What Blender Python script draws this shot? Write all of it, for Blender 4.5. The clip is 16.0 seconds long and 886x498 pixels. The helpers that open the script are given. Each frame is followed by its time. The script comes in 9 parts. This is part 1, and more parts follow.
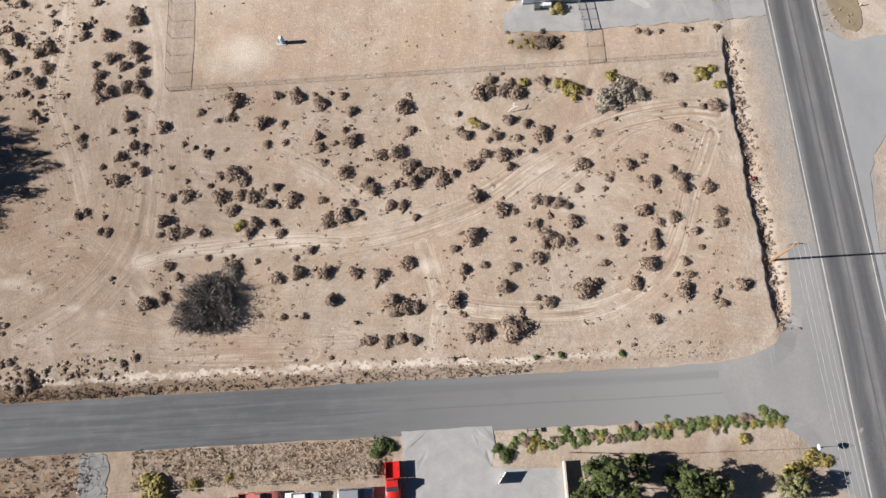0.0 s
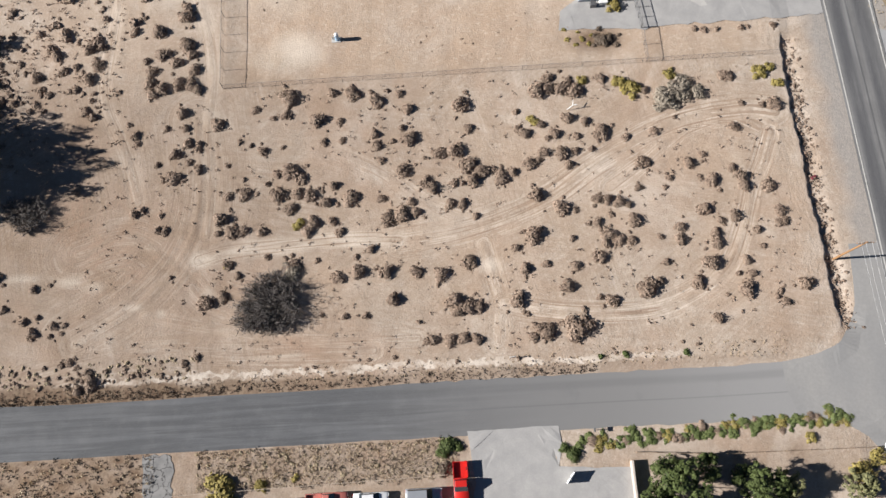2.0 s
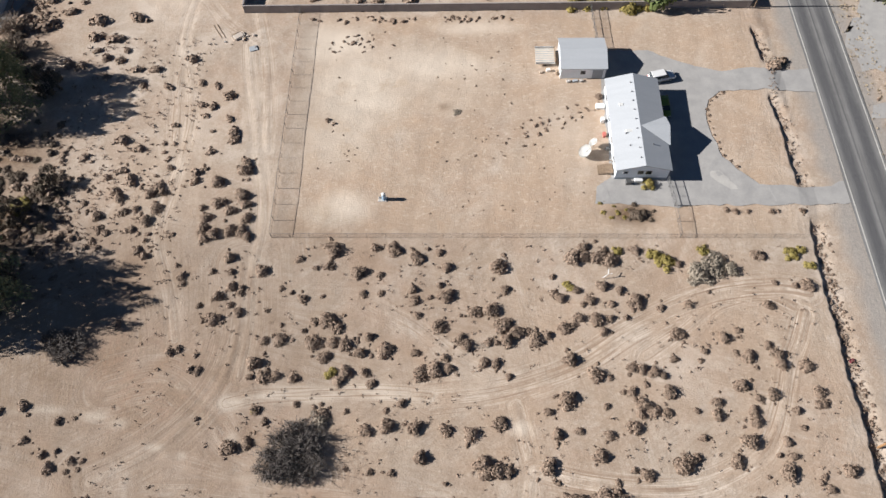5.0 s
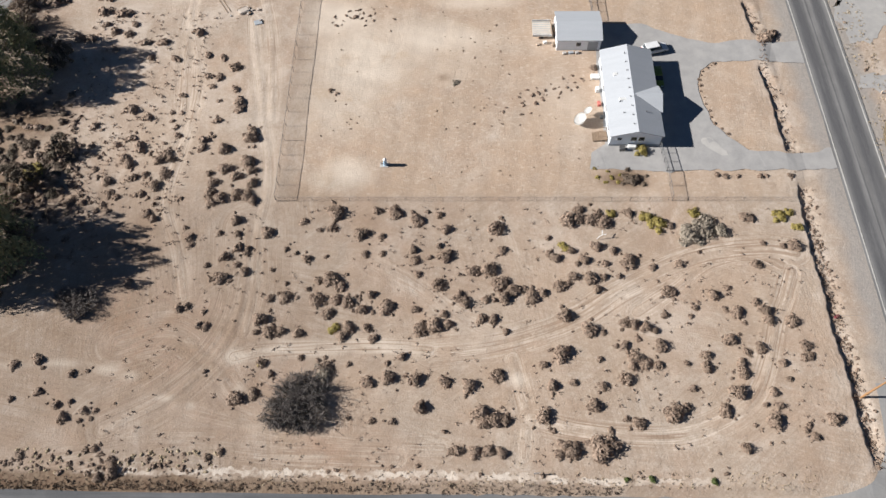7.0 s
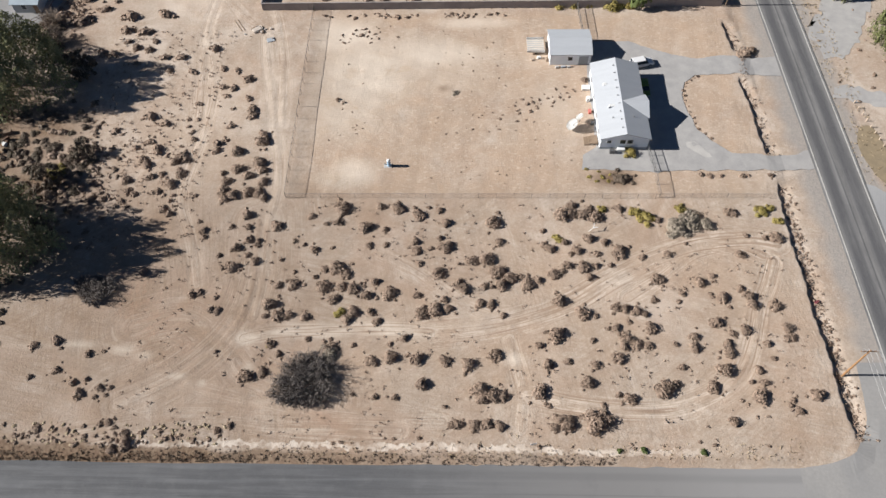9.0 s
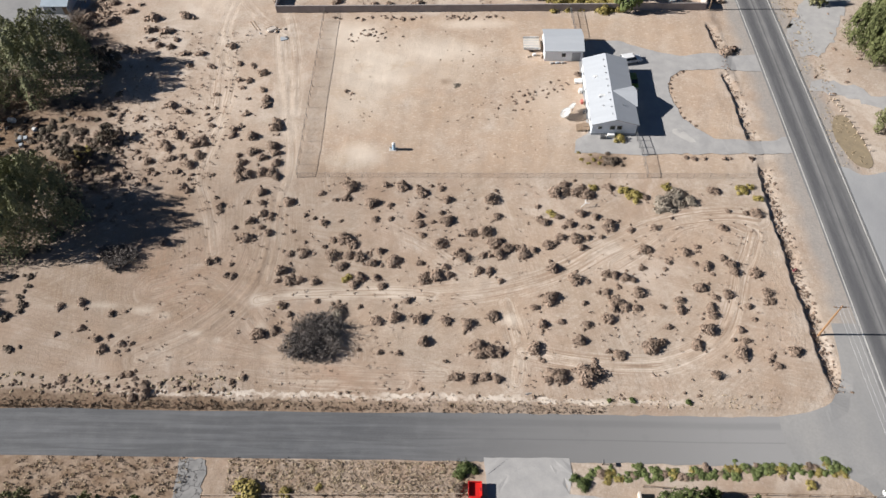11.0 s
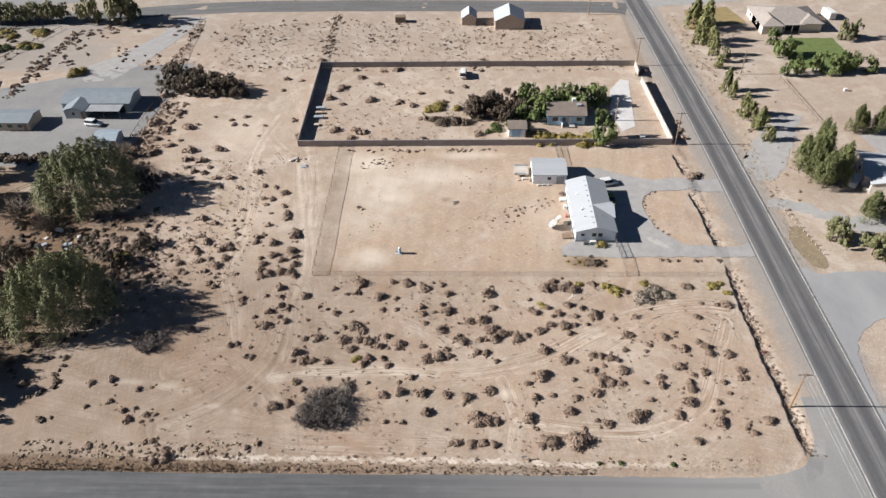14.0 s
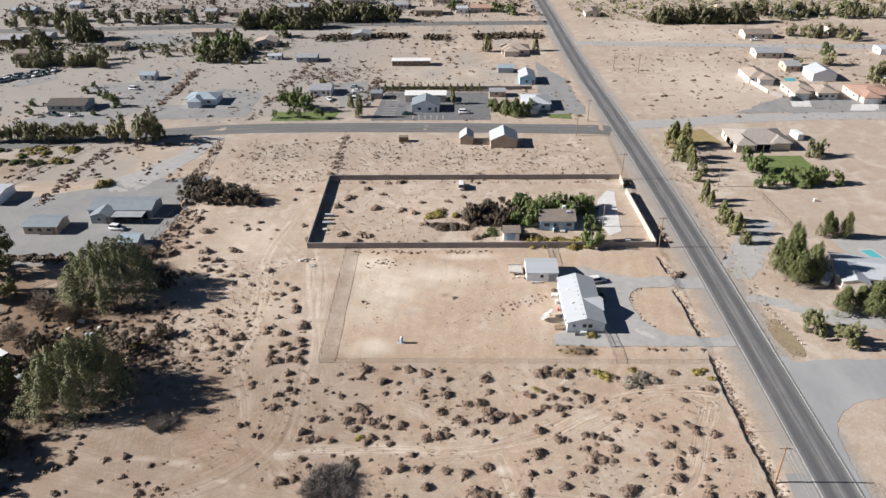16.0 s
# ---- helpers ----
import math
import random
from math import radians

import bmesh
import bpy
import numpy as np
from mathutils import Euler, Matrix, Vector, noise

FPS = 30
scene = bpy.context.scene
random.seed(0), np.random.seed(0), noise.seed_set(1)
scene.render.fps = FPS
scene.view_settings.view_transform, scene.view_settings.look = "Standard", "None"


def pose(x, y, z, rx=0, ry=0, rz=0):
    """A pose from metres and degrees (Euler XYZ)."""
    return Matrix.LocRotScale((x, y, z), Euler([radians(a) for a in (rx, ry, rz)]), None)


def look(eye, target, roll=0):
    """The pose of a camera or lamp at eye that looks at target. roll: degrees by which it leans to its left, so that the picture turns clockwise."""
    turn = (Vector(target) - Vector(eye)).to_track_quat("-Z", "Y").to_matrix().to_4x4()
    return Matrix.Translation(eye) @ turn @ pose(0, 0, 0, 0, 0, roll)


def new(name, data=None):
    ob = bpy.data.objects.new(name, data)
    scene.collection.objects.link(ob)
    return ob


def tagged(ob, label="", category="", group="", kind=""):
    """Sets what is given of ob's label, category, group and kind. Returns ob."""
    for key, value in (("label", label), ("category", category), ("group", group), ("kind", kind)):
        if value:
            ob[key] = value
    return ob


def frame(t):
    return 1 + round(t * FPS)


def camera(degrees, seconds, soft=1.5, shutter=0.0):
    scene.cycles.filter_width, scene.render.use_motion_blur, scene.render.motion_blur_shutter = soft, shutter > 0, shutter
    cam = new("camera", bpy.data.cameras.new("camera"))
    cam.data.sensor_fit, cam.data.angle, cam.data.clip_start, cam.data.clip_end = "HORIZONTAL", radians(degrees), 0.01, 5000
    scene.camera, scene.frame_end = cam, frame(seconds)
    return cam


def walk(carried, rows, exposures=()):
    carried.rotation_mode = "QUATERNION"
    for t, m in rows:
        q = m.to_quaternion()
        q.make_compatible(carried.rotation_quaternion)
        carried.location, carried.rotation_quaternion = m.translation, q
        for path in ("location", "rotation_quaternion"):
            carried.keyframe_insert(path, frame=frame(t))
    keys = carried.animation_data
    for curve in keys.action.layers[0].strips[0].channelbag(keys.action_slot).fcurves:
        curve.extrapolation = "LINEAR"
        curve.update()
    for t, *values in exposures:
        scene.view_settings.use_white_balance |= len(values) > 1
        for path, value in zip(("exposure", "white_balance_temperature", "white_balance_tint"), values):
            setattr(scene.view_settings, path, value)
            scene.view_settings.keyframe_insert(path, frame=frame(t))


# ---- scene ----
cam = camera(62.83, 16.0, soft=1.5)
# seconds, eye, Euler turn in degrees
ROWS = [
    (0, 0.366, 1.165, 99.104, 15.813, 1.686, -3.091),
    (0.5, -1.955, 1.437, 99.114, 15.724, 1.255, -3.206),
    (1, -4.433, 1.749, 99.085, 15.646, 1.049, -3.268),
    (1.5, -6.973, 2.086, 99.046, 15.521, 0.941, -3.295),
    (2, -9.26, 2.394, 99.079, 15.389, 1.176, -3.263),
    (2.2, -10.095, 2.519, 99.09, 15.314, 1.374, -4.831),
    (2.5, -10.87, 2.788, 99.116, 15.21, 1.459, -6.81),
    (2.6, -11.151, 2.864, 99.112, 15.23, 1.35, -6.322),
    (2.7, -11.346, 2.948, 99.107, 15.211, 1.253, -3.066),
    (2.8, -11.475, 3.039, 99.103, 15.222, 1.14, -0.149),
    (3, -11.675, 3.257, 99.091, 15.157, 1.039, 0.477),
    (3.2, -11.724, 3.561, 99.085, 15.246, 1.109, 0.35),
    (3.3, -11.809, 3.649, 99.08, 16.63, 1.064, 0.449),
    (3.5, -12.039, 3.517, 99.065, 20.996, 0.921, 0.605),
    (3.7, -12.103, 3.492, 99.088, 25.531, 0.952, 0.658),
    (4, -12.118, 2.959, 99.131, 28.502, 0.939, 0.747),
    (6.5, -11.686, -3.854, 99.825, 28.738, 1.033, 0.787),
    (7, -11.668, -6.199, 99.964, 28.569, 1.028, 0.788),
    (7.5, -11.705, -8.987, 100.035, 28.562, 1.003, 0.77),
    (8, -11.756, -11.972, 100.058, 28.598, 0.951, 0.791),
    (8.5, -11.774, -15.085, 100.07, 32.248, 0.904, 0.802),
    (9, -11.767, -18.348, 100.053, 33.002, 0.885, 0.826),
    (9.2, -11.761, -19.705, 100.058, 32.984, 0.872, 0.819),
    (11.3, -11.602, -34.123, 100.248, 37.549, 0.783, 1.085),
    (11.5, -11.623, -35.464, 100.252, 38.733, 0.791, 1.037),
    (12, -11.759, -38.807, 100.287, 41.654, 0.696, 1.046),
    (12.5, -11.855, -42.206, 100.365, 44.65, 0.624, 1.035),
    (13, -11.853, -45.686, 100.429, 47.588, 0.588, 1.027),
    (13.5, -11.767, -49.28, 100.46, 49.64, 0.61, 1.038),
    (14, -11.697, -52.683, 100.493, 49.671, 0.646, 1.025),
    (14.5, -11.646, -55.98, 100.538, 49.643, 0.651, 1.03),
    (15, -11.635, -59.22, 100.621, 49.631, 0.643, 1.013),
    (15.5, -11.638, -62.511, 100.707, 51.817, 0.559, 1.041),
    (16, -11.586, -66.15, 100.738, 59.687, 0.493, 1.034),
]
walk(cam, [(t, pose(x, y, z, rx, ry, rz)) for t, x, y, z, rx, ry, rz in ROWS], [(0, 0.86), (3, 0.86), (4, 0.8), (9.2, 0.8), (11.3, 0.84), (16, 0.86)])

# ---- light: low autumn sun from the west, clear sky ----
SUN_HEIGHT = 27.0
world = bpy.data.worlds.new("world")
scene.world = world
world.use_nodes = True
wn = world.node_tree.nodes
sky = wn.new("ShaderNodeTexSky")
sky.sky_type = 'NISHITA'
sky.sun_disc = False
sky.sun_elevation = radians(SUN_HEIGHT)
sky.sun_rotation = radians(270)
sky.altitude = 2600
sky.air_density = 0.8
sky.dust_density = 0.2
sky.ozone_density = 3.0
wn["Background"].inputs[1].default_value = 0.03
world.node_tree.links.new(sky.outputs[0], wn["Background"].inputs[0])
sun = new("sun", bpy.data.lights.new("sun", 'SUN'))
sun.data.energy = 5.0
sun.data.angle = radians(0.6)
sun.data.color = (1.0, 0.97, 0.935)
sun.matrix_world = look((-200 * math.cos(radians(SUN_HEIGHT)), 0, 200 * math.sin(radians(SUN_HEIGHT))), (0, 0, 0))


# ---- materials ----
def nodes_of(name):
    m = bpy.data.materials.new(name)
    m.use_nodes = True
    t = m.node_tree
    return m, t, t.nodes["Principled BSDF"], t.links


def noise_fac(t, scale, detail=4.0, lo=0.35, hi=0.65, vec=None, stretch=None, warp=0.0):
    """A noise factor between 0 and 1 by world position."""
    if vec is None:
        vec = t.nodes.new("ShaderNodeNewGeometry").outputs["Position"]
    if stretch:
        mp = t.nodes.new("ShaderNodeMapping")
        mp.inputs["Scale"].default_value = stretch
        t.links.new(vec, mp.inputs["Vector"])
        vec = mp.outputs["Vector"]
    n = t.nodes.new("ShaderNodeTexNoise")
    n.inputs["Scale"].default_value = scale
    n.inputs["Detail"].default_value = detail
    n.inputs["Roughness"].default_value = 0.6
    n.inputs["Distortion"].default_value = warp
    t.links.new(vec, n.inputs["Vector"])
    r = t.nodes.new("ShaderNodeMapRange")
    r.inputs["From Min"].default_value = lo
    r.inputs["From Max"].default_value = hi
    t.links.new(n.outputs["Fac"], r.inputs["Value"])
    return r.outputs["Result"]


def mixed(t, fac, a, b):
    """Mix two colours (sockets or tuples)."""
    m = t.nodes.new("ShaderNodeMix")
    m.data_type = 'RGBA'
    for i, v in ((6, a), (7, b)):
        if isinstance(v, tuple):
            m.inputs[i].default_value = (*v, 1)
        else:
            t.links.new(v, m.inputs[i])
    if isinstance(fac, float):
        m.inputs[0].default_value = fac
    else:
        t.links.new(fac, m.inputs[0])
    return m.outputs[2]


def times(t, a, k):
    m = t.nodes.new("ShaderNodeMath")
    m.operation = 'MULTIPLY'
    for i, v in ((0, a), (1, k)):
        if isinstance(v, (int, float)):
            m.inputs[i].default_value = v
        else:
            t.links.new(v, m.inputs[i])
    return m.outputs[0]


def bump(t, p, height, strength, distance):
    b = t.nodes.new("ShaderNodeBump")
    b.inputs["Strength"].default_value = strength
    b.inputs["Distance"].default_value = distance
    t.links.new(height, b.inputs["Height"])
    t.links.new(b.outputs["Normal"], p.inputs["Normal"])


def surface(name, a, b, scale=1.0, rough=0.9, fine=12.0, metal=0.0, relief=0.15, vary=0.0, streak=None):
    """Colour between a and b by two scales of noise, fine relief; vary: random tone per object."""
    m, t, p, links = nodes_of(name)
    big = noise_fac(t, scale, stretch=streak)
    small = noise_fac(t, scale * fine, 3.0, 0.3, 0.7)
    c = mixed(t, big, a, b)
    mid = tuple((x + y) * 0.5 for x, y in zip(a, b))
    c = mixed(t, times(t, small, 0.35), c, tuple(x * 0.72 for x in mid))
    if vary:
        oi = t.nodes.new("ShaderNodeObjectInfo")
        c = mixed(t, times(t, oi.outputs["Random"], vary), c, tuple(x * 0.45 for x in mid))
    links.new(c, p.inputs["Base Color"])
    p.inputs["Roughness"].default_value = rough
    p.inputs["Metallic"].default_value = metal
    if relief:
        bump(t, p, small, relief, 0.02)
    return m


def leafy(name, a, b, rough=0.7, vary=0.5):
    """Foliage: tone by leaf island, by plant and by clump."""
    m, t, p, links = nodes_of(name)
    g = t.nodes.new("ShaderNodeNewGeometry")
    c = mixed(t, g.outputs["Random Per Island"], a, b)
    oi = t.nodes.new("ShaderNodeObjectInfo")
    c = mixed(t, times(t, oi.outputs["Random"], vary), c, tuple(x * 0.55 for x in a))
    c = mixed(t, times(t, noise_fac(t, 0.9, 2.0), 0.3), c, tuple(x * 1.5 for x in b))
    links.new(c, p.inputs["Base Color"])
    p.inputs["Roughness"].default_value = rough
    p.inputs["Specular IOR Level"].default_value = 0.2
    return m


def ground_material():
    m, t, p, links = nodes_of("desert_soil")
    at = t.nodes.new("ShaderNodeVertexColor")
    at.layer_name = "soil"
    sep = t.nodes.new("ShaderNodeSeparateColor")
    links.new(at.outputs["Color"], sep.inputs["Color"])
    tan, warm, pale = (0.445, 0.36, 0.287), (0.43, 0.325, 0.25), (0.54, 0.465, 0.395)
    c = mixed(t, noise_fac(t, 0.06, 4.0, 0.42, 0.6), tan, warm)
    c = mixed(t, times(t, noise_fac(t, 0.35, 5.0, 0.42, 0.7), 0.55), c, pale)
    c = mixed(t, times(t, noise_fac(t, 1.6, 6.0, 0.45, 0.72), 0.5), c, (0.30, 0.225, 0.165))
    c = mixed(t, times(t, noise_fac(t, 0.16, 5.0, 0.5, 0.66), 0.4), c, (0.34, 0.25, 0.185))
    c = mixed(t, times(t, noise_fac(t, 2.4, 6.0, 0.54, 0.68), 0.44), c, (0.64, 0.55, 0.47))
    c = mixed(t, times(t, noise_fac(t, 0.085, 7.0, 0.52, 0.63, warp=1.4), 0.55), c, (0.60, 0.52, 0.445))
    # rusty stained soil in the driven lot
    c = mixed(t, times(t, times(t, noise_fac(t, 0.07, 5.0, 0.48, 0.62, warp=0.8), at.outputs["Alpha"]), 0.55), c, (0.40, 0.268, 0.185))
    # zones: red bare yard, rusty driven corner, cream mud flats with tan pools
    zn = t.nodes.new("ShaderNodeVertexColor")
    zn.layer_name = "zone"
    sz = t.nodes.new("ShaderNodeSeparateColor")
    links.new(zn.outputs["Color"], sz.inputs["Color"])
    c = mixed(t, times(t, times(t, noise_fac(t, 0.11, 5.0, 0.25, 0.62, warp=0.6), sz.outputs["Red"]), 0.85), c, (0.46, 0.335, 0.24))
    c = mixed(t, times(t, times(t, noise_fac(t, 0.14, 5.0, 0.3, 0.6, warp=1.0), sz.outputs["Green"]), 1.0), c, (0.37, 0.232, 0.155))
    c = mixed(t, times(t, sz.outputs["Blue"], 0.8), c, (0.585, 0.505, 0.42))
    c = mixed(t, times(t, times(t, noise_fac(t, 0.10, 4.0, 0.50, 0.60, warp=1.6), sz.outputs["Blue"]), 0.85), c, (0.47, 0.36, 0.265))
    flecks = noise_fac(t, 2.2, 3.0, 0.56, 0.66, None, (0.5, 1.0, 1.0))
    c = mixed(t, times(t, times(t, flecks, sz.outputs["Red"]), 0.6), c, (0.62, 0.52, 0.42))
    # raked and driven streaks in two directions, in patches
    for turn, where, wide in ((78.0, 0.05, 2.2), (12.0, 0.06, 1.8), (-35.0, 0.045, 2.0)):
        mp = t.nodes.new("ShaderNodeMapping")
        mp.inputs["Rotation"].default_value = (0, 0, radians(turn))
        g = t.nodes.new("ShaderNodeNewGeometry")
        links.new(g.outputs["Position"], mp.inputs["Vector"])
        streak = noise_fac(t, wide, 4.0, 0.44, 0.6, mp.outputs["Vector"], (0.09, 1.0, 1.0), 0.9)
        patch = noise_fac(t, where, 2.0, 0.42, 0.6, mp.outputs["Vector"])
        c = mixed(t, times(t, times(t, times(t, streak, patch), at.outputs["Alpha"]), 0.75), c, (0.335, 0.245, 0.175))
    # rock varnish and litter as dark grains
    c = mixed(t, times(t, noise_fac(t, 6.0, 4.0, 0.55, 0.7), 0.5), c, (0.20, 0.155, 0.115))
    c = mixed(t, sep.outputs["Green"], c, (0.68, 0.585, 0.485))
    # tyre lines that run along the tracks, by the distance from each track's middle
    tr = t.nodes.new("ShaderNodeVertexColor")
    tr.layer_name = "track"
    st = t.nodes.new("ShaderNodeSeparateColor")
    links.new(tr.outputs["Color"], st.inputs["Color"])
    sp = t.nodes.new("ShaderNodeSeparateXYZ")
    links.new(t.nodes.new("ShaderNodeNewGeometry").outputs["Position"], sp.inputs["Vector"])
    lines_at = t.nodes.new("ShaderNodeCombineXYZ")
    links.new(times(t, st.outputs["Red"], 3.4), lines_at.inputs[0])
    links.new(times(t, sp.outputs["X"], 0.07), lines_at.inputs[1])
    links.new(times(t, sp.outputs["Y"], 0.07), lines_at.inputs[2])
    worn = noise_fac(t, 0.5, 3.0, 0.38, 0.55)
    dark_line = noise_fac(t, 1.0, 2.0, 0.54, 0.64, lines_at.outputs[0])
    pale_line = noise_fac(t, 1.7, 2.0, 0.5, 0.6, lines_at.outputs[0])
    c = mixed(t, times(t, times(t, times(t, pale_line, st.outputs["Green"]), worn), 0.65), c, (0.68, 0.585, 0.49))
    c = mixed(t, times(t, times(t, dark_line, st.outputs["Green"]), 0.78), c, (0.29, 0.20, 0.14))
    # brown litter colour; under the trees it also paints their shade
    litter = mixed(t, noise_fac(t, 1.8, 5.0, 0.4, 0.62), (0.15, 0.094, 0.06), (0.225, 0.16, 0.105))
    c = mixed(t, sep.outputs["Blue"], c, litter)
    # crumbling pale lip of the bank
    edge = t.nodes.new("ShaderNodeMath")
    edge.operation = 'MULTIPLY_ADD'
    links.new(noise_fac(t, 0.9, 5.0, 0.2, 0.8), edge.inputs[0])
    edge.inputs[1].default_value = 1.5
    links.new(st.outputs["Blue"], edge.inputs[2])
    off = t.nodes.new("ShaderNodeMath")
    off.operation = 'SUBTRACT'
    links.new(edge.outputs[0], off.inputs[0])
    off.inputs[1].default_value = 6.0
    size = t.nodes.new("ShaderNodeMath")
    size.operation = 'ABSOLUTE'
    links.new(off.outputs[0], size.inputs[0])
    rim = t.nodes.new("ShaderNodeMapRange")
    rim.inputs["From Min"].default_value = 0.48
    rim.inputs["From Max"].default_value = 0.3
    links.new(size.outputs[0], rim.inputs["Value"])
    c = mixed(t, times(t, times(t, times(t, rim.outputs["Result"], tr.outputs["Alpha"]), noise_fac(t, 0.22, 3.0, 0.4, 0.56)), 0.8), c, (0.72, 0.635, 0.545))
    grey = mixed(t, noise_fac(t, 2.5, 5.0), (0.345, 0.318, 0.29), (0.28, 0.263, 0.248))
    c = mixed(t, sep.outputs["Red"], c, grey)
    links.new(c, p.inputs["Base Color"])
    p.inputs["Roughness"].default_value = 0.97
    p.inputs["Specular IOR Level"].default_value = 0.15
    bump(t, p, noise_fac(t, 3.6, 8.0, 0.2, 0.8), 0.42, 0.10)
    return m


def cracked_material(name, a, b):
    """Old asphalt broken into plates, with dark open cracks."""
    m, t, p, links = nodes_of(name)
    c = mixed(t, noise_fac(t, 0.8, 5.0), a, b)
    v = t.nodes.new("ShaderNodeTexVoronoi")
    v.feature = 'DISTANCE_TO_EDGE'
    v.inputs["Scale"].default_value = 0.55
    wavy = t.nodes.new("ShaderNodeVectorMath")
    wavy.operation = 'ADD'
    pos = t.nodes.new("ShaderNodeNewGeometry").outputs["Position"]
    wob = t.nodes.new("ShaderNodeTexNoise")
    wob.inputs["Scale"].default_value = 1.6
    links.new(pos, wob.inputs["Vector"])
    links.new(pos, wavy.inputs[0])
    links.new(wob.outputs["Color"], wavy.inputs[1])
    links.new(wavy.outputs[0], v.inputs["Vector"])
    r = t.nodes.new("ShaderNodeMapRange")
    r.inputs["From Min"].default_value = 0.03
    r.inputs["From Max"].default_value = 0.01
    links.new(v.outputs["Distance"], r.inputs["Value"])
    c = mixed(t, times(t, r.outputs["Result"], 0.85), c, (0.03, 0.028, 0.027))
    links.new(c, p.inputs["Base Color"])
    p.inputs["Roughness"].default_value = 0.9
    return m


def asphalt_material(name, a, b, lanes=(), fades=()):
    """Worn asphalt; the uv's u runs across the road in metres, v along it; lanes: (centre, half width, colour, strength)."""
    m, t, p, links = nodes_of(name)
    uv = t.nodes.new("ShaderNodeUVMap")
    uv.uv_map = "way"
    sx = t.nodes.new("ShaderNodeSeparateXYZ")
    links.new(uv.outputs["UV"], sx.inputs["Vector"])
    c = mixed(t, noise_fac(t, 0.25, 4.0), a, b)
    wav = noise_fac(t, 1.0, 5.0, 0.3, 0.7, uv.outputs["UV"], (3.0, 0.035, 1))
    c = mixed(t, times(t, wav, 0.85), c, tuple(x * 0.78 for x in a))
    streaks = noise_fac(t, 1.0, 6.0, 0.42, 0.6, uv.outputs["UV"], (1.1, 0.06, 1), 0.6)
    c = mixed(t, times(t, streaks, 0.75), c, tuple(x * 0.55 for x in a))
    c = mixed(t, times(t, noise_fac(t, 0.5, 6.0, 0.5, 0.66), 0.14), c, tuple(x * 1.25 for x in b))
    for x0, x1, col in fades:
        g = t.nodes.new("ShaderNodeSeparateXYZ")
        links.new(t.nodes.new("ShaderNodeNewGeometry").outputs["Position"], g.inputs["Vector"])
        r = t.nodes.new("ShaderNodeMapRange")
        r.interpolation_type = 'SMOOTHSTEP'
        r.inputs["From Min"].default_value = x0
        r.inputs["From Max"].default_value = x1
        links.new(g.outputs["X"], r.inputs["Value"])
        c = mixed(t, times(t, r.outputs["Result"], noise_fac(t, 0.18, 4.0, -0.2, 0.4)), c, col)
    for centre, half, col, strength in lanes:
        d = t.nodes.new("ShaderNodeMath")
        d.operation = 'SUBTRACT'
        links.new(sx.outputs["X"], d.inputs[0])
        d.inputs[1].default_value = centre
        e = t.nodes.new("ShaderNodeMath")
        e.operation = 'ABSOLUTE'
        links.new(d.outputs[0], e.inputs[0])
        r = t.nodes.new("ShaderNodeMapRange")
        r.interpolation_type = 'SMOOTHSTEP'
        r.inputs["From Min"].default_value = half
        r.inputs["From Max"].default_value = half * 0.25
        links.new(e.outputs[0], r.inputs["Value"])
        worn = noise_fac(t, 1.0, 4.0, 0.0, 0.5, uv.outputs["UV"], (0.8, 0.06, 1))
        c = mixed(t, times(t, times(t, r.outputs["Result"], worn), strength), c, col)
    c = mixed(t, times(t, noise_fac(t, 9.0, 3.0), 0.25), c, tuple(x * 1.35 for x in b))
    links.new(c, p.inputs["Base Color"])
    p.inputs["Roughness"].default_value = 0.85
    bump(t, p, noise_fac(t, 14.0, 3.0), 0.2, 0.01)
    return m


SOIL = ground_material()
ASPHALT_MAIN = asphalt_material("asphalt_main", (0.20, 0.196, 0.194), (0.24, 0.234, 0.228),
                                [(-1.85, 1.5, (0.06, 0.06, 0.066), 0.95), (1.75, 1.5, (0.06, 0.06, 0.066), 0.95), (-0.2, 0.22, (0.05, 0.05, 0.055), 0.7)])
ASPHALT_SIDE = asphalt_material("asphalt_side", (0.155, 0.152, 0.15), (0.195, 0.19, 0.185), [(-1.6, 0.9, (0.10, 0.10, 0.102), 0.6), (1.2, 0.9, (0.105, 0.105, 0.106), 0.6)])
ASPHALT_STREET = asphalt_material("asphalt_street", (0.105, 0.108, 0.115), (0.138, 0.139, 0.143), [(-2.2, 0.8, (0.08, 0.08, 0.083), 0.22), (0.3, 0.14, (0.08, 0.08, 0.083), 0.3)],
                                  [(-30.0, 14.0, (0.20, 0.195, 0.19)), (8.0, 35.5, (0.29, 0.282, 0.275))])
ASPHALT_CRACKED = cracked_material("cracked_asphalt", (0.19, 0.185, 0.18), (0.27, 0.26, 0.25))
GRAVEL = surface("grey_gravel", (0.40, 0.385, 0.37), (0.33, 0.32, 0.312), 0.5, 0.95, 10)
PALE_CONCRETE = surface("pale_concrete", (0.64, 0.63, 0.61), (0.55, 0.54, 0.53), 0.5, 0.9)
CONCRETE = surface("concrete", (0.50, 0.48, 0.45), (0.42, 0.40, 0.38), 0.6, 0.9)
BLOCK = surface("grey_block", (0.38, 0.34, 0.325), (0.31, 0.28, 0.27), 0.7, 0.92, vary=0.25)
BLOCK_PALE = surface("pale_block", (0.62, 0.54, 0.46), (0.52, 0.45, 0.39), 0.7, 0.92, vary=0.15)
WHITE_SIDING = surface("white_siding", (0.84, 0.88, 0.92), (0.79, 0.83, 0.87), 0.8, 0.6)
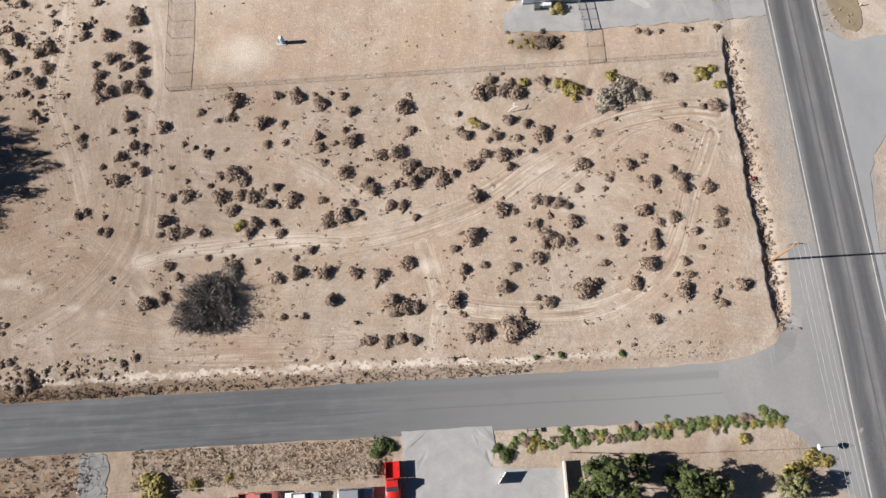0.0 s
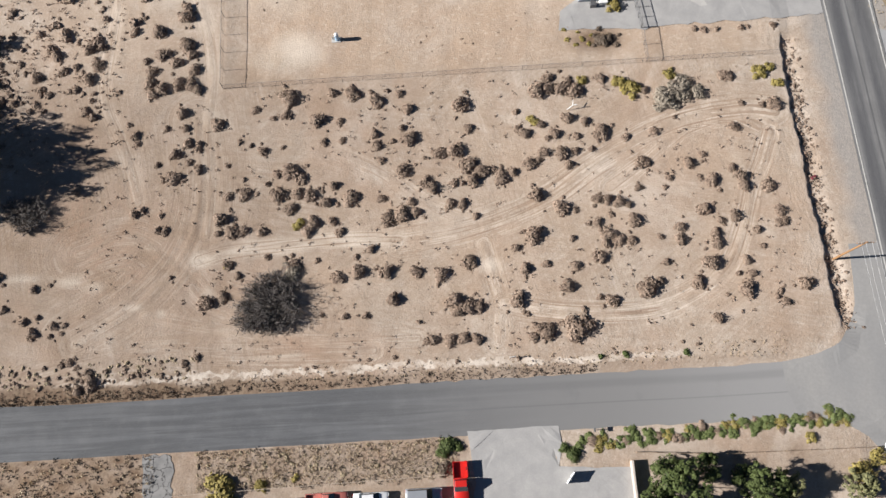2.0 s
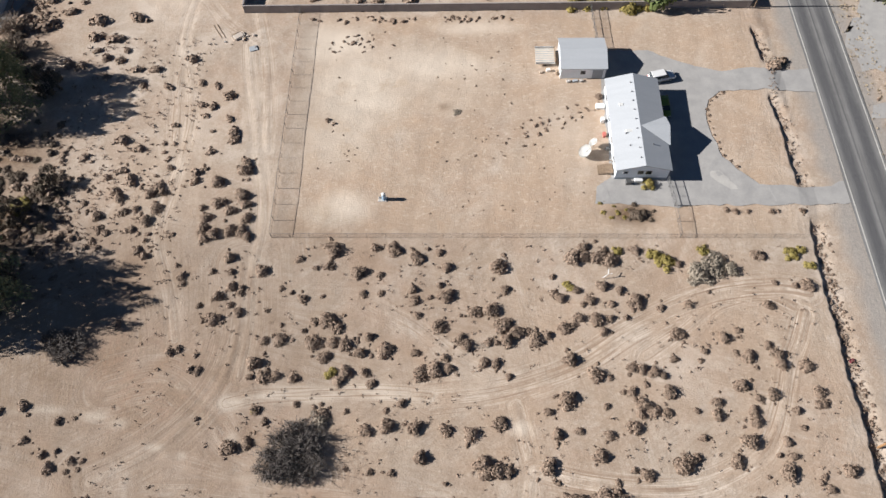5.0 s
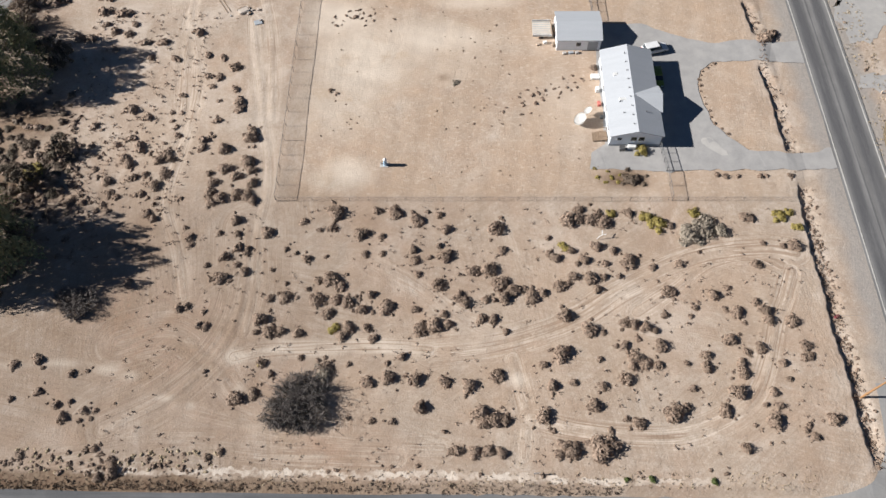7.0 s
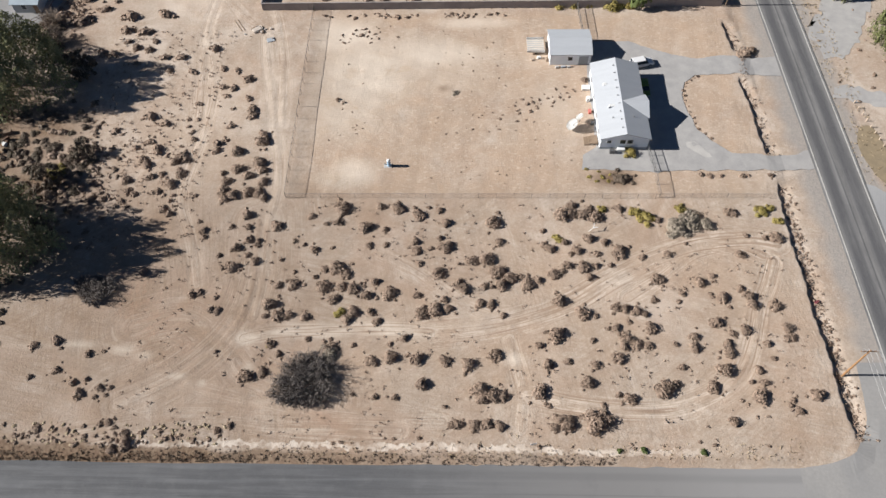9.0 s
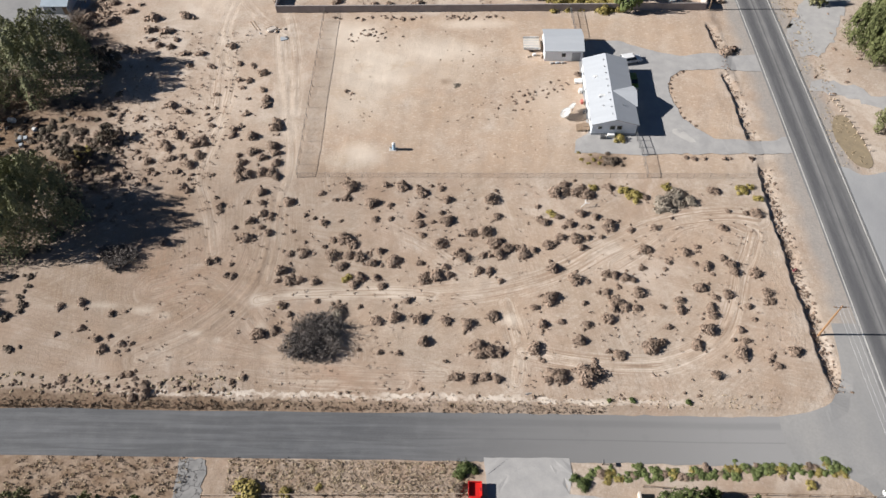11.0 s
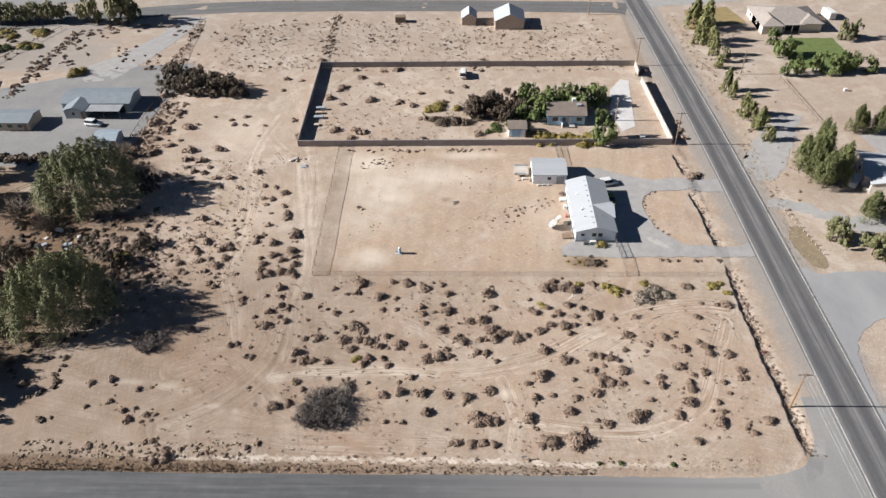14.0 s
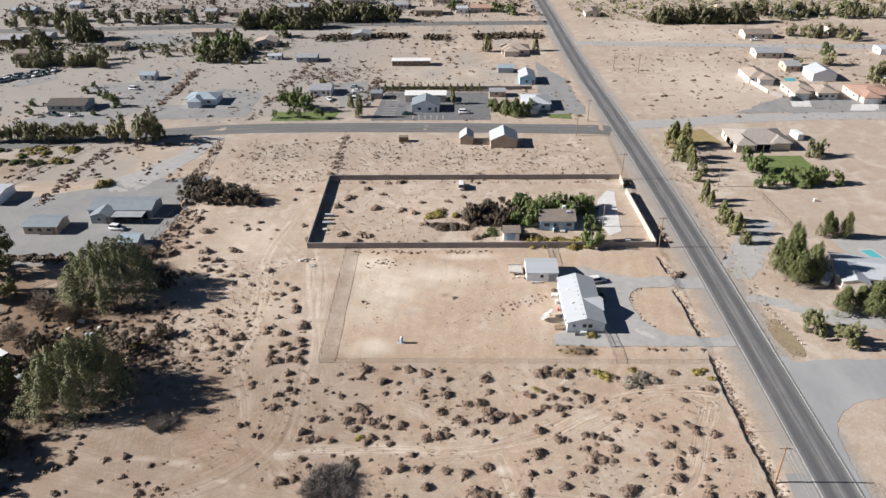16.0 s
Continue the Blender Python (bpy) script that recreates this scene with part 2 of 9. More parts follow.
WHITE_ROOF = surface("white_roof", (0.475, 0.495, 0.52), (0.44, 0.46, 0.485), 0.5, 0.6, streak=(0.3, 2.0, 1.0))
BRIGHT_ROOF = surface("bright_white_roof", (0.78, 0.77, 0.75), (0.70, 0.69, 0.67), 0.5, 0.7)
DARK_ROOF = surface("dark_brown_shingle", (0.105, 0.088, 0.075), (0.075, 0.064, 0.056), 0.6, 0.9)
DULL_BLUE_ROOF = surface("dull_blue_metal_roof", (0.25, 0.285, 0.315), (0.205, 0.235, 0.262), 0.6, 0.6)
GREY_ROOF = surface("grey_roof", (0.34, 0.35, 0.37), (0.27, 0.28, 0.30), 0.6, 0.8)
BROWN_ROOF = surface("brown_roof", (0.27, 0.22, 0.185), (0.20, 0.165, 0.145), 0.6, 0.9)
TAN_ROOF = surface("tan_roof", (0.42, 0.34, 0.28), (0.34, 0.27, 0.225), 0.6, 0.9)
ROOF_SHINGLE = surface("grey_tan_shingle", (0.40, 0.35, 0.31), (0.33, 0.29, 0.26), 0.8, 0.9, 14)
BLUE_ROOF = surface("pale_blue_metal_roof", (0.36, 0.425, 0.475), (0.30, 0.36, 0.41), 0.6, 0.5)
RED_ROOF = surface("terracotta_roof", (0.46, 0.29, 0.22), (0.38, 0.235, 0.18), 0.8, 0.9)
TAN_WALL = surface("tan_stucco", (0.52, 0.42, 0.33), (0.45, 0.36, 0.285), 0.8, 0.9)
CREAM_WALL = surface("cream_stucco", (0.66, 0.60, 0.52), (0.58, 0.52, 0.45), 0.8, 0.9)
BLUE_WALL = surface("blue_siding", (0.40, 0.64, 0.85), (0.35, 0.58, 0.79), 0.8, 0.8)
GREY_WALL = surface("grey_siding", (0.40, 0.43, 0.46), (0.33, 0.36, 0.39), 0.8, 0.8)
BROWN_WALL = surface("brown_timber_wall", (0.26, 0.19, 0.13), (0.20, 0.145, 0.10), 0.8, 0.9)
# near black: paints unlit depth in openings; also dark boards and scrap
DARK = surface("near_black", (0.03, 0.03, 0.033), (0.02, 0.02, 0.022), 1.0, 0.8)
WOOD = surface("weathered_wood", (0.30, 0.22, 0.15), (0.22, 0.155, 0.105), 2.0, 0.9)
POLE_WOOD = surface("orange_pole_wood", (0.36, 0.20, 0.09), (0.27, 0.15, 0.07), 2.0, 0.9)
STEEL = surface("galvanised_steel", (0.22, 0.22, 0.22), (0.15, 0.15, 0.15), 2.0, 0.5, metal=0.6)
RUST = surface("rusty_steel", (0.16, 0.085, 0.05), (0.10, 0.06, 0.04), 2.0, 0.8)
RUBBER = surface("tyre_rubber", (0.03, 0.03, 0.03), (0.02, 0.02, 0.02), 4.0, 0.9)
BARK = surface("bark", (0.16, 0.125, 0.095), (0.10, 0.08, 0.06), 3.0, 0.95)
WHITE_PAINT = surface("road_paint", (0.62, 0.60, 0.56), (0.48, 0.46, 0.43), 1.5, 0.8)
SAGE_LEAF = leafy("sage_leaf", (0.20, 0.143, 0.106), (0.325, 0.241, 0.183), vary=0.45)
DRY_LEAF = leafy("dry_weed", (0.30, 0.23, 0.15), (0.44, 0.36, 0.245), vary=0.1)
YELLOW_LEAF = leafy("rabbitbrush_leaf", (0.22, 0.175, 0.05), (0.32, 0.26, 0.09))
PALE_LEAF = leafy("saltbush_leaf", (0.24, 0.20, 0.155), (0.32, 0.275, 0.22))
BROWN_LEAF = leafy("brown_brush", (0.105, 0.078, 0.058), (0.175, 0.134, 0.10))
DEAD_LEAF = leafy("dead_twigs", (0.045, 0.038, 0.035), (0.20, 0.175, 0.16), vary=0.1)
WILLOW_LEAF = leafy("grey_green_leaf", (0.128, 0.133, 0.066), (0.235, 0.236, 0.128), vary=0.1)
GREEN_LEAF = leafy("green_leaf", (0.048, 0.066, 0.022), (0.105, 0.13, 0.042))
PINE_LEAF = leafy("pine_needles", (0.08, 0.094, 0.036), (0.16, 0.17, 0.07))
HEDGE_LEAF = leafy("hedge_leaf", (0.085, 0.115, 0.04), (0.175, 0.20, 0.075))
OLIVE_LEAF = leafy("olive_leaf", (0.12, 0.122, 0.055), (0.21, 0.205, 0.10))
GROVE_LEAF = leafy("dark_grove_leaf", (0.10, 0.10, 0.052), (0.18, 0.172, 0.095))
# paler copies of the near leaf colours: lightening with distance painted in
FAR_OLIVE_PALED = leafy("far_olive_leaf_paled", (0.17, 0.162, 0.085), (0.28, 0.262, 0.145))
FAR_GREEN_PALED = leafy("far_green_leaf_paled", (0.085, 0.115, 0.04), (0.17, 0.205, 0.075))
FAR_PINE_PALED = leafy("far_pine_needles_paled", (0.13, 0.138, 0.055), (0.235, 0.23, 0.10))
DARK_LEAF = leafy("dark_thicket_leaf", (0.082, 0.064, 0.047), (0.155, 0.125, 0.09))
LAWN = surface("lawn_grass", (0.105, 0.145, 0.035), (0.15, 0.19, 0.06), 0.6, 0.95)
DRY_LAWN = surface("dry_grass", (0.34, 0.26, 0.12), (0.26, 0.20, 0.09), 0.6, 0.95)
POOL_WATER = surface("pool_water", (0.10, 0.42, 0.46), (0.12, 0.48, 0.52), 0.5, 0.08, relief=0.05)


def paint(name, col, rough=0.3, metal=0.0):
    return surface(name, col, tuple(c * 0.9 for c in col), 1.5, rough, relief=0.0, metal=metal)


RED_PAINT = paint("red_paint", (0.62, 0.025, 0.02))
FADED_RED = paint("faded_red_paint", (0.50, 0.15, 0.12), 0.6)
WHITE_CAR = paint("white_paint", (0.78, 0.78, 0.78))
SILVER = paint("silver_paint", (0.45, 0.47, 0.50), 0.3, 0.4)
GREEN_PAINT = paint("green_paint", (0.16, 0.22, 0.03), 0.4)
DARK_TEAL = paint("dark_teal_paint", (0.02, 0.06, 0.06), 0.3)
BLUE_STRIPE = paint("blue_paint", (0.05, 0.12, 0.35), 0.3)
LIGHT_BLUE = paint("light_blue_plastic", (0.35, 0.52, 0.68), 0.5)
RED_PLASTIC = paint("red_plastic", (0.55, 0.03, 0.03), 0.4)
MAROON = paint("maroon_cloth", (0.16, 0.03, 0.04), 0.9)
ROAD_MOUTH = surface("road_mouth_asphalt", (0.37, 0.368, 0.365), (0.28, 0.28, 0.285), 0.09, 0.9, 60, streak=(1.0, 0.5, 1.0))
WHITE_PLASTIC = paint("white_plastic", (0.78, 0.78, 0.76), 0.5)
GLASS = surface("window_glass", (0.03, 0.04, 0.05), (0.045, 0.055, 0.065), 1.0, 0.08, relief=0.0)


# ---- mesh helpers ----
def mesh_of(name, verts, faces, material=None, smooth=False):
    me = bpy.data.meshes.new(name)
    me.from_pydata([tuple(v) for v in verts], [], faces)
    if smooth:
        me.polygons.foreach_set("use_smooth", [True] * len(me.polygons))
    if material:
        me.materials.append(material)
    return me


def data_part(name, me, parent=None, label="", m=None):
    ob = new(name, me)
    if parent:
        ob.parent = parent
    if m is not None:
        ob.matrix_local = m
    if label:
        ob["label"] = label
    return ob


def part(name, bm, material, parent=None, label="", smooth=False):
    me = bpy.data.meshes.new(name)
    bm.to_mesh(me)
    bm.free()
    me.materials.append(material)
    if smooth:
        me.polygons.foreach_set("use_smooth", [True] * len(me.polygons))
    return data_part(name, me, parent, label)


def thing(name, m, label, category, group="", kind=""):
    ob = new(name)
    ob.matrix_world = m
    return tagged(ob, label, category, group, kind)


def add_box(bm, x0, x1, y0, y1, z0, z1, bevel=0.0, m=None):
    r = bmesh.ops.create_cube(bm, size=1.0)
    mm = Matrix.Translation(((x0 + x1) / 2, (y0 + y1) / 2, (z0 + z1) / 2)) @ Matrix.Diagonal((x1 - x0, y1 - y0, z1 - z0, 1))
    bmesh.ops.transform(bm, matrix=(m @ mm) if m else mm, verts=r["verts"])
    if bevel:
        es = list({e for v in r["verts"] for e in v.link_edges})
        bmesh.ops.bevel(bm, geom=es, offset=bevel, segments=1, affect='EDGES')


def box(x0, x1, y0, y1, z0, z1, bevel=0.0):
    bm = bmesh.new()
    add_box(bm, x0, x1, y0, y1, z0, z1, bevel)
    return bm


def prism(profile, y0, y1, axis="y"):
    """A closed profile of (x, z) pushed from y0 to y1 (axis 'y'), or of (y, z) pushed along x."""
    bm = bmesh.new()
    ends = []
    for d in (y0, y1):
        ends.append([bm.verts.new((a, d, b) if axis == "y" else (d, a, b)) for a, b in profile])
    n = len(profile)
    bm.faces.new(ends[0])
    bm.faces.new(list(reversed(ends[1])))
    for i in range(n):
        bm.faces.new((ends[0][i], ends[1][i], ends[1][(i + 1) % n], ends[0][(i + 1) % n]))
    bmesh.ops.recalc_face_normals(bm, faces=bm.faces[:])
    return bm


def tube(p, q, r0, r1=None, n=8):
    """A tapered round bar from p to q."""
    bm = bmesh.new()
    p, q = Vector(p), Vector(q)
    bmesh.ops.create_cone(bm, cap_ends=True, segments=n, radius1=r0, radius2=r0 if r1 is None else r1, depth=(q - p).length)
    turn = (q - p).to_track_quat("Z", "Y").to_matrix().to_4x4()
    bmesh.ops.transform(bm, matrix=Matrix.Translation((p + q) / 2) @ turn, verts=bm.verts[:])
    return bm


def height_at(x, y):
    """The ground's height, also for arrays."""
    x, y = np.asarray(x, float), np.asarray(y, float)

    def step(v, a, b):
        u = np.clip((v - a) / (b - a), 0, 1)
        return u * u * (3 - 2 * u)
    z = 0.05 * np.sin(x * 0.21 + 1.3 * np.sin(y * 0.13)) + 0.05 * np.sin(y * 0.27 + 0.9 * np.sin(x * 0.17)) + 0.025 * np.sin(x * 1.1 + y * 0.7) * np.sin(y * 0.9 - x * 0.4)
    near = step(y, -60, -5) * (1 - step(y, 165, 230)) * step(x, -140, -100) * (1 - step(x, 62, 90))
    z = z * near
    # low bank down to the side street, and the street's bed
    wob = 0.35 * np.sin(x * 0.35) + 0.25 * np.sin(x * 0.9 + 1)
    street = step(y, 0.2, 3.4) * (1 - step(y, 11.3, 13.2 + wob)) * (1 - step(x, 62, 75))
    # verge beside the main road, with a washed-out ditch along the boundary
    side = step(x, 43.2, 45.6) * (1 - step(x, 62, 75)) * step(y, -30, 14) * (1 - step(y, 150, 220))
    low = np.maximum(street, side)
    z = z * (1 - low) - 0.29 * low
    cx = ditch_x(y)
    d = np.abs(x - cx)
    on = np.maximum.reduce([step(y, 14.5, 18) * (1 - step(y, 59.5, 61)), step(y, 66.5, 68) * (1 - step(y, 85, 86.5)), step(y, 93, 95) * (1 - step(y, 101, 103))])
    deep = 0.42 + 0.16 * np.sin(y * 0.8) * np.sin(y * 2.1)
    z = z - deep * on * np.where(x < cx, 1 - step(d, 0.05, 0.45), 1 - step(d, 0.3, 2.4))
    return z


def ditch_x(y):
    y = np.asarray(y, float)
    return np.interp(y, [10, 17, 24, 31, 37, 42, 48, 54, 60, 63, 67, 72, 77, 82, 87, 93, 99, 104], [44.4, 44.1, 43.9, 43.7, 43.5, 43.5, 43.4, 43.3, 44.0, 43.4, 43.5, 43.3, 43.1, 42.8, 42.4, 43.1, 42.6, 42.0]) + 0.14 * np.sin(y * 0.5) + 0.1 * np.sin(y * 1.9 + 1) + 0.08 * np.sin(y * 4.7)


def stand(x, y):
    return float(height_at(x, y))


# ---- ground: one sheet to the horizon ----
def away(x, y, line):
    """Distance from points to a polyline."""
    best = np.full(x.shape, 1e9)
    for (ax, ay), (bx, by) in zip(line, line[1:]):
        dx, dy = bx - ax, by - ay
        u = np.clip(((x - ax) * dx + (y - ay) * dy) / (dx * dx + dy * dy), 0, 1)
        best = np.minimum(best, np.hypot(x - ax - u * dx, y - ay - u * dy))
    return best


def smooth_line(pts, n=8):
    """A rounded polyline through the points."""
    out = []
    for i in range(len(pts) - 1):
        p0, p1, p2, p3 = pts[max(i - 1, 0)], pts[i], pts[i + 1], pts[min(i + 2, len(pts) - 1)]
        for k in range(n):
            t = k / n
            out.append(tuple(0.5 * (2 * b + (c - a) * t + (2 * a - 5 * b + 4 * c - d) * t * t + (3 * b - a - 3 * c + d) * t ** 3) for a, b, c, d in zip(p0, p1, p2, p3)))
    return out + [pts[-1]]


TRACKS = {
    'north_trail': [(-15.8, 31.23), (-5.03, 32.81), (5.64, 36.64), (14.08, 41.91), (25.29, 46.97), (35.49, 48.47), (40.48, 47.67)],
    'loop': [(39.19, 44.6), (37.34, 40.36), (35.18, 36.24), (32.67, 29.79), (30.09, 25.1), (26.48, 22.15), (19.76, 19.47), (12.12, 19.06), (4.39, 19.93), (-1.84, 21.38)],
    'streak': [(-44.5, 30.18), (-40.25, 31.15), (-31.98, 31.67), (-23.45, 31.92), (-15.8, 31.53)],
    'diag': [(-5.03, 32.81), (-11.37, 35.98), (-18.18, 41.79), (-25.25, 45.81)],
    'cross': [(-4.05, 30.27), (-3.16, 26.13), (-2.25, 21.38), (-2.85, 16.08)],
    'low': [(-51.97, 22.67), (-44.07, 20.76), (-33.45, 18.58), (-23.59, 17.48), (-13.92, 17.27)],
}

TRACKS.update({
    'west_way': [(-63.5, 100), (-62.3, 95.7), (-59.5, 85.7), (-58.6, 77.6), (-59.1, 68.8), (-60.0, 60.5), (-59.4, 54.9), (-56.1, 47.5), (-53.7, 39.5)],
    'fence_way': [(-51, 98), (-49.8, 91.3), (-47.4, 81.6), (-45.7, 72.5), (-43.9, 64.0), (-43.4, 57.2), (-43.9, 49.6), (-43.2, 41.5), (-43.5, 33.9)],
    'east_turn': [(39.19, 44.6), (33.88, 47.48), (26.82, 46.05), (20.85, 41.58), (14.83, 37.56)],
    'sweep_a': [(-61.2, 19.33), (-52.97, 23.84), (-46.65, 31.21), (-44.45, 40.25), (-45.52, 52.14)],
    'sweep_b': [(-61.93, 32.28), (-54.29, 33.82), (-47.72, 29.15), (-41.92, 23.16), (-30.46, 19.97)],
    'sweep_c': [(-67.55, 14.4), (-51.48, 17.27), (-36.86, 16.45), (-19.92, 15.94)],
    'north_lane': [(-44.65, 73.97), (-45.88, 85.65), (-48.04, 97.3), (-53.08, 114.91), (-59.03, 134.94), (-68.11, 163.58), (-75.07, 187.01)],
    'gate_lane': [(-62.46, 112.89), (-55.94, 103.83), (-49.05, 98.37)],
    'north_lane_b': [(-60.54, 75.89), (-62.59, 90.74), (-63.5, 106.12), (-60.52, 124.14)],
})
# soil marks: centre, radii, channel (1 pale, 2 brown litter and painted tree shade), strength
MARKS = [
    (-76, 28.7, 3.5, 0.8, 1, 0.45), (-69.6, 29.0, 3.6, 0.7, 1, 0.6), (-62.6, 28.2, 2.4, 0.9, 1, 0.65), (-59, 27.2, 1.6, 1.0, 1, 0.7), (-53.4, 23.9, 1.8, 0.6, 1, 0.8), (-49.6, 22.9, 1.0, 0.9, 1, 0.7), (-42.9, 25.4, 1.0, 1.1, 1, 0.6), (-40.2, 20.0, 2.2, 0.6, 1, 0.5), (-33, 15.9, 4.0, 0.4, 1, 0.7),
    # under the great trees: dark litter with tree shade painted in
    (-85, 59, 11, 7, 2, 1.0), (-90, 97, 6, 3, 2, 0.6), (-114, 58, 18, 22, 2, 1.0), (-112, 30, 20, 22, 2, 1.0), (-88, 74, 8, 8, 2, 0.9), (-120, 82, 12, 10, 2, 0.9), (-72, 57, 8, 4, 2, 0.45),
    (-43.3, 30.4, 2.2, 0.55, 1, 1), (-37.81, 31.25, 4.5, 0.5, 1, 0.9), (-29.44, 31.6, 4.5, 0.45, 1, 0.8), (-21.74, 31.76, 3.5, 0.4, 1, 0.6), (-30.37, 63.17, 4.5, 3.0, 1, 0.6), (-3.45, 27, 1.6, 1.2, 1, 0.8), (-53.13, 21.8, 9, 4, 1, 0.22), (-35.76, 19.23, 7, 1.0, 1, 0.3), (-15.19, 92.72, 12, 4, 1, 0.6), (-33.87, 98.35, 6, 5, 1, 0.7), (-8.91, 102.21, 9, 2.0, 1, 0.6), (-27.55, 84.55, 6, 2.2, 1, 0.5), (5.97, 76.87, 5, 9, 1, 0.25),
    # brown ground, with shade painted in by the great trees and southern garden
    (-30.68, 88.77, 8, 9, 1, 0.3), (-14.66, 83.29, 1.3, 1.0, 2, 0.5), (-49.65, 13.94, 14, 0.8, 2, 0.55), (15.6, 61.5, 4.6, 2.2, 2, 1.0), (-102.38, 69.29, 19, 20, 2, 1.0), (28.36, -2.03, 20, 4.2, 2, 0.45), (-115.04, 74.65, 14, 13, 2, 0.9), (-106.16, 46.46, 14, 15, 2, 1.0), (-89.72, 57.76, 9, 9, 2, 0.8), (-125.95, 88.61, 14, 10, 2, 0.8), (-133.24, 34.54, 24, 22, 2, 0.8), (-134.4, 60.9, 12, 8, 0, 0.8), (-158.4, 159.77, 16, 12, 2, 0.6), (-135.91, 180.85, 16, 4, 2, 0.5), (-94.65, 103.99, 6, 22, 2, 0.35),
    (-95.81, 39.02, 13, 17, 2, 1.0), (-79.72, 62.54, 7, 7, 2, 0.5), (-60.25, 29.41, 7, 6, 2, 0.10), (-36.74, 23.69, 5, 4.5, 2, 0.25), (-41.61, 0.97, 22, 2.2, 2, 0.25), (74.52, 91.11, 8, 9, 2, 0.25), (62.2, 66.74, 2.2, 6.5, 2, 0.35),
    (-116, 261, 15, 12, 1, 1.0), (-114, 288, 14, 12, 1, 0.8), (-20, 262, 38, 9, 1, 0.55), (-32, 300, 12, 6, 2, 0.35), (100, 255, 34, 38, 1, 0.45), (95, 345, 40, 12, 1, 0.5), (-196, 236, 14, 9, 1, 0.5), (-64, 262, 16, 12, 2, 0.3), (12.72, 124.14, 10, 8, 2, 0.35), (-77.88, 176.44, 30, 6, 2, 0.3), (-20.55, 133.3, 20, 9, 1, 0.2), (-69.92, 112.91, 10, 12, 1, 0.4),
]
# soil zones: centre, radii, channel (0 warm, 1 rusty, 2 cream mud), strength
ZONES = [
    (-55, 34, 10, 8, 1, 1.0), (-62, 36, 8, 6, 1, 0.9),  (-34, 17.3, 12, 3.0, 1, 0.8), (-48, 26, 8, 6, 1, 0.55), (-70, 48, 8, 4, 1, 0.4), (-27, 24, 7, 5, 0, 0.9), (-12, 30, 16, 9, 0, 0.6), (10, 40, 20, 12, 0, 0.45), (28, 36, 12, 16, 0, 0.45), (-46, 46, 8, 12, 0, 0.4), (-60, 70, 10, 22, 0, 0.35),
    (-29, 88, 9, 8, 2, 1.0), (-33, 78, 6, 7, 2, 0.8), (-20, 93, 9, 5, 2, 0.8), (-36, 98, 5, 5, 2, 0.8), (-13, 86, 7, 4, 2, 0.5), (-31.8, 61.2, 4.2, 2.4, 2, 0.9),
]
# eroded, pale lip above the street
LIP = [(-66, 13.6), (-54, 13.4), (-43.3, 13.7), (-36, 13.4), (-31.6, 13.6), (-24, 13.3), (-16, 13.6), (-10, 13.3), (-4.5, 13.3), (4.7, 12.8), (10.8, 12.8), (18.5, 12.9), (26, 12.8)]


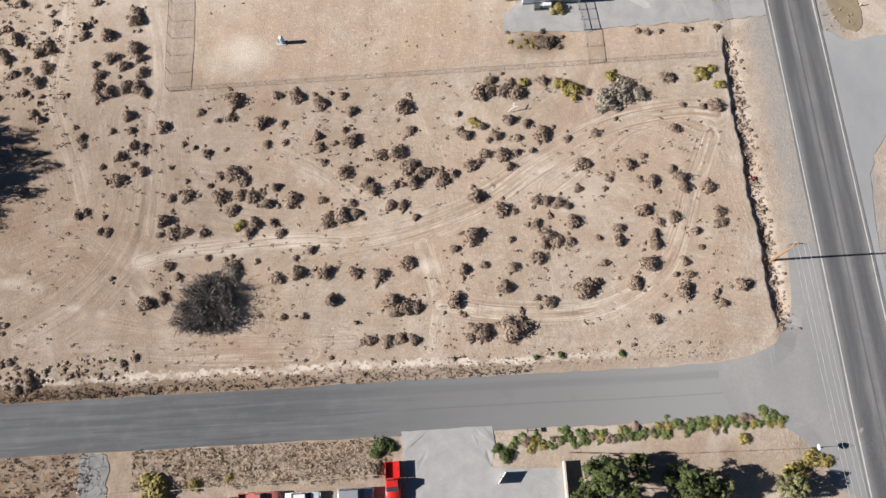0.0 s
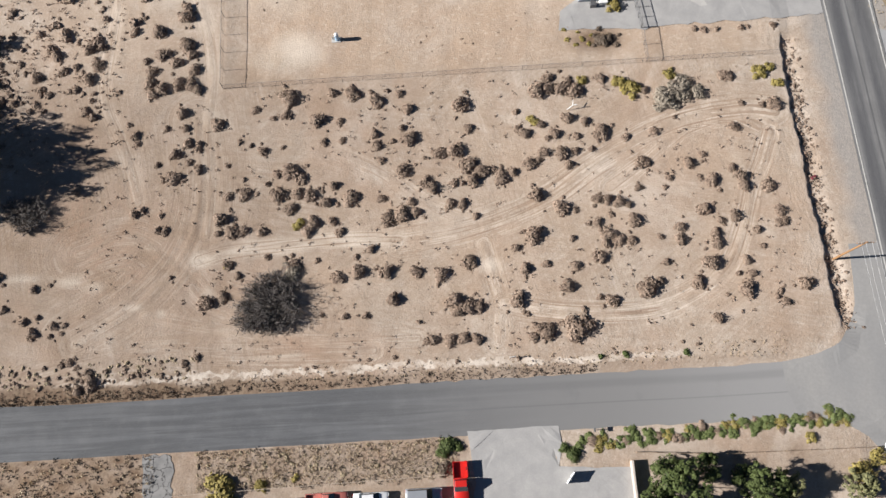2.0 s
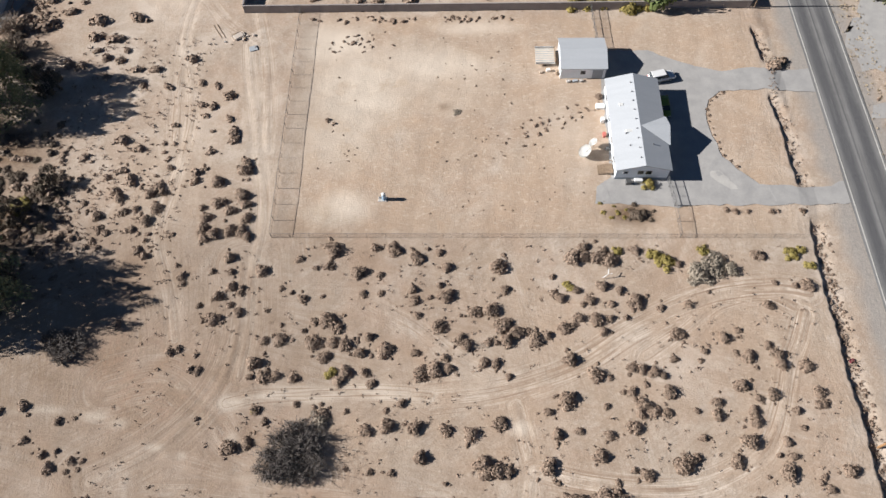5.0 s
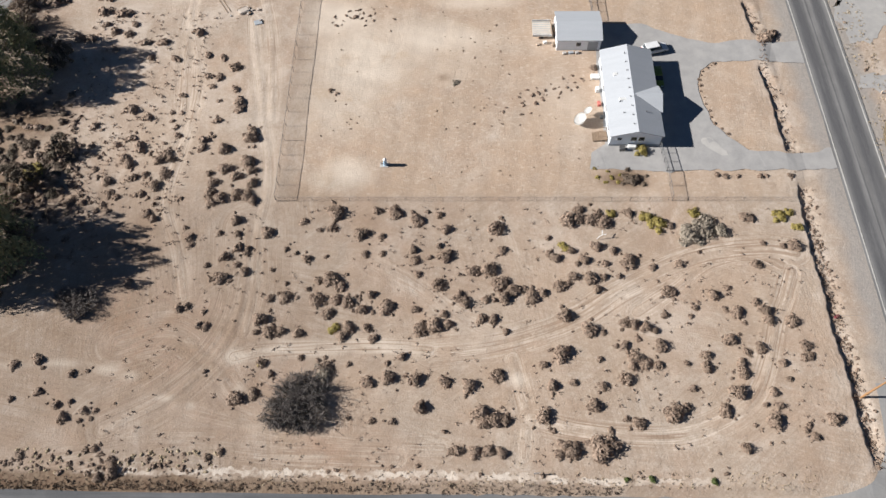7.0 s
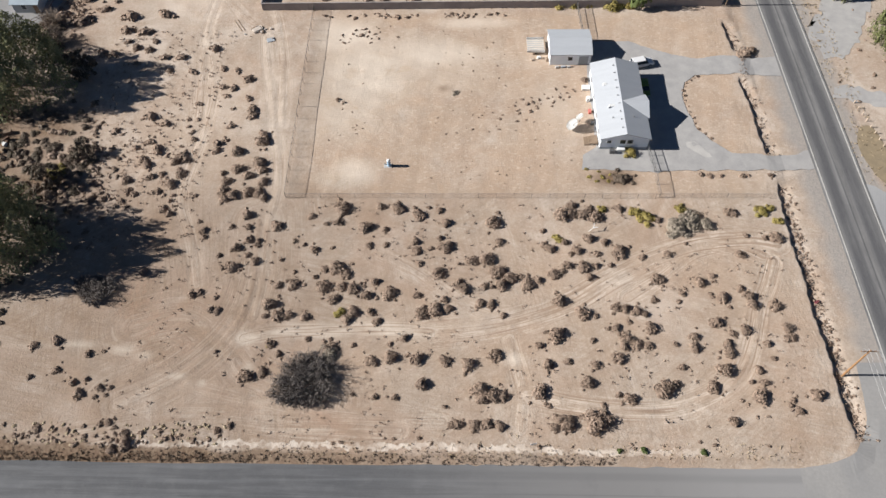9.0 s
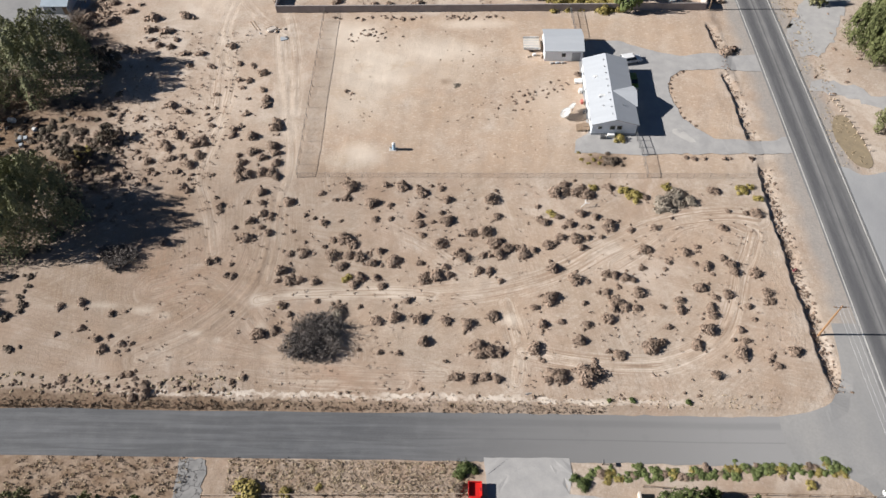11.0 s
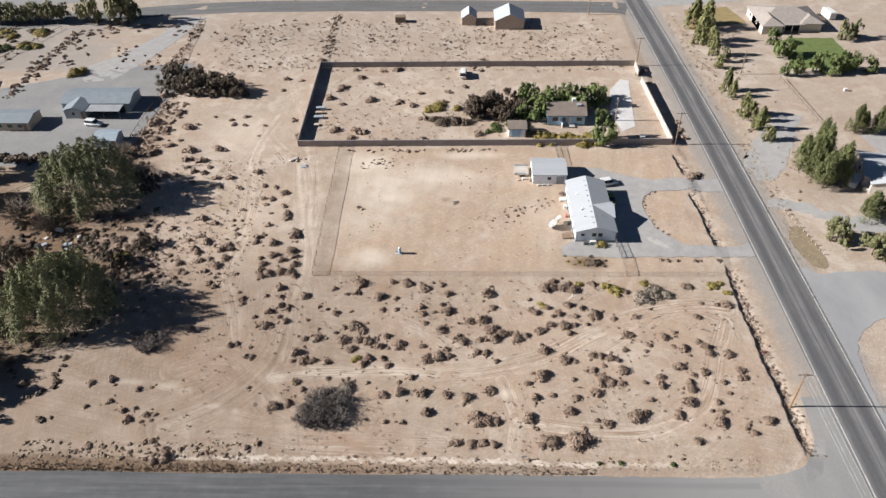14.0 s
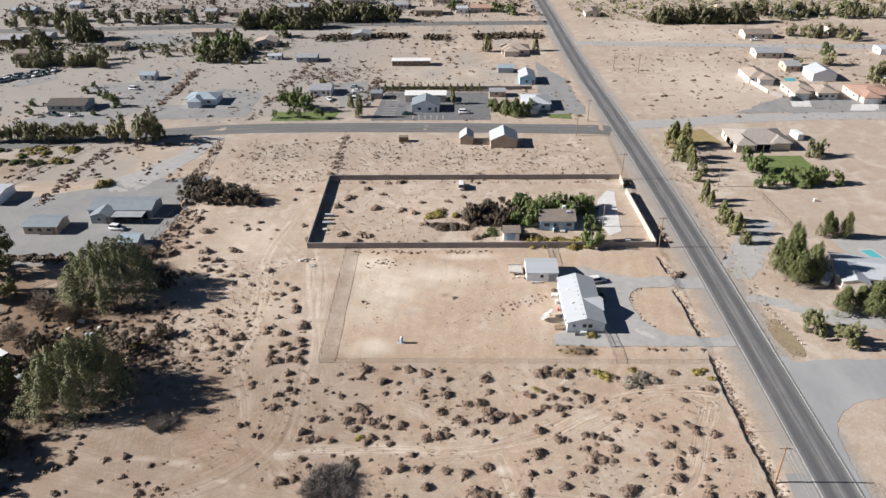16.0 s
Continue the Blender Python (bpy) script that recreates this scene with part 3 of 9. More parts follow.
def build_ground():
    def axis(lo, hi, stepping, extra=()):
        mid = list(np.arange(lo, hi, stepping))
        for a, b, s in extra:
            mid = [v for v in mid if not a <= v <= b] + list(np.arange(a, b, s))
        a, s = lo, stepping
        while a > -4200:
            s *= 1.13
            a -= s
            mid.append(a)
        a, s = hi, stepping
        while a < 4200:
            mid.append(a)
            s *= 1.13
            a += s
        return np.array(sorted(mid))
    xs = axis(-70, 62, 0.42, [(40.0, 45.4, 0.18)])
    ys = axis(-6, 108, 0.55, [(11.0, 17.0, 0.25), (17.0, 58.0, 0.38)])
    gx, gy = np.meshgrid(xs, ys)
    x, y = gx.ravel(), gy.ravel()
    z = height_at(x, y)
    rng = np.random.default_rng(3)
    inner = (x > -72) & (x < 64) & (y > -8) & (y < 110)
    z = z + np.where(inner, rng.normal(0, 0.012, x.shape), 0)
    col = np.zeros((len(x), 4), np.float32)
    col[:, 3] = 1
    wob = 0.5 * np.sin(x * 0.7 + 2 * np.sin(y * 0.4)) + 0.4 * np.sin(y * 1.1 + x * 0.5)
    lot = np.clip((62 - y) / 6, 0, 1) * np.clip((y - 11) / 3, 0, 1) * np.clip((44 - x) / 2, 0, 1)
    col[:, 3] = 0.12 + lot * np.interp(x, [-80, -45, -20, 45], [1.0, 1.0, 0.45, 0.4])
    track = np.zeros((len(x), 4), np.float32)
    track[:, 3] = 1
    for name, line in TRACKS.items():
        d = away(x, y, smooth_line(line))
        width = 0.85
        ruts = np.exp(-((d - width) / 0.35) ** 2)
        bed = np.exp(-(d / 1.5) ** 2)
        k = {"west_way": 0.9, "fence_way": 0.9, "streak": 1.0, "sweep_a": 0.3, "sweep_b": 0.3, "sweep_c": 0.35, "east_turn": 0.35, "cross": 0.35, "diag": 0.4, "low": 0.4}.get(name, 0.45)
        patch = 0.65 + 0.35 * np.sin(x * 0.5 + y * 0.8)
        col[:, 1] = np.maximum(col[:, 1], (1.0 if name == "streak" else 0.45) * k * patch * np.clip(ruts * 0.5 + bed * 0.6, 0, 1))
        reach = {"sweep_a": 6.0, "sweep_b": 5.0, "sweep_c": 3.0, "streak": 1.2, "north_trail": 2.2}.get(name, 1.6)
        on = np.clip(1.6 - d / reach, 0, 1) * {"streak": 1.0, "loop": 1.0, "north_trail": 0.9, "east_turn": 0.8, "sweep_a": 0.6, "sweep_b": 0.6}.get(name, 0.65)
        better = on > track[:, 1]
        track[:, 0] = np.where(better, d, track[:, 0])
        track[:, 1] = np.maximum(track[:, 1], on)
        z = z - 0.05 * ruts + 0.02 * bed
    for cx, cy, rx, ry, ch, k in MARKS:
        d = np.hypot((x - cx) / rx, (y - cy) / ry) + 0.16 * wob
        # brown channel carries litter and the shade painted under trees
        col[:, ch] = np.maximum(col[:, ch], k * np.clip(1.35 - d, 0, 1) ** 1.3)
    zone = np.zeros((len(x), 4), np.float32)
    zone[:, 3] = 1
    yard = np.clip((x + 41) / 4, 0, 1) * np.clip((43 - x) / 3, 0, 1) * np.clip((y - 57) / 2, 0, 1) * np.clip((106 - y) / 2, 0, 1)
    for cx, cy, rx, ry, ch, k in ZONES:
        d = np.hypot((x - cx) / rx, (y - cy) / ry) + 0.14 * wob
        zone[:, ch] = np.maximum(zone[:, ch], k * np.clip(1.5 - d, 0, 1))
    zone[:, 0] = np.maximum(zone[:, 0], yard * 0.9)
    zone[:, 2] *= np.clip((x + 42) / 1.5, 0, 1) * np.clip((y - 57) / 2, 0, 1)
    # distance field of the lip, for the crumbling edge
    lip_x, lip_y = [p[0] for p in LIP], [p[1] for p in LIP]
    track[:, 2] = np.clip(y - np.interp(x, lip_x, lip_y) + 5, 0, 10)
    track[:, 3] = np.interp(x, [-66, -56, -40, 16, 26], [0.0, 0.85, 1.0, 0.9, 0.0]) * ((y > 11) & (y < 18))
    straw = np.clip((16.6 + wob - y) / 1.2, 0, 1) * np.clip((y - 13.4) / 0.6, 0, 1) * np.interp(x, [-46, -38], [1, 0])
    col[:, 2] = np.maximum(col[:, 2], 0.45 * straw * (0.6 + 0.4 * np.sin(x * 1.9) * np.sin(y * 2.7 + x)))
    # brown dead litter between the street and the lip
    bank = np.clip((13.0 + 0.3 * wob - y) / 0.5, 0, 1) * np.clip((y - 10.4) / 0.4, 0, 1) * np.interp(x, [-60, -32, -8, 18, 30], [0.95, 0.75, 0.4, 0.25, 0.0])
    col[:, 2] = np.maximum(col[:, 2], bank)
    # darker, pinkish western half of the lot
    west = np.interp(x, [-110, -45, -25, 2], [0.5, 0.45, 0.22, 0.0]) * np.clip((y - 11) / 3, 0, 1) * np.clip((66 - y) / 12, 0, 1)
    col[:, 2] = np.maximum(col[:, 2], west * (0.75 + 0.25 * wob))
    col[:, 0] = np.maximum(col[:, 0], west * 0.35 * (0.7 - 0.3 * wob))
    band = np.clip((np.interp(x, [-80, -60, -45, -30, 20], [14.6, 14.0, 13.4, 13.2, 13.0]) + 0.4 * wob - y) / 0.7, 0, 1) * np.clip((y - 11.2) / 0.4, 0, 1)
    col[:, 2] = np.maximum(col[:, 2], band * np.interp(x, [-90, -45, -25, 15, 40], [1.0, 0.95, 0.6, 0.3, 0.0]))
    # brown litter south of the street; its darkness in the west also paints tree shadows
    south = np.clip((4.7 - y) / 0.4, 0, 1) * np.clip((y + 6) / 2, 0, 1) * (x < -8)
    col[:, 2] = np.maximum(col[:, 2], south * np.where(x < -49, 0.95, 0.5) * (0.75 + 0.25 * np.sin(x * 1.3) * np.sin(y * 2.2 + x * 0.4)))
    # gravel verges of the main road
    mid = np.interp(y, [-60, 25, 57, 90, 118, 145, 175, 206, 295, 428, 900], [55.8, 55.1, 54.9, 54.5, 54.0, 53.2, 52.1, 50.6, 46.4, 43.2, 25])
    off = np.abs(x - mid)
    # greyer, driven ground between the far houses
    lots = (np.sin(x * 0.045 + 1.7 * np.sin(y * 0.021)) * np.sin(y * 0.038 + 0.8) > 0.15) & (y > 204) & (y < 700) & (x < 20)
    west_lots = (x < -104) & (y > 150) & (np.sin(x * 0.09 + y * 0.05) > -0.2)
    col[:, 0] = np.maximum(col[:, 0], np.where(lots, 0.75, 0) * (0.6 + 0.4 * np.sin(x * 0.2) * np.sin(y * 0.17)))
    col[:, 0] = np.maximum(col[:, 0], np.where(west_lots, 0.7, 0))
    col[:, 0] = np.maximum(col[:, 0], np.clip((8.0 + wob * 0.6 - off) / 2.4, 0, 1) * 0.85)
    col[:, 0] = np.maximum(col[:, 0], np.clip((y - 140) / 30, 0, 1) * np.clip((20 - x) / 40, 0.25, 1) * 0.25 + np.clip((x - 57) / 4, 0, 1) * 0.12)
    col[:, 0] = np.maximum(col[:, 0], np.clip((y - 198) / 15, 0, 1) * np.clip((-10 - x) / 60, 0, 1) * 0.85)
    col[:, 2] = np.maximum(col[:, 2], np.clip((y - 200) / 10, 0, 1) * np.clip((-50 - x) / 40, 0, 1) * 0.2 * (0.7 + 0.3 * wob))
    far = np.clip((np.hypot(x, y) - 900) / 600, 0, 1)
    col[:, 0] = np.maximum(col[:, 0], far * 0.4)
    nx, ny = len(xs), len(ys)
    idx = np.arange(nx * ny).reshape(ny, nx)
    quads = np.stack([idx[:-1, :-1], idx[:-1, 1:], idx[1:, 1:], idx[1:, :-1]], -1).reshape(-1, 4)
    me = bpy.data.meshes.new("ground")
    me.vertices.add(len(x))
    me.vertices.foreach_set("co", np.stack([x, y, z], 1).astype(np.float32).ravel())
    me.loops.add(quads.size)
    me.loops.foreach_set("vertex_index", quads.ravel().astype(np.int32))
    me.polygons.add(len(quads))
    me.polygons.foreach_set("loop_start", np.arange(0, quads.size, 4, dtype=np.int32))
    me.polygons.foreach_set("use_smooth", np.ones(len(quads), bool))
    me.update(calc_edges=True)
    a = me.color_attributes.new("soil", 'FLOAT_COLOR', 'POINT')
    a.data.foreach_set("color", col.ravel())
    a = me.color_attributes.new("zone", 'FLOAT_COLOR', 'POINT')
    a.data.foreach_set("color", zone.ravel())
    a = me.color_attributes.new("track", 'FLOAT_COLOR', 'POINT')
    a.data.foreach_set("color", track.ravel())
    me.materials.append(SOIL)
    tagged(new("ground", me), "tan desert soil with tyre ruts and pale washed patches", "ground", kind="structure")


build_ground()


def ribbon(name, line, half, material, label, category, lift=0.05, wobble=0.0, level=None, cols=6, kind="structure", seed=1):
    """A road strip along a rounded line; uv: metres across and along."""
    pts = smooth_line(line, 6)
    rng = random.Random(seed)
    verts, uvs, faces = [], [], []
    run = 0.0
    for i, (x, y) in enumerate(pts):
        a, b = pts[max(i - 1, 0)], pts[min(i + 1, len(pts) - 1)]
        dx, dy = b[0] - a[0], b[1] - a[1]
        n = math.hypot(dx, dy)
        nx, ny = dy / n, -dx / n
        if i:
            run += math.hypot(x - pts[i - 1][0], y - pts[i - 1][1])
        wl, wr = (half + rng.uniform(-wobble, wobble) for _ in range(2))
        for k in range(cols + 1):
            s = -wl + (wl + wr) * k / cols
            px, py = x + nx * s, y + ny * s
            verts.append((px, py, (stand(px, py) if level is None else level) + lift))
            uvs.append((s, run))
    w = cols + 1
    for i in range(len(pts) - 1):
        for k in range(cols):
            faces.append((i * w + k, i * w + k + 1, (i + 1) * w + k + 1, (i + 1) * w + k))
    me = mesh_of(name, verts, faces, material)
    layer = me.uv_layers.new(name="way")
    for lp in me.loops:
        layer.data[lp.index].uv = uvs[lp.vertex_index]
    return tagged(new(name, me), label, category, kind=kind)


def slab(name, outline, material, label, category, lift=0.05, rough=0.25, seed=2, cut=1.2):
    """A flat area with an uneven edge, laid on the ground."""
    rng = random.Random(seed)
    edge = []
    for i, p in enumerate(outline):
        q = outline[(i + 1) % len(outline)]
        n = max(1, int(math.hypot(q[0] - p[0], q[1] - p[1]) / cut))
        for k in range(n):
            t = k / n
            edge.append((p[0] + (q[0] - p[0]) * t + rng.uniform(-rough, rough), p[1] + (q[1] - p[1]) * t + rng.uniform(-rough, rough)))
    bm = bmesh.new()
    vs = [bm.verts.new((x, y, 0)) for x, y in edge]
    f = bm.faces.new(vs)
    if f.normal.z < 0:
        f.normal_flip()
    bmesh.ops.triangulate(bm, faces=bm.faces[:])
    bmesh.ops.subdivide_edges(bm, edges=[e for e in bm.edges if e.calc_length() > 4], cuts=3, use_grid_fill=True)
    for v in bm.verts:
        v.co.z = stand(v.co.x, v.co.y) + lift
    return tagged(part(name, bm, material), label, category, kind="structure")


GRAVEL_DULL = surface("dull_gravel", (0.285, 0.277, 0.27), (0.23, 0.226, 0.224), 0.15, 0.95, 10)
ISLAND_SOIL = surface("island_soil", (0.30, 0.235, 0.15), (0.24, 0.19, 0.125), 0.8, 0.95, 10)
CAR_PARK = surface("dark_car_park", (0.17, 0.17, 0.175), (0.13, 0.13, 0.135), 0.3, 0.9, 20)
ASPHALT_APRON = surface("dusty_asphalt", (0.255, 0.252, 0.25), (0.335, 0.322, 0.305), 0.09, 0.9, 30, streak=(1.0, 0.4, 1.0))
MAIN = [(56, -70), (55.3, -20), (55.1, 25), (54.9, 57), (54.5, 90), (54.0, 118), (53.2, 145), (52.1, 175), (50.6, 206), (46.4, 295), (43.2, 428), (33, 700), (14, 1200)]
ribbon("road_main", MAIN, 3.9, ASPHALT_MAIN, "grey two-lane asphalt road with dark worn wheel lanes", "road", 0.09, 0.08, cols=8)
for side in (-1, 1):
    line = [(x + side * 3.45, y) for x, y in MAIN[:11]]
    ribbon("edge_line", line, 0.085, WHITE_PAINT, "worn white painted edge line of the road", "road marking", 0.105, 0.02, cols=1, seed=5 + side)
ribbon("road_side", [(-400, 8.2), (-150, 7.7), (-61, 7.6), (-16, 7.55), (-6.5, 7.6), (4, 7.6), (14, 7.55), (24, 7.45), (36.5, 7.5)], 3.6, ASPHALT_STREET, "dark grey worn asphalt side street, paler towards the corner", "road", 0.05, 0.15, cols=6)
ribbon("road_far", [(-418.54, 161.5), (-248.82, 176.96), (-177.1, 182.21), (-101.75, 196.9), (-29.75, 198.84), (36.85, 196.72), (46.85, 195.31)], 5.0, ASPHALT_SIDE, "grey asphalt cross street between the lots", "road", 0.04, 0.2)
ribbon("road_far_east", [(55.59, 198.4), (63.5, 202.32), (158.54, 211.55), (412.02, 205.66)], 4.2, GRAVEL, "pale grey cross street", "road", 0.04, 0.2)
ribbon("road_distant", [(-598.54, 336.89), (-271.29, 354.47), (-113.95, 365.83), (28.32, 369.4), (40.24, 368.72)], 5.0, ASPHALT_SIDE, "grey distant cross street", "road", 0.04, 0.2)
ribbon("road_distant_east", [(50.29, 322.91), (93.09, 320.26), (208.69, 313.79), (433.21, 312.58)], 4.0, GRAVEL, "grey distant gravel street", "road", 0.04, 0.2)
slab("pavement_corner", smooth_line([(35, 11.2), (39.7, 12.0), (43, 13.3), (44.4, 15), (45.9, 17.2), (46.7, 21), (47.2, 27)], 5) + [(52.5, 27), (52.5, -8), (48.5, -6), (45.8, -1.0), (44.4, 0.9), (41.2, 3.2), (36.1, 3.9), (35, 7.5)], ASPHALT_APRON, "pale dusty asphalt apron at the street corner", "pavement", 0.06, 0.04)
slab("driveway", [(51.6, 63.9), (47, 63.6), (42.9, 63.4), (29.7, 63.2), (23, 62.8), (9.9, 63.6), (10.3, 66.8), (13, 68.5), (13.2, 86), (14.2, 96.3), (22.2, 96.4), (29.2, 93.3), (34.2, 91.6), (41.6, 92.2), (47, 92.0), (51.2, 92.6), (51.2, 86.6), (47, 87.2), (41.7, 87.3), (34, 86.9), (31.7, 84.9), (30.6, 81.5), (30.9, 77), (32.1, 72.5), (34.5, 69.4), (37, 67.3), (43, 66.8), (47, 66.9), (51.6, 68.2)], GRAVEL, "grey gravel horseshoe driveway round the white house", "driveway", 0.08)
slab("driveway_south", [(-8.02, 4.54), (4.21, 4.65), (4.38, 2.23), (3.72, -0.49), (8.32, -0.99), (13.31, -1.2), (12.69, -14.15), (-10.77, -14.29), (-7.2, -2.08)], GRAVEL, "grey gravel drive to the parking yard", "driveway", 0.065, 0.06)
slab("path_south", [(-51.5, 3.84), (-47.47, 3.86), (-46.85, -0.63), (-47.56, -8.82), (-51.45, -8.9), (-50.76, -0.68)], ASPHALT_CRACKED, "cracked asphalt path off the side street", "path", 0.045, 0.35, 2, 0.7)
slab("road_east", [(58, 61.5), (62, 58.4), (69, 59.2), (140, 58), (140, 50), (84, 48.5), (74, 46.6), (68.6, 45.5), (64.8, 43.0), (62.2, 39.6), (60.8, 35.7), (60.2, 31.4), (60.0, 22), (58.5, 10)], ROAD_MOUTH, "wide grey asphalt side road mouth", "road", 0.04)
slab("driveway_east", [(59.28, 92.48), (63.39, 91.66), (68.42, 96.95), (76.25, 113.2), (81.23, 121.77), (74.13, 123.69), (64.25, 107.71), (59.25, 100.16)], GRAVEL, "grey gravel drive beside the road", "driveway", 0.04, 0.8)
slab("driveway_east_lower", [(59.28, 84.59), (64.43, 84.04), (74.45, 77.94), (86.42, 75.97), (122.55, 73.67), (122.5, 67.8), (88.31, 70.13), (76.29, 71.74), (65.42, 79.54), (59.26, 80.92)], GRAVEL, "grey gravel drive past the pine trees", "driveway", 0.045, 0.8)
slab("yard_east", [(92.35, 112.14), (132.8, 113.06), (132.77, 95.28), (98.48, 94.82), (94.44, 100.58)], GRAVEL, "grey gravel yard beside the pool", "yard", 0.04)
slab("yard_west", [(-152.89, 106.91), (-132.44, 96.64), (-99.94, 97.98), (-96.85, 108.15), (-94.54, 131.49), (-93.02, 154.17), (-111.75, 152.19), (-153.25, 134.83)], GRAVEL_DULL, "grey gravel yard round the neighbour's house", "yard", 0.04)
slab("car_park", [(-46.0, 206.6), (1.5, 207.2), (1.6, 241.5), (-43.0, 241.5)], CAR_PARK, "dark asphalt car park by the hall", "car park", 0.04)
slab("concrete_pad", [(31.75, 136.54), (35.58, 142.79), (37.97, 141.9), (35.14, 116.21), (31.36, 113.57), (29.66, 122.64)], PALE_CONCRETE, "pale concrete parking pad beside the trees", "concrete pad", 0.05, 0.08)
slab("drive_northwest", [(-114.99, 142.67), (-107.73, 158.37), (-103.01, 172.95), (-99.1, 188.82), (-106.78, 190.6), (-110.98, 173.19), (-120.59, 157.19), (-127.9, 150.03), (-122.59, 141.66)], GRAVEL, "grey gravel drive to the cross street", "driveway", 0.045)
slab("lawn", [(93.6, 171.0), (108.3, 171.0), (108.4, 150.0), (87.6, 149.8)], LAWN, "green mown lawn", "lawn", 0.05)
slab("lawn_hall", [(-86.15, 206.21), (-61.81, 207.01), (-59.44, 217.11), (-84.66, 216.88)], LAWN, "green watered lawn by the street", "lawn", 0.05)
slab("lawn_far", [(24.36, 209.54), (33.57, 207.94), (33.93, 220.39), (26.65, 219.27)], LAWN, "green front lawn", "lawn", 0.05)
slab("dry_lawn", [(64.55, 177.53), (84.39, 182.99), (81.59, 196.64), (66.08, 193.99)], DRY_LAWN, "dry yellow grass plot", "lawn", 0.05)
slab("gravel_yard", [(-189.5, 203.36), (-178.63, 214.39), (-162.07, 225.51), (-156.99, 240.05), (-144.26, 254.87), (-142.01, 224.18), (-147.69, 203.84), (-187.4, 197.86)], GRAVEL_DULL, "dull grey gravel yard round far houses", "yard", 0.030, 0.9, 20, 3.0)
slab("gravel_yard", [(-142.01, 224.18), (-125.51, 226.5), (-116.79, 248.5), (-97.57, 241.53), (-96.53, 211.74), (-134.02, 207.32)], GRAVEL_DULL, "dull grey gravel yard round far houses", "yard", 0.034, 0.9, 21, 3.0)
slab("gravel_yard", [(-139.23, 213), (-134.29, 214.03), (-142.47, 276.2), (-146.7, 278.83)], GRAVEL_DULL, "dull grey gravel yard round far houses", "yard", 0.037, 0.9, 22, 3.0)
slab("gravel_yard", [(-218.33, 329.06), (-197.46, 344.75), (-158.45, 349.28), (-154.98, 331.79), (-171.37, 313.43), (-201.16, 309.44)], GRAVEL_DULL, "dull grey gravel yard round far houses", "yard", 0.041, 0.9, 23, 3.0)
slab("gravel_yard", [(-182.02, 252.56), (-147.26, 258.68), (-144.97, 242.46), (-174.91, 241.23)], GRAVEL_DULL, "dull grey gravel yard round far houses", "yard", 0.044, 0.9, 24, 3.0)
slab("gravel_yard", [(-216.7, 253.95), (-209.19, 279.1), (-197.52, 262.73), (-209.5, 249.83)], GRAVEL_DULL, "dull grey gravel yard round far houses", "yard", 0.048, 0.9, 25, 3.0)
slab("gravel_yard", [(125, 233.86), (170.25, 230.52), (161.36, 215.79), (99.41, 214.01)], GRAVEL_DULL, "dull grey gravel yard round far houses", "yard", 0.051, 0.9, 26, 3.0)
slab("gravel_yard", [(-67.58, 254.04), (-52.54, 257.81), (-47.67, 226.48), (-60.73, 222.86)], GRAVEL_DULL, "dull grey gravel yard round far houses", "yard", 0.054, 0.9, 27, 3.0)
slab("gravel_yard", [(26.69, 289.61), (37.64, 260.32), (40.69, 213.76), (22.09, 213.39)], GRAVEL_DULL, "dull grey gravel yard round far houses", "yard", 0.058, 0.9, 28, 3.0)
slab("island", smooth_line([(61.5, 73.6), (62.9, 74.1), (64.1, 73.0), (65.0, 67.0), (65.2, 62.0), (63.8, 60.0), (61.7, 61.2), (60.4, 65.2), (60.1, 70.2), (61.3, 73.4)], 3), ISLAND_SOIL, "tan oval earth island beside the road mouth", "island", 0.07, 0.12, 31)
for i in range(6):
    slab("bay_line", [(-29.5 + 2.4 * i, 207.9), (-29.3 + 2.4 * i, 207.9), (-29.4 + 2.4 * i, 212.3), (-29.6 + 2.4 * i, 212.3)], WHITE_PAINT, "white painted parking bay line", "road marking", 0.06, 0.01, 40 + i)
for i in range(10):
    slab("bay_line", [(-42.5 + 0.1 * i, 209.5 + 3 * i), (-37 + 0.1 * i, 209.5 + 3 * i), (-37 + 0.1 * i, 209.8 + 3 * i), (-42.5 + 0.1 * i, 209.8 + 3 * i)], WHITE_PAINT, "white painted parking bay line", "road marking", 0.06, 0.01, 50 + i)


# ---- plants ----
SAGE_a = [
    (-60.44, 12.81, 0.62), (-58.58, 13.62, 0.85), (-43.22, 23.97, 0.87), (-40.85, 24.72, 0.71), (-38.83, 27.5, 0.48), (-27.14, 21.31, 0.31), (-24.72, 26.54, 0.71), (-23.85, 20.81, 0.39),
    (-21.82, 26.95, 0.87), (-20.87, 20.73, 0.39), (-18, 26.96, 0.79), (-17.02, 22.88, 0.86), (-13.92, 26.73, 0.79), (-13.66, 19.54, 0.31), (-12.58, 16.8, 0.46), (-11.85, 16.92, 0.69),
    (-10.23, 26.15, 0.87), (-9.47, 16.77, 0.77), (-8.58, 22.13, 1.09), (-8.19, 20.76, 0.85), (-7.5, 16.91, 0.69), (-6.85, 21.27, 1.01), (-5.74, 16.64, 0.69),
]
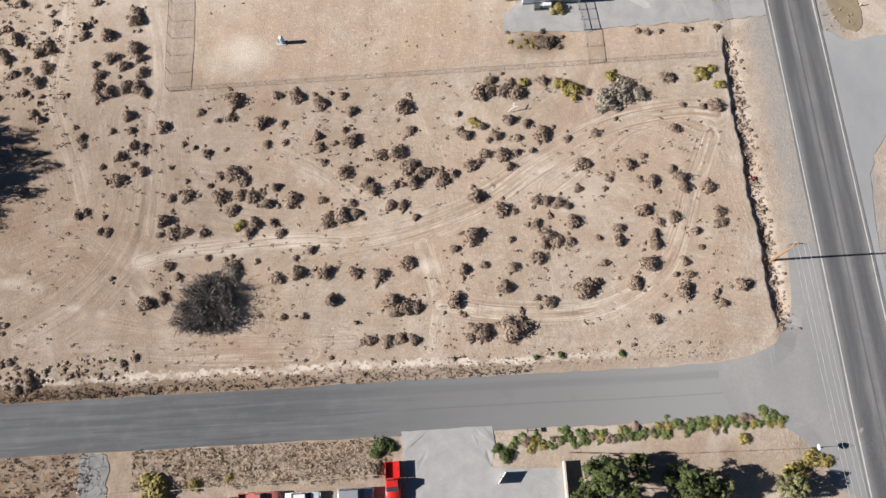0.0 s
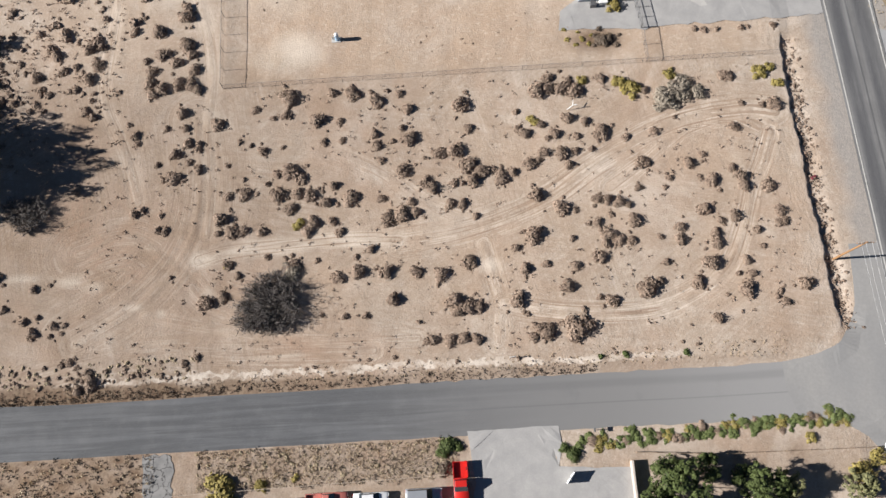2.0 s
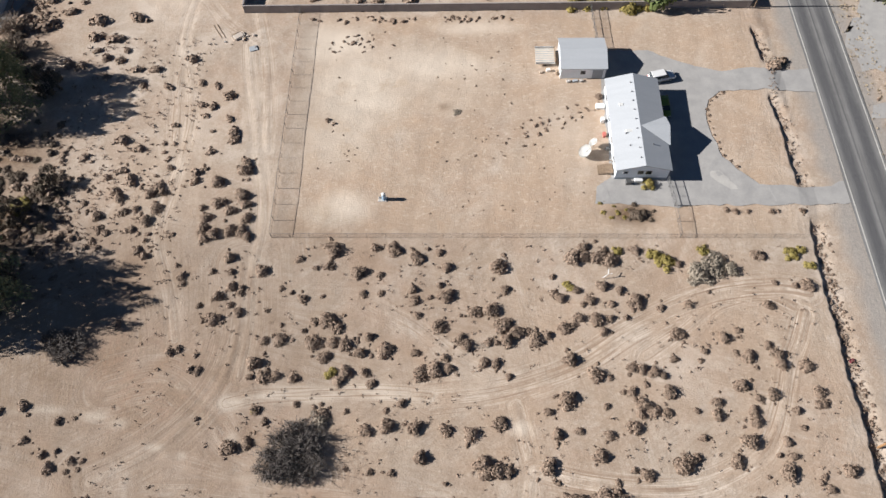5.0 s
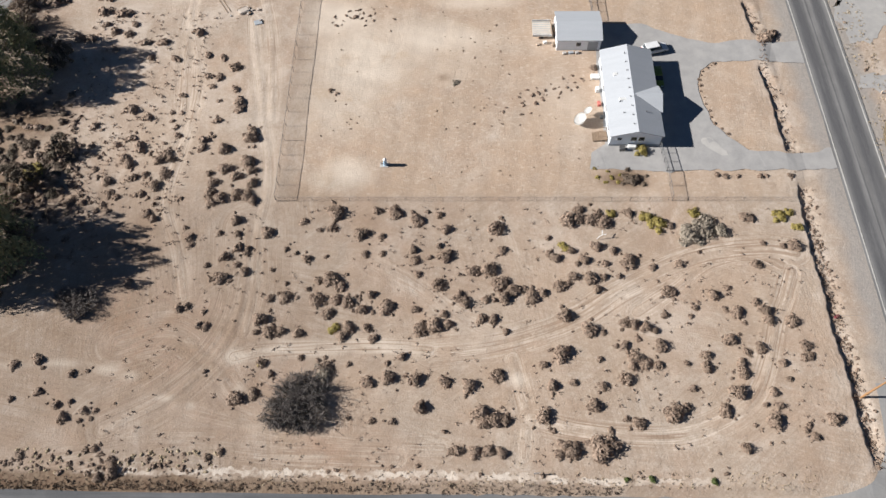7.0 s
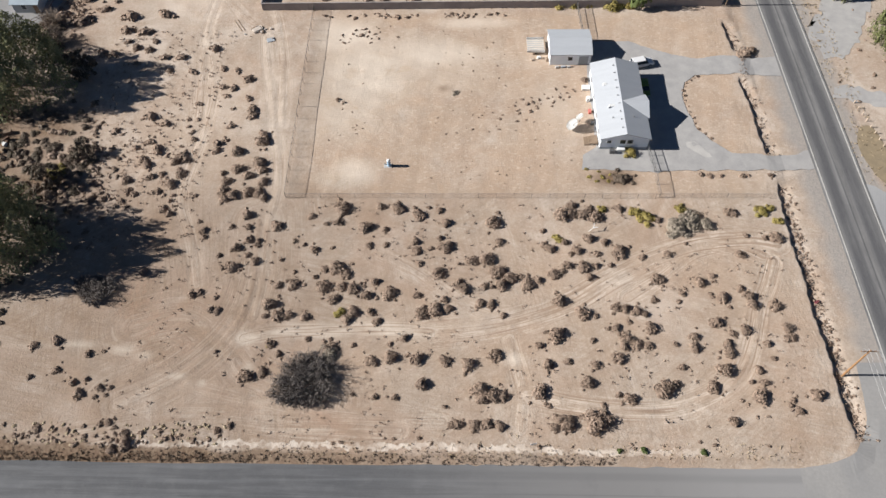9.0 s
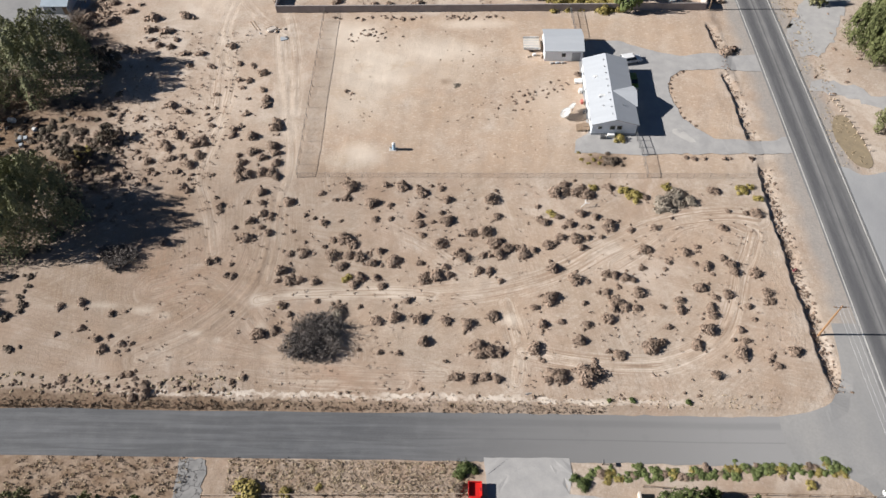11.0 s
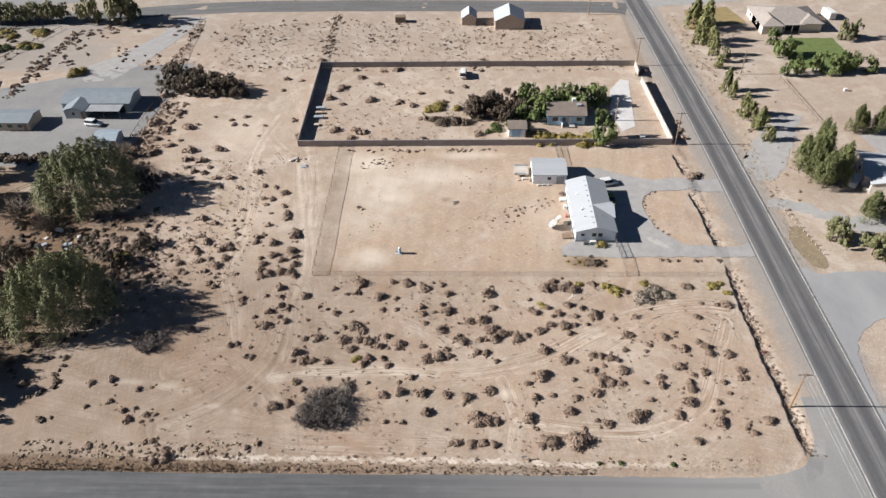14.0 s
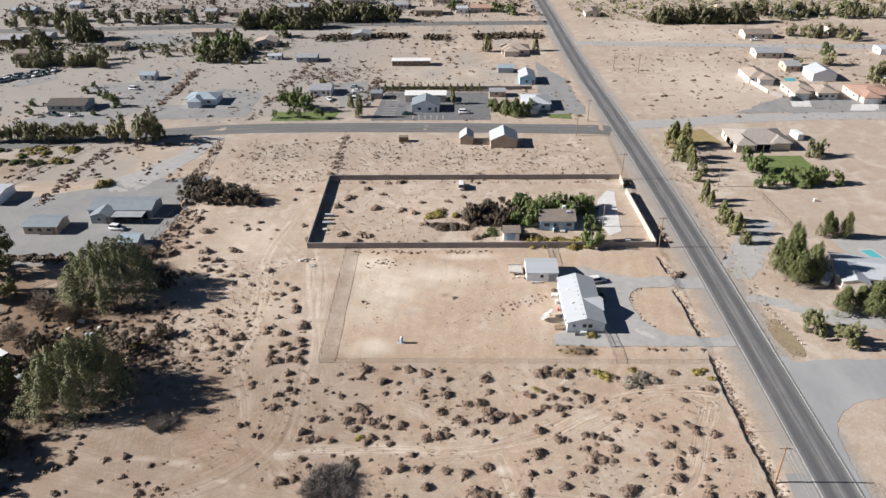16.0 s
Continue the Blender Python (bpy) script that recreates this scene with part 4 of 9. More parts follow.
SAGE_b = [
    (-5.21, 21.08, 0.7), (0.18, 21.68, 1.01), (1.68, 26.15, 0.71), (2.01, 16.5, 0.61), (3.03, 17.49, 0.69), (3.86, 16.9, 0.92), (4.73, 26.62, 0.47), (7.22, 23.31, 0.85),
    (8.45, 17.4, 1.37), (8.64, 26.17, 0.63), (11.63, 21.39, 0.39), (12.26, 27.27, 0.78), (13.03, 20.91, 0.77), (18.38, 22.19, 1.08), (20.23, 23.27, 0.54), (21.49, 25.91, 0.47),
    (25.45, 23.02, 0.77), (27.43, 17.54, 0.61), (27.74, 25.47, 0.93), (31.2, 23.66, 0.39), (31.88, 21.32, 1), (32.61, 25.42, 0.62), (33.1, 23.58, 0.46), (35.29, 27.38, 0.39),
    (35.95, 20.14, 0.38), (36.56, 20.93, 0.38), (37.03, 19.25, 0.53), (40.04, 21.72, 0.77),
]
SAGE_c = [
    (-41.79, 33.94, 0.49), (-41.54, 36.04, 0.98), (-40.58, 39.33, 0.57), (-40.41, 29.22, 0.56), (-39.87, 33.96, 0.89), (-38.23, 42.13, 0.33), (-38.04, 39.45, 0.82), (-38.14, 34.17, 0.65),
    (-35.58, 33.75, 0.56), (-34.84, 41.13, 0.33), (-34.74, 30.11, 0.4), (-33.3, 39.22, 0.9), (-31.23, 37.29, 0.81), (-31.31, 28.2, 0.95), (-30.26, 39.28, 0.74), (-29.82, 41.77, 0.74),
    (-28.97, 33.51, 0.73), (-28.57, 39.04, 0.82), (-28.1, 34.7, 0.81), (-27.56, 29.09, 0.32), (-26.35, 37.79, 0.81), (-25.43, 34.83, 0.57), (-25.04, 40.28, 0.66), (-24.17, 33.26, 0.64),
    (-22.5, 38.31, 0.98), (-22, 29.41, 0.4), (-19.95, 30.28, 0.56), (-18.01, 37.81, 0.57),
]
SAGE_d = [
    (-17.42, 34.64, 0.89), (-15.29, 35.11, 1.05), (-14.98, 41.95, 0.82), (-13.98, 37.04, 0.57), (-13.28, 35.39, 0.65), (-11.8, 39.98, 0.65), (-10.77, 38.94, 0.73), (-8.34, 36.15, 0.73),
    (-7.5, 39.63, 0.49), (-6.58, 36.22, 0.57), (-6.36, 39.51, 0.41), (-6.13, 27.73, 0.79), (-4.79, 40.01, 0.9), (-4.75, 34.34, 0.48), (-3.43, 41.12, 0.82), (-1.6, 41.4, 0.41),
    (-0.64, 39.94, 0.9), (1.13, 40.71, 0.57), (0.61, 29.24, 0.55), (3.37, 31.13, 1.03), (4.11, 36.98, 0.89), (7.39, 34.78, 0.88), (8.63, 30.12, 0.4), (9.39, 41.34, 0.57),
    (9.45, 34.29, 0.32), (11.3, 32.32, 0.32), (12.41, 32.24, 0.56), (12.79, 35.73, 0.56), (12.79, 31.16, 0.32), (13.28, 29.12, 0.55),
]
SAGE_e = [
    (13.8, 30.49, 0.79), (13.99, 35.74, 0.64), (14.45, 33.46, 0.4), (15.32, 29.44, 0.71), (15.9, 35.16, 0.72), (16.95, 29.36, 0.55), (17.11, 34.68, 0.56), (17.59, 32.31, 0.71),
    (19.05, 37.17, 0.48), (19.85, 41.18, 0.73), (20.66, 40.78, 0.57), (21.08, 29.6, 0.39), (22.8, 36.99, 0.32), (23.5, 38.38, 0.48), (23.78, 29.04, 0.71), (23.97, 30.89, 0.71),
    (26.72, 40.56, 0.73), (27.95, 33.27, 0.79), (28.83, 29.57, 0.63), (28.95, 28.2, 0.7), (29.71, 37.6, 0.88), (29.91, 31.53, 0.47), (31.93, 32.13, 0.63), (32.81, 39.37, 0.64),
    (33.84, 38, 0.8), (34.07, 36.43, 0.8), (34.77, 29.81, 0.55), (37.6, 36.25, 0.8), (38.06, 30.51, 0.47), (38.34, 32.46, 0.63),
]
SAGE_f = [
    (38.86, 30.71, 0.55), (-40.66, 44.39, 0.33), (-38.87, 48.07, 0.34), (-37.23, 47.39, 0.33), (-36.69, 53.05, 0.59), (-35.57, 46.3, 0.58), (-33.97, 51.55, 0.42), (-33.28, 42.61, 0.58),
    (-32.45, 46.78, 0.33), (-31.88, 51.74, 0.59), (-31.5, 42.89, 0.99), (-31.4, 54.62, 1.11), (-27.32, 50.72, 1.01), (-26.43, 47.22, 0.5),
]
SAGE_g = [
    (-25.06, 55.17, 0.6), (-24.02, 50.39, 0.5), (-23.66, 47.19, 0.42), (-22.19, 54.96, 0.94), (-18.85, 47.85, 0.58), (-18.65, 53.54, 1.02), (-18.41, 46.03, 0.66), (-18.07, 43.71, 0.5),
    (-16.17, 46.72, 0.42), (-14.98, 54.43, 0.59), (-14.82, 48.72, 0.5), (-13.93, 46.8, 1), (-13.83, 51.73, 0.76), (-9.67, 44.24, 0.83), (-7.15, 44.53, 0.91), (-6.01, 51.79, 1.01),
    (-5.07, 42.37, 1.07), (-4.95, 48.06, 0.58), (-5, 53.99, 0.34), (2.24, 47.44, 0.5), (2.34, 50.18, 0.42), (2.78, 41.9, 0.33), (3.33, 46.7, 0.74), (3.55, 41.87, 0.65),
    (4.99, 42.35, 0.49), (5.61, 53.38, 1.09), (5.81, 47.87, 0.58), (5.86, 43.46, 0.57), (6.62, 45.71, 0.41), (7.25, 53.55, 0.67),
]
SAGE_h = [
    (7.76, 46.3, 0.66), (7.65, 55.48, 0.76), (8.35, 43.21, 0.82), (9.2, 53.42, 1.01), (9.84, 48.61, 0.75), (10.38, 43.48, 0.49), (10.51, 54.73, 0.59), (10.95, 45.73, 0.49),
    (11.17, 52.78, 1.01), (12.28, 47.96, 0.58), (12.81, 43.56, 0.41), (14.55, 46.39, 0.91), (15.5, 54.75, 0.67), (18.22, 45.23, 0.49), (21.64, 52.59, 0.67), (22.4, 45.79, 0.49),
    (25.58, 47.87, 0.33), (29.02, 41.74, 0.49), (33.88, 54.21, 0.59), (34.01, 45.69, 0.66), (34.6, 53.7, 0.59), (35.78, 49.37, 0.41), (38.74, 48.96, 0.5), (40.57, 49.07, 0.74),
]
SAGE_i = [
    (30.77, 62.26, 0.40), (32.12, 61.95, 0.42), (34.1, 62.04, 0.36), (37.85, 61.95, 0.42), (38.89, 62.16, 0.3), (42.65, 62.25, 0.46),
]
SAGE_j = [
    (-34.8, 80.36, 0.5), (-33.66, 79.63, 0.4), (-1.27, 78.82, 0.3), (-0.86, 77.52, 0.29), (0.31, 80.48, 0.3), (1.21, 79.17, 0.39), (1.62, 77.29, 0.39), (2.2, 79.75, 0.39),
    (44.68, 92.75, 1.37), (46.3, 93.92, 1),
]
SAGE_k = [
]
SAGE_l = [
    (-31.6, 98.43, 0.53), (-98.51, 101.8, 0.94), (-95.4, 101.49, 1.34), (-91.23, 109.79, 1.24), (-84.53, 109.22, 0.69), (-64.34, 111.56, 0.41),
]
SAGE_m = [
    (-54.13, 111.35, 0.96), (-44.48, 114.38, 1.38), (-39.77, 110.38, 1.09), (-38.8, 113.74, 1.65), (-36.64, 113.27, 1.1), (-31.3, 109.19, 0.81), (-27.75, 109.14, 0.95), (-21.44, 109.59, 1.22),
    (-6.51, 112.42, 1.36), (43.7, 110.8, 0.93), (46.53, 110.71, 1.2), (46.61, 114.66, 1.08), (-95.5, 113.38, 1.12), (-94.14, 127.23, 1.47), (-94.34, 118, 1.71), (-89.98, 114.18, 1.4),
    (-88.83, 128.2, 0.88), (-88.76, 123.46, 1.44), (-84.08, 115.51, 1.54), (-82.09, 117.24, 0.7), (-78.37, 121.19, 0.57), (-73.38, 119.55, 0.71), (-72.37, 117.25, 0.84), (-69.86, 121.33, 0.85),
    (-69.3, 116.95, 0.7), (-63.86, 116.68, 0.56), (-56.48, 119.27, 0.98), (-44.22, 127.96, 0.87), (-24.57, 127.35, 1.15), (-21.19, 120.19, 1.26),
]
SAGE_n = [
    (46.8, 118.67, 0.96), (-95.58, 133.48, 1.8), (-92.32, 135.72, 1.05), (-62.57, 136.44, 0.75), (-62.77, 143.38, 1.07), (-57.94, 142.16, 0.76), (-48.32, 131.66, 1.47), (-45.69, 137.44, 1.65),
    (-44.33, 138.29, 0.9), (-36.44, 130.51, 1.46), (-35.19, 140.2, 1.06), (-28.57, 129.43, 1.31), (-22.62, 134.48, 0.89), (-16.12, 129.36, 1.16), (-14.62, 135.15, 1.04), (-9.9, 138.67, 0.9),
    (43.48, 140.23, 0.74), (-54.2, 155.34, 1.28), (-42.85, 148.94, 0.94), (-40.56, 143.99, 1.23), (-34.4, 148.31, 0.93), (-30.34, 149.07, 1.4), (-26.93, 152.07, 0.95), (-4.97, 148.48, 0.77),
    (-4.86, 154.05, 1.58), (22.19, 153.71, 1.25), (41.83, 146.34, 1.21), (43.75, 147.84, 1.06),
]
SAGE_p = [
    (-94.8, 104.8, 1.33), (-90.3, 103, 1.74), (-86.3, 106.6, 1.06), (-80.7, 104.2, 1.58), (-73.4, 105, 1.32), (-71.2, 104.3, 0.63), (-80, 100, 1.3), (-76.4, 99.5, 1.45),
    (-78.9, 96.6, 0.72), (-76.9, 94.9, 1.02), (-74.2, 94.1, 0.91), (-73.5, 96.6, 0.72), (-83.5, 93.3, 1.12), (-81.2, 92.9, 1.11), (-89.7, 92.9, 0.91), (-86.8, 90.4, 0.75),
    (-75.8, 90.3, 0.6), (-70.6, 92, 1.01), (-67.1, 92, 1), (-68.8, 88.3, 0.69), (-64.1, 88, 0.89), (-58.2, 88.8, 0.69), (-55.3, 88.3, 0.74), (-61, 94.6, 1.11),
    (-52.7, 85.8, 1.08), (-57.2, 83.8, 0.78), (-55.3, 83.4, 0.78), (-51.9, 80.6, 0.77), (-56.2, 81.4, 0.58), (-54.4, 78, 0.48),
]
SAGE_q = [
    (-50.8, 77.5, 1.04), (-50.4, 76, 0.94), (-54, 73.5, 0.75), (-61.2, 79.3, 0.67), (-69.8, 76, 1.14), (-66.4, 74.2, 0.85), (-60.5, 75.3, 0.42), (-61.9, 73.5, 0.42),
    (-60.4, 70.4, 0.65), (-47.6, 71.4, 1.02), (-47.6, 69.7, 0.92), (-66.5, 68, 1.1), (-68.3, 69.7, 0.83), (-70.6, 68.3, 0.64), (-68.7, 65.8, 0.82), (-67.6, 64.5, 0.82),
    (-75.1, 68, 0.6), (-75.4, 72.4, 0.84), (-79.1, 73.1, 0.66), (-77.5, 66.9, 0.92), (-73.2, 65.9, 0.5), (-61.3, 66.3, 0.91), (-60.5, 65.3, 0.63), (-62.5, 65, 0.72),
    (-61.1, 62.4, 0.81), (-62.4, 60, 0.8), (-64.4, 62.2, 0.58), (-66.3, 61.7, 0.63), (-70.5, 60.7, 0.71), (-69.7, 58.5, 0.53),
]
SAGE_r = [
    (-68.3, 57.8, 0.53), (-64.1, 58.2, 0.53), (-55.6, 69.4, 0.92), (-55.6, 67.7, 0.82), (-51.8, 67.5, 1.09), (-51.1, 63.4, 0.9), (-49, 61.9, 0.8), (-47.3, 64.7, 0.99),
    (-46.6, 63.1, 0.72), (-46, 60.5, 0.8), (-52.6, 60.4, 0.71), (-52.8, 58.3, 0.88), (-52.3, 56.9, 0.87), (-51, 57.4, 0.88), (-48.4, 58.3, 0.88), (-46.5, 58, 0.88),
    (-45.5, 57, 0.7), (-53.5, 62.5, 0.45), (-57.5, 57.5, 0.31), (-47.7, 53.3, 0.86), (-47, 50.8, 0.51), (-49.9, 50.9, 0.51), (-55.7, 51.9, 0.38), (-54.7, 50, 0.51),
    (-54.2, 48.7, 0.38), (-42.3, 51.1, 0.85), (-46.7, 48.2, 0.59), (-45, 48.2, 0.5), (-45.1, 47.2, 0.5), (-48.4, 46.5, 0.67),
]
SAGE_s = [
    (-46.4, 45.2, 0.5), (-51.1, 45, 0.42), (-48.7, 43.1, 0.82), (-44.9, 44, 0.58), (-50.1, 42.7, 0.41), (-70.2, 56.2, 0.53), (-71, 55.1, 0.44), (-68.9, 55.1, 0.39),
    (-62.4, 54.3, 0.65), (-61.2, 53.5, 0.6), (-75.6, 56.6, 0.79), (-73.6, 56.6, 0.62), (-75.6, 54.8, 0.61), (-77.9, 54.2, 0.78), (-77.9, 59, 0.71), (-79.6, 61.3, 0.81),
    (-77.1, 63.6, 0.9), (-79.2, 64.9, 0.68), (-82.2, 67.6, 1.01), (-83.5, 65.9, 0.92), (-85.4, 66.6, 0.92), (-84.7, 63.3, 0.82), (-82.5, 62.6, 0.72), (-80.8, 60.7, 0.72),
    (-84, 60.1, 0.89), (-83.3, 57.5, 0.88), (-81.2, 58.2, 0.62), (-80.5, 67.6, 0.64), (-85.3, 72.1, 0.84), (-87, 72.1, 0.84),
]
SAGE_t = [
    (-76.5, 28.6, 0.51), (-73.2, 29.5, 0.73), (-72.1, 28.3, 0.32), (-67.8, 27.3, 0.5), (-65.5, 27.9, 0.29), (-75.6, 23.6, 0.42), (-71.8, 24.7, 0.57), (-68.8, 22.8, 0.56),
    (-66.9, 23.3, 0.35), (-64.6, 22, 0.56), (-63, 22, 0.35), (-67.6, 20.9, 0.63), (-64.9, 20.6, 0.35), (-63.3, 20.9, 0.28), (-71.9, 15.6, 0.54), (-61.8, 16.7, 0.48),
    (-62.9, 16.4, 0.41), (-58.9, 14.5, 0.61), (-59.3, 15.3, 0.47), (-46, 15.6, 0.4), (-44.3, 16.5, 0.47), (-48.4, 27.9, 0.32), (-54, 37.7, 0.67), (-53, 38.2, 0.52),
    (-49.4, 35, 0.59), (-50.5, 35, 0.52), (-50.2, 37.2, 0.37), (-66.9, 23.3, 0.28), (-62.7, 42, 0.61),
]
SAGE = SAGE_t + SAGE_p + SAGE_q + SAGE_r + SAGE_s + SAGE_a + SAGE_b + SAGE_c + SAGE_d + SAGE_e + SAGE_f + SAGE_g + SAGE_h + SAGE_i + SAGE_j + SAGE_k + SAGE_l + SAGE_m + SAGE_n
YELLOW_a = [
    (11.2, 61.9, 0.34), (12.4, 60.9, 0.3), (13.4, 61.8, 0.36), (12.9, 63.0, 0.24), (14.4, 61.0, 0.3), (10.8, 63.6, 0.28), (14.9, 62.4, 0.26),
    (-40.42, 29.02, 0.4), (-30.22, 34.65, 0.65), (4.63, 48.61, 0.67), (12.56, 54.59, 0.67), (18.3, 54.08, 1.01), (19.93, 52.93, 1.09), (25.71, 54.84, 0.76), (39.41, 54.3, 0.92),
    (40.85, 54.91, 0.59), (41.67, 52.29, 0.75), (-83.12, 62.22, 1.36), (-19.84, 125.14, 1.43), (-17.6, 126.24, 1.72), (-12.27, 125.59, 1.14), (-127.14, 146.8, 2.24),
]
YELLOW = YELLOW_a
PALE_a = [
    (23.92, 49.81, 0.75), (24.61, 50.41, 1.41), (25.78, 52.01, 1), (26.98, 52.39, 1.42), (29.53, 51.84, 1),
]
PALE = PALE_a
BROWN_a = [
    (17.6, 61.6, 0.75), (16.2, 63.3, 0.4), (18.6, 60.4, 0.4), (19.2, 62.2, 0.3), (15.2, 60.6, 0.3),
    (16.51, 61.34, 1), (-18.1, 119.38, 1.26), (-15.86, 118.16, 1.81), (-12.16, 118.61, 1.81), (-9.31, 118.02, 1.39),
]
BROWN = BROWN_a


def leaf_card(verts, faces, c, size, rng, up=0.3, long=1.7, out=None):
    """One small leaf spray of four points; out: the way that its face tends to look."""
    n = Vector((rng.gauss(0, 1), rng.gauss(0, 1), rng.gauss(up, 0.8)))
    n.normalize()
    if out is not None:
        n = n * 0.42 + out.normalized()
    d = n.orthogonal().normalized()
    d.rotate(Matrix.Rotation(rng.uniform(0, 6.28), 3, n.normalized()))
    s = n.cross(d).normalized()
    k = len(verts)
    d, s = d * size * long * 0.5, s * size * 0.5
    verts += [c - d, c + s, c + d, c - s]
    faces.append((k, k + 1, k + 2, k + 3))


def bar(verts, faces, p, q, r0, r1):
    """A thin three-sided twig."""
    k = len(verts)
    d = (q - p)
    a = d.orthogonal().normalized()
    b = d.cross(a).normalized()
    for c, r in ((p, r0), (q, r1)):
        for i in range(3):
            w = i * 2.094
            verts.append(c + (a * math.cos(w) + b * math.sin(w)) * r)
    faces += [(k, k + 1, k + 4, k + 3), (k + 1, k + 2, k + 5, k + 4), (k + 2, k, k + 3, k + 5)]


def shrub_mesh(name, material, seed, leaves=620, size=0.1, tall=0.75, mounds=4, twigs=16):
    """A shrub of radius 1: woody twigs in a fan, and leaf sprays over a few rounded mounds that run together."""
    rng = random.Random(seed)
    verts, faces = [], []
    lumps = [(Vector((rng.uniform(-0.12, 0.12), rng.uniform(-0.12, 0.12), 0.08)), rng.uniform(0.48, 0.62))]
    for i in range(mounds):
        w, d = i * 6.283 / mounds + rng.uniform(-0.8, 0.8), rng.uniform(0.3, 0.66)
        lumps.append((Vector((math.cos(w) * d, math.sin(w) * d, rng.uniform(-0.06, 0.06))), rng.uniform(0.3, 0.48)))
    for i in range(twigs):
        w, e = rng.uniform(0, 6.283), math.acos(rng.uniform(0.0, 1.0))
        r = rng.uniform(0.7, 1.02)
        bar(verts, faces, Vector((0, 0, -0.05)), Vector((math.sin(e) * math.cos(w) * r, math.sin(e) * math.sin(w) * r, max(0.08, math.cos(e) * r * tall))), 0.028, 0.007)
    weight = [r * r for _, r in lumps]
    for i in range(leaves):
        c, r = rng.choices(lumps, weight)[0]
        d = Vector((rng.gauss(0, 1), rng.gauss(0, 1), abs(rng.gauss(0, 1)))).normalized()
        k = r * (rng.uniform(0.75, 1.12) if rng.random() < 0.72 else rng.uniform(0.4, 1.35))
        p = c + Vector((d.x * k, d.y * k, d.z * k * tall * 1.25))
        p.z = max(p.z, 0.03)
        leaf_card(verts, faces, p, size * rng.uniform(0.6, 1.4), rng, out=d + Vector((0, 0, 0.15)))
    return mesh_of(name, verts, faces, material)


SHRUB_MESHES = {
    "sage": [shrub_mesh("desert_shrub", SAGE_LEAF, 10 + i, 560 + 40 * (i % 3), 0.125, 0.62 + 0.05 * i, 3 + i % 4, 16) for i in range(8)],
    "yellow": [shrub_mesh("rabbitbrush", YELLOW_LEAF, 40 + i, 620, 0.11, 0.75, 4) for i in range(2)],
    "pale": [shrub_mesh("saltbush", PALE_LEAF, 50 + i, 800, 0.1, 0.6, 5, 20) for i in range(2)],
    "brown": [shrub_mesh("brown_bush", BROWN_LEAF, 60 + i, 460, 0.115, 0.7, 4) for i in range(2)],
    "dark": [shrub_mesh("dark_brush", DARK_LEAF, 70 + i, 760, 0.1, 0.8, 5, 24) for i in range(2)],
    "hedge": [shrub_mesh("hedge_bush", HEDGE_LEAF, 75 + i, 420, 0.14, 0.75, 3, 10) for i in range(2)],
    "green": [shrub_mesh("green_bush", GREEN_LEAF, 80 + i, 620, 0.11, 0.8, 4, 12) for i in range(2)],
}
PLANT = random.Random(7)


def shrub(kind, x, y, r, name, label, category="shrub", group="", flat=1.0):
    ob = new(name, PLANT.choice(SHRUB_MESHES[kind]))
    w = PLANT.uniform(0, 6.283)
    ob.matrix_world = Matrix.LocRotScale((x, y, stand(x, y) - 0.03), Euler((0, 0, w)), (r * PLANT.uniform(1.48, 1.9), r * PLANT.uniform(1.32, 1.7), r * flat * PLANT.uniform(1.28, 1.68)))
    return tagged(ob, label, category, group)


SAGE.sort(key=lambda p: p[1] + abs(p[0] + 12) * 0.25)
for x, y, r in SAGE[:300]:
    size = "small" if r < 0.5 else "low" if r < 0.85 else "large"
    shrub("sage", x, y, r, "desert_shrub", f"{size} grey-brown desert shrub growing in bare soil", group="desert shrubs on open ground")
for x, y, r in YELLOW:
    shrub("yellow", x, y, r, "rabbitbrush", "yellow-green rabbitbrush growing in bare soil", group="yellow rabbitbrush")
for x, y, r in PALE:
    shrub("pale", x, y, r, "saltbush", "large pale grey saltbush growing near the fence", group="pale saltbushes")
for x, y, r in BROWN:
    shrub("brown", x, y, r, "brown_bush", "brown dried bush on dark litter", group="brown bushes")


MID_SHRUBS = [shrub_mesh("far_shrub", SAGE_LEAF, 85 + i, 120, 0.24, 0.68, 2 + i % 3, 4) for i in range(4)]


def scrub_rest(rows):
    """The far shrubs past the nearest 300, joined."""
    rng = random.Random(9)
    verts, faces = [], []
    for x, y, r in rows:
        me = rng.choice(MID_SHRUBS)
        m = Matrix.LocRotScale((x, y, stand(x, y) - 0.03), Euler((0, 0, rng.uniform(0, 6.28))), (r * 1.5, r * 1.4, r * 1.2))
        k = len(verts)
        verts += [m @ v.co for v in me.vertices]
        faces += [tuple(i + k for i in p.vertices) for p in me.polygons]
    tagged(new("far_scrub", mesh_of("far_scrub", verts, faces, SAGE_LEAF)), "grey-brown desert scrub beyond the fenced yard", "scrub", kind="stuff")


scrub_rest(SAGE[300:])


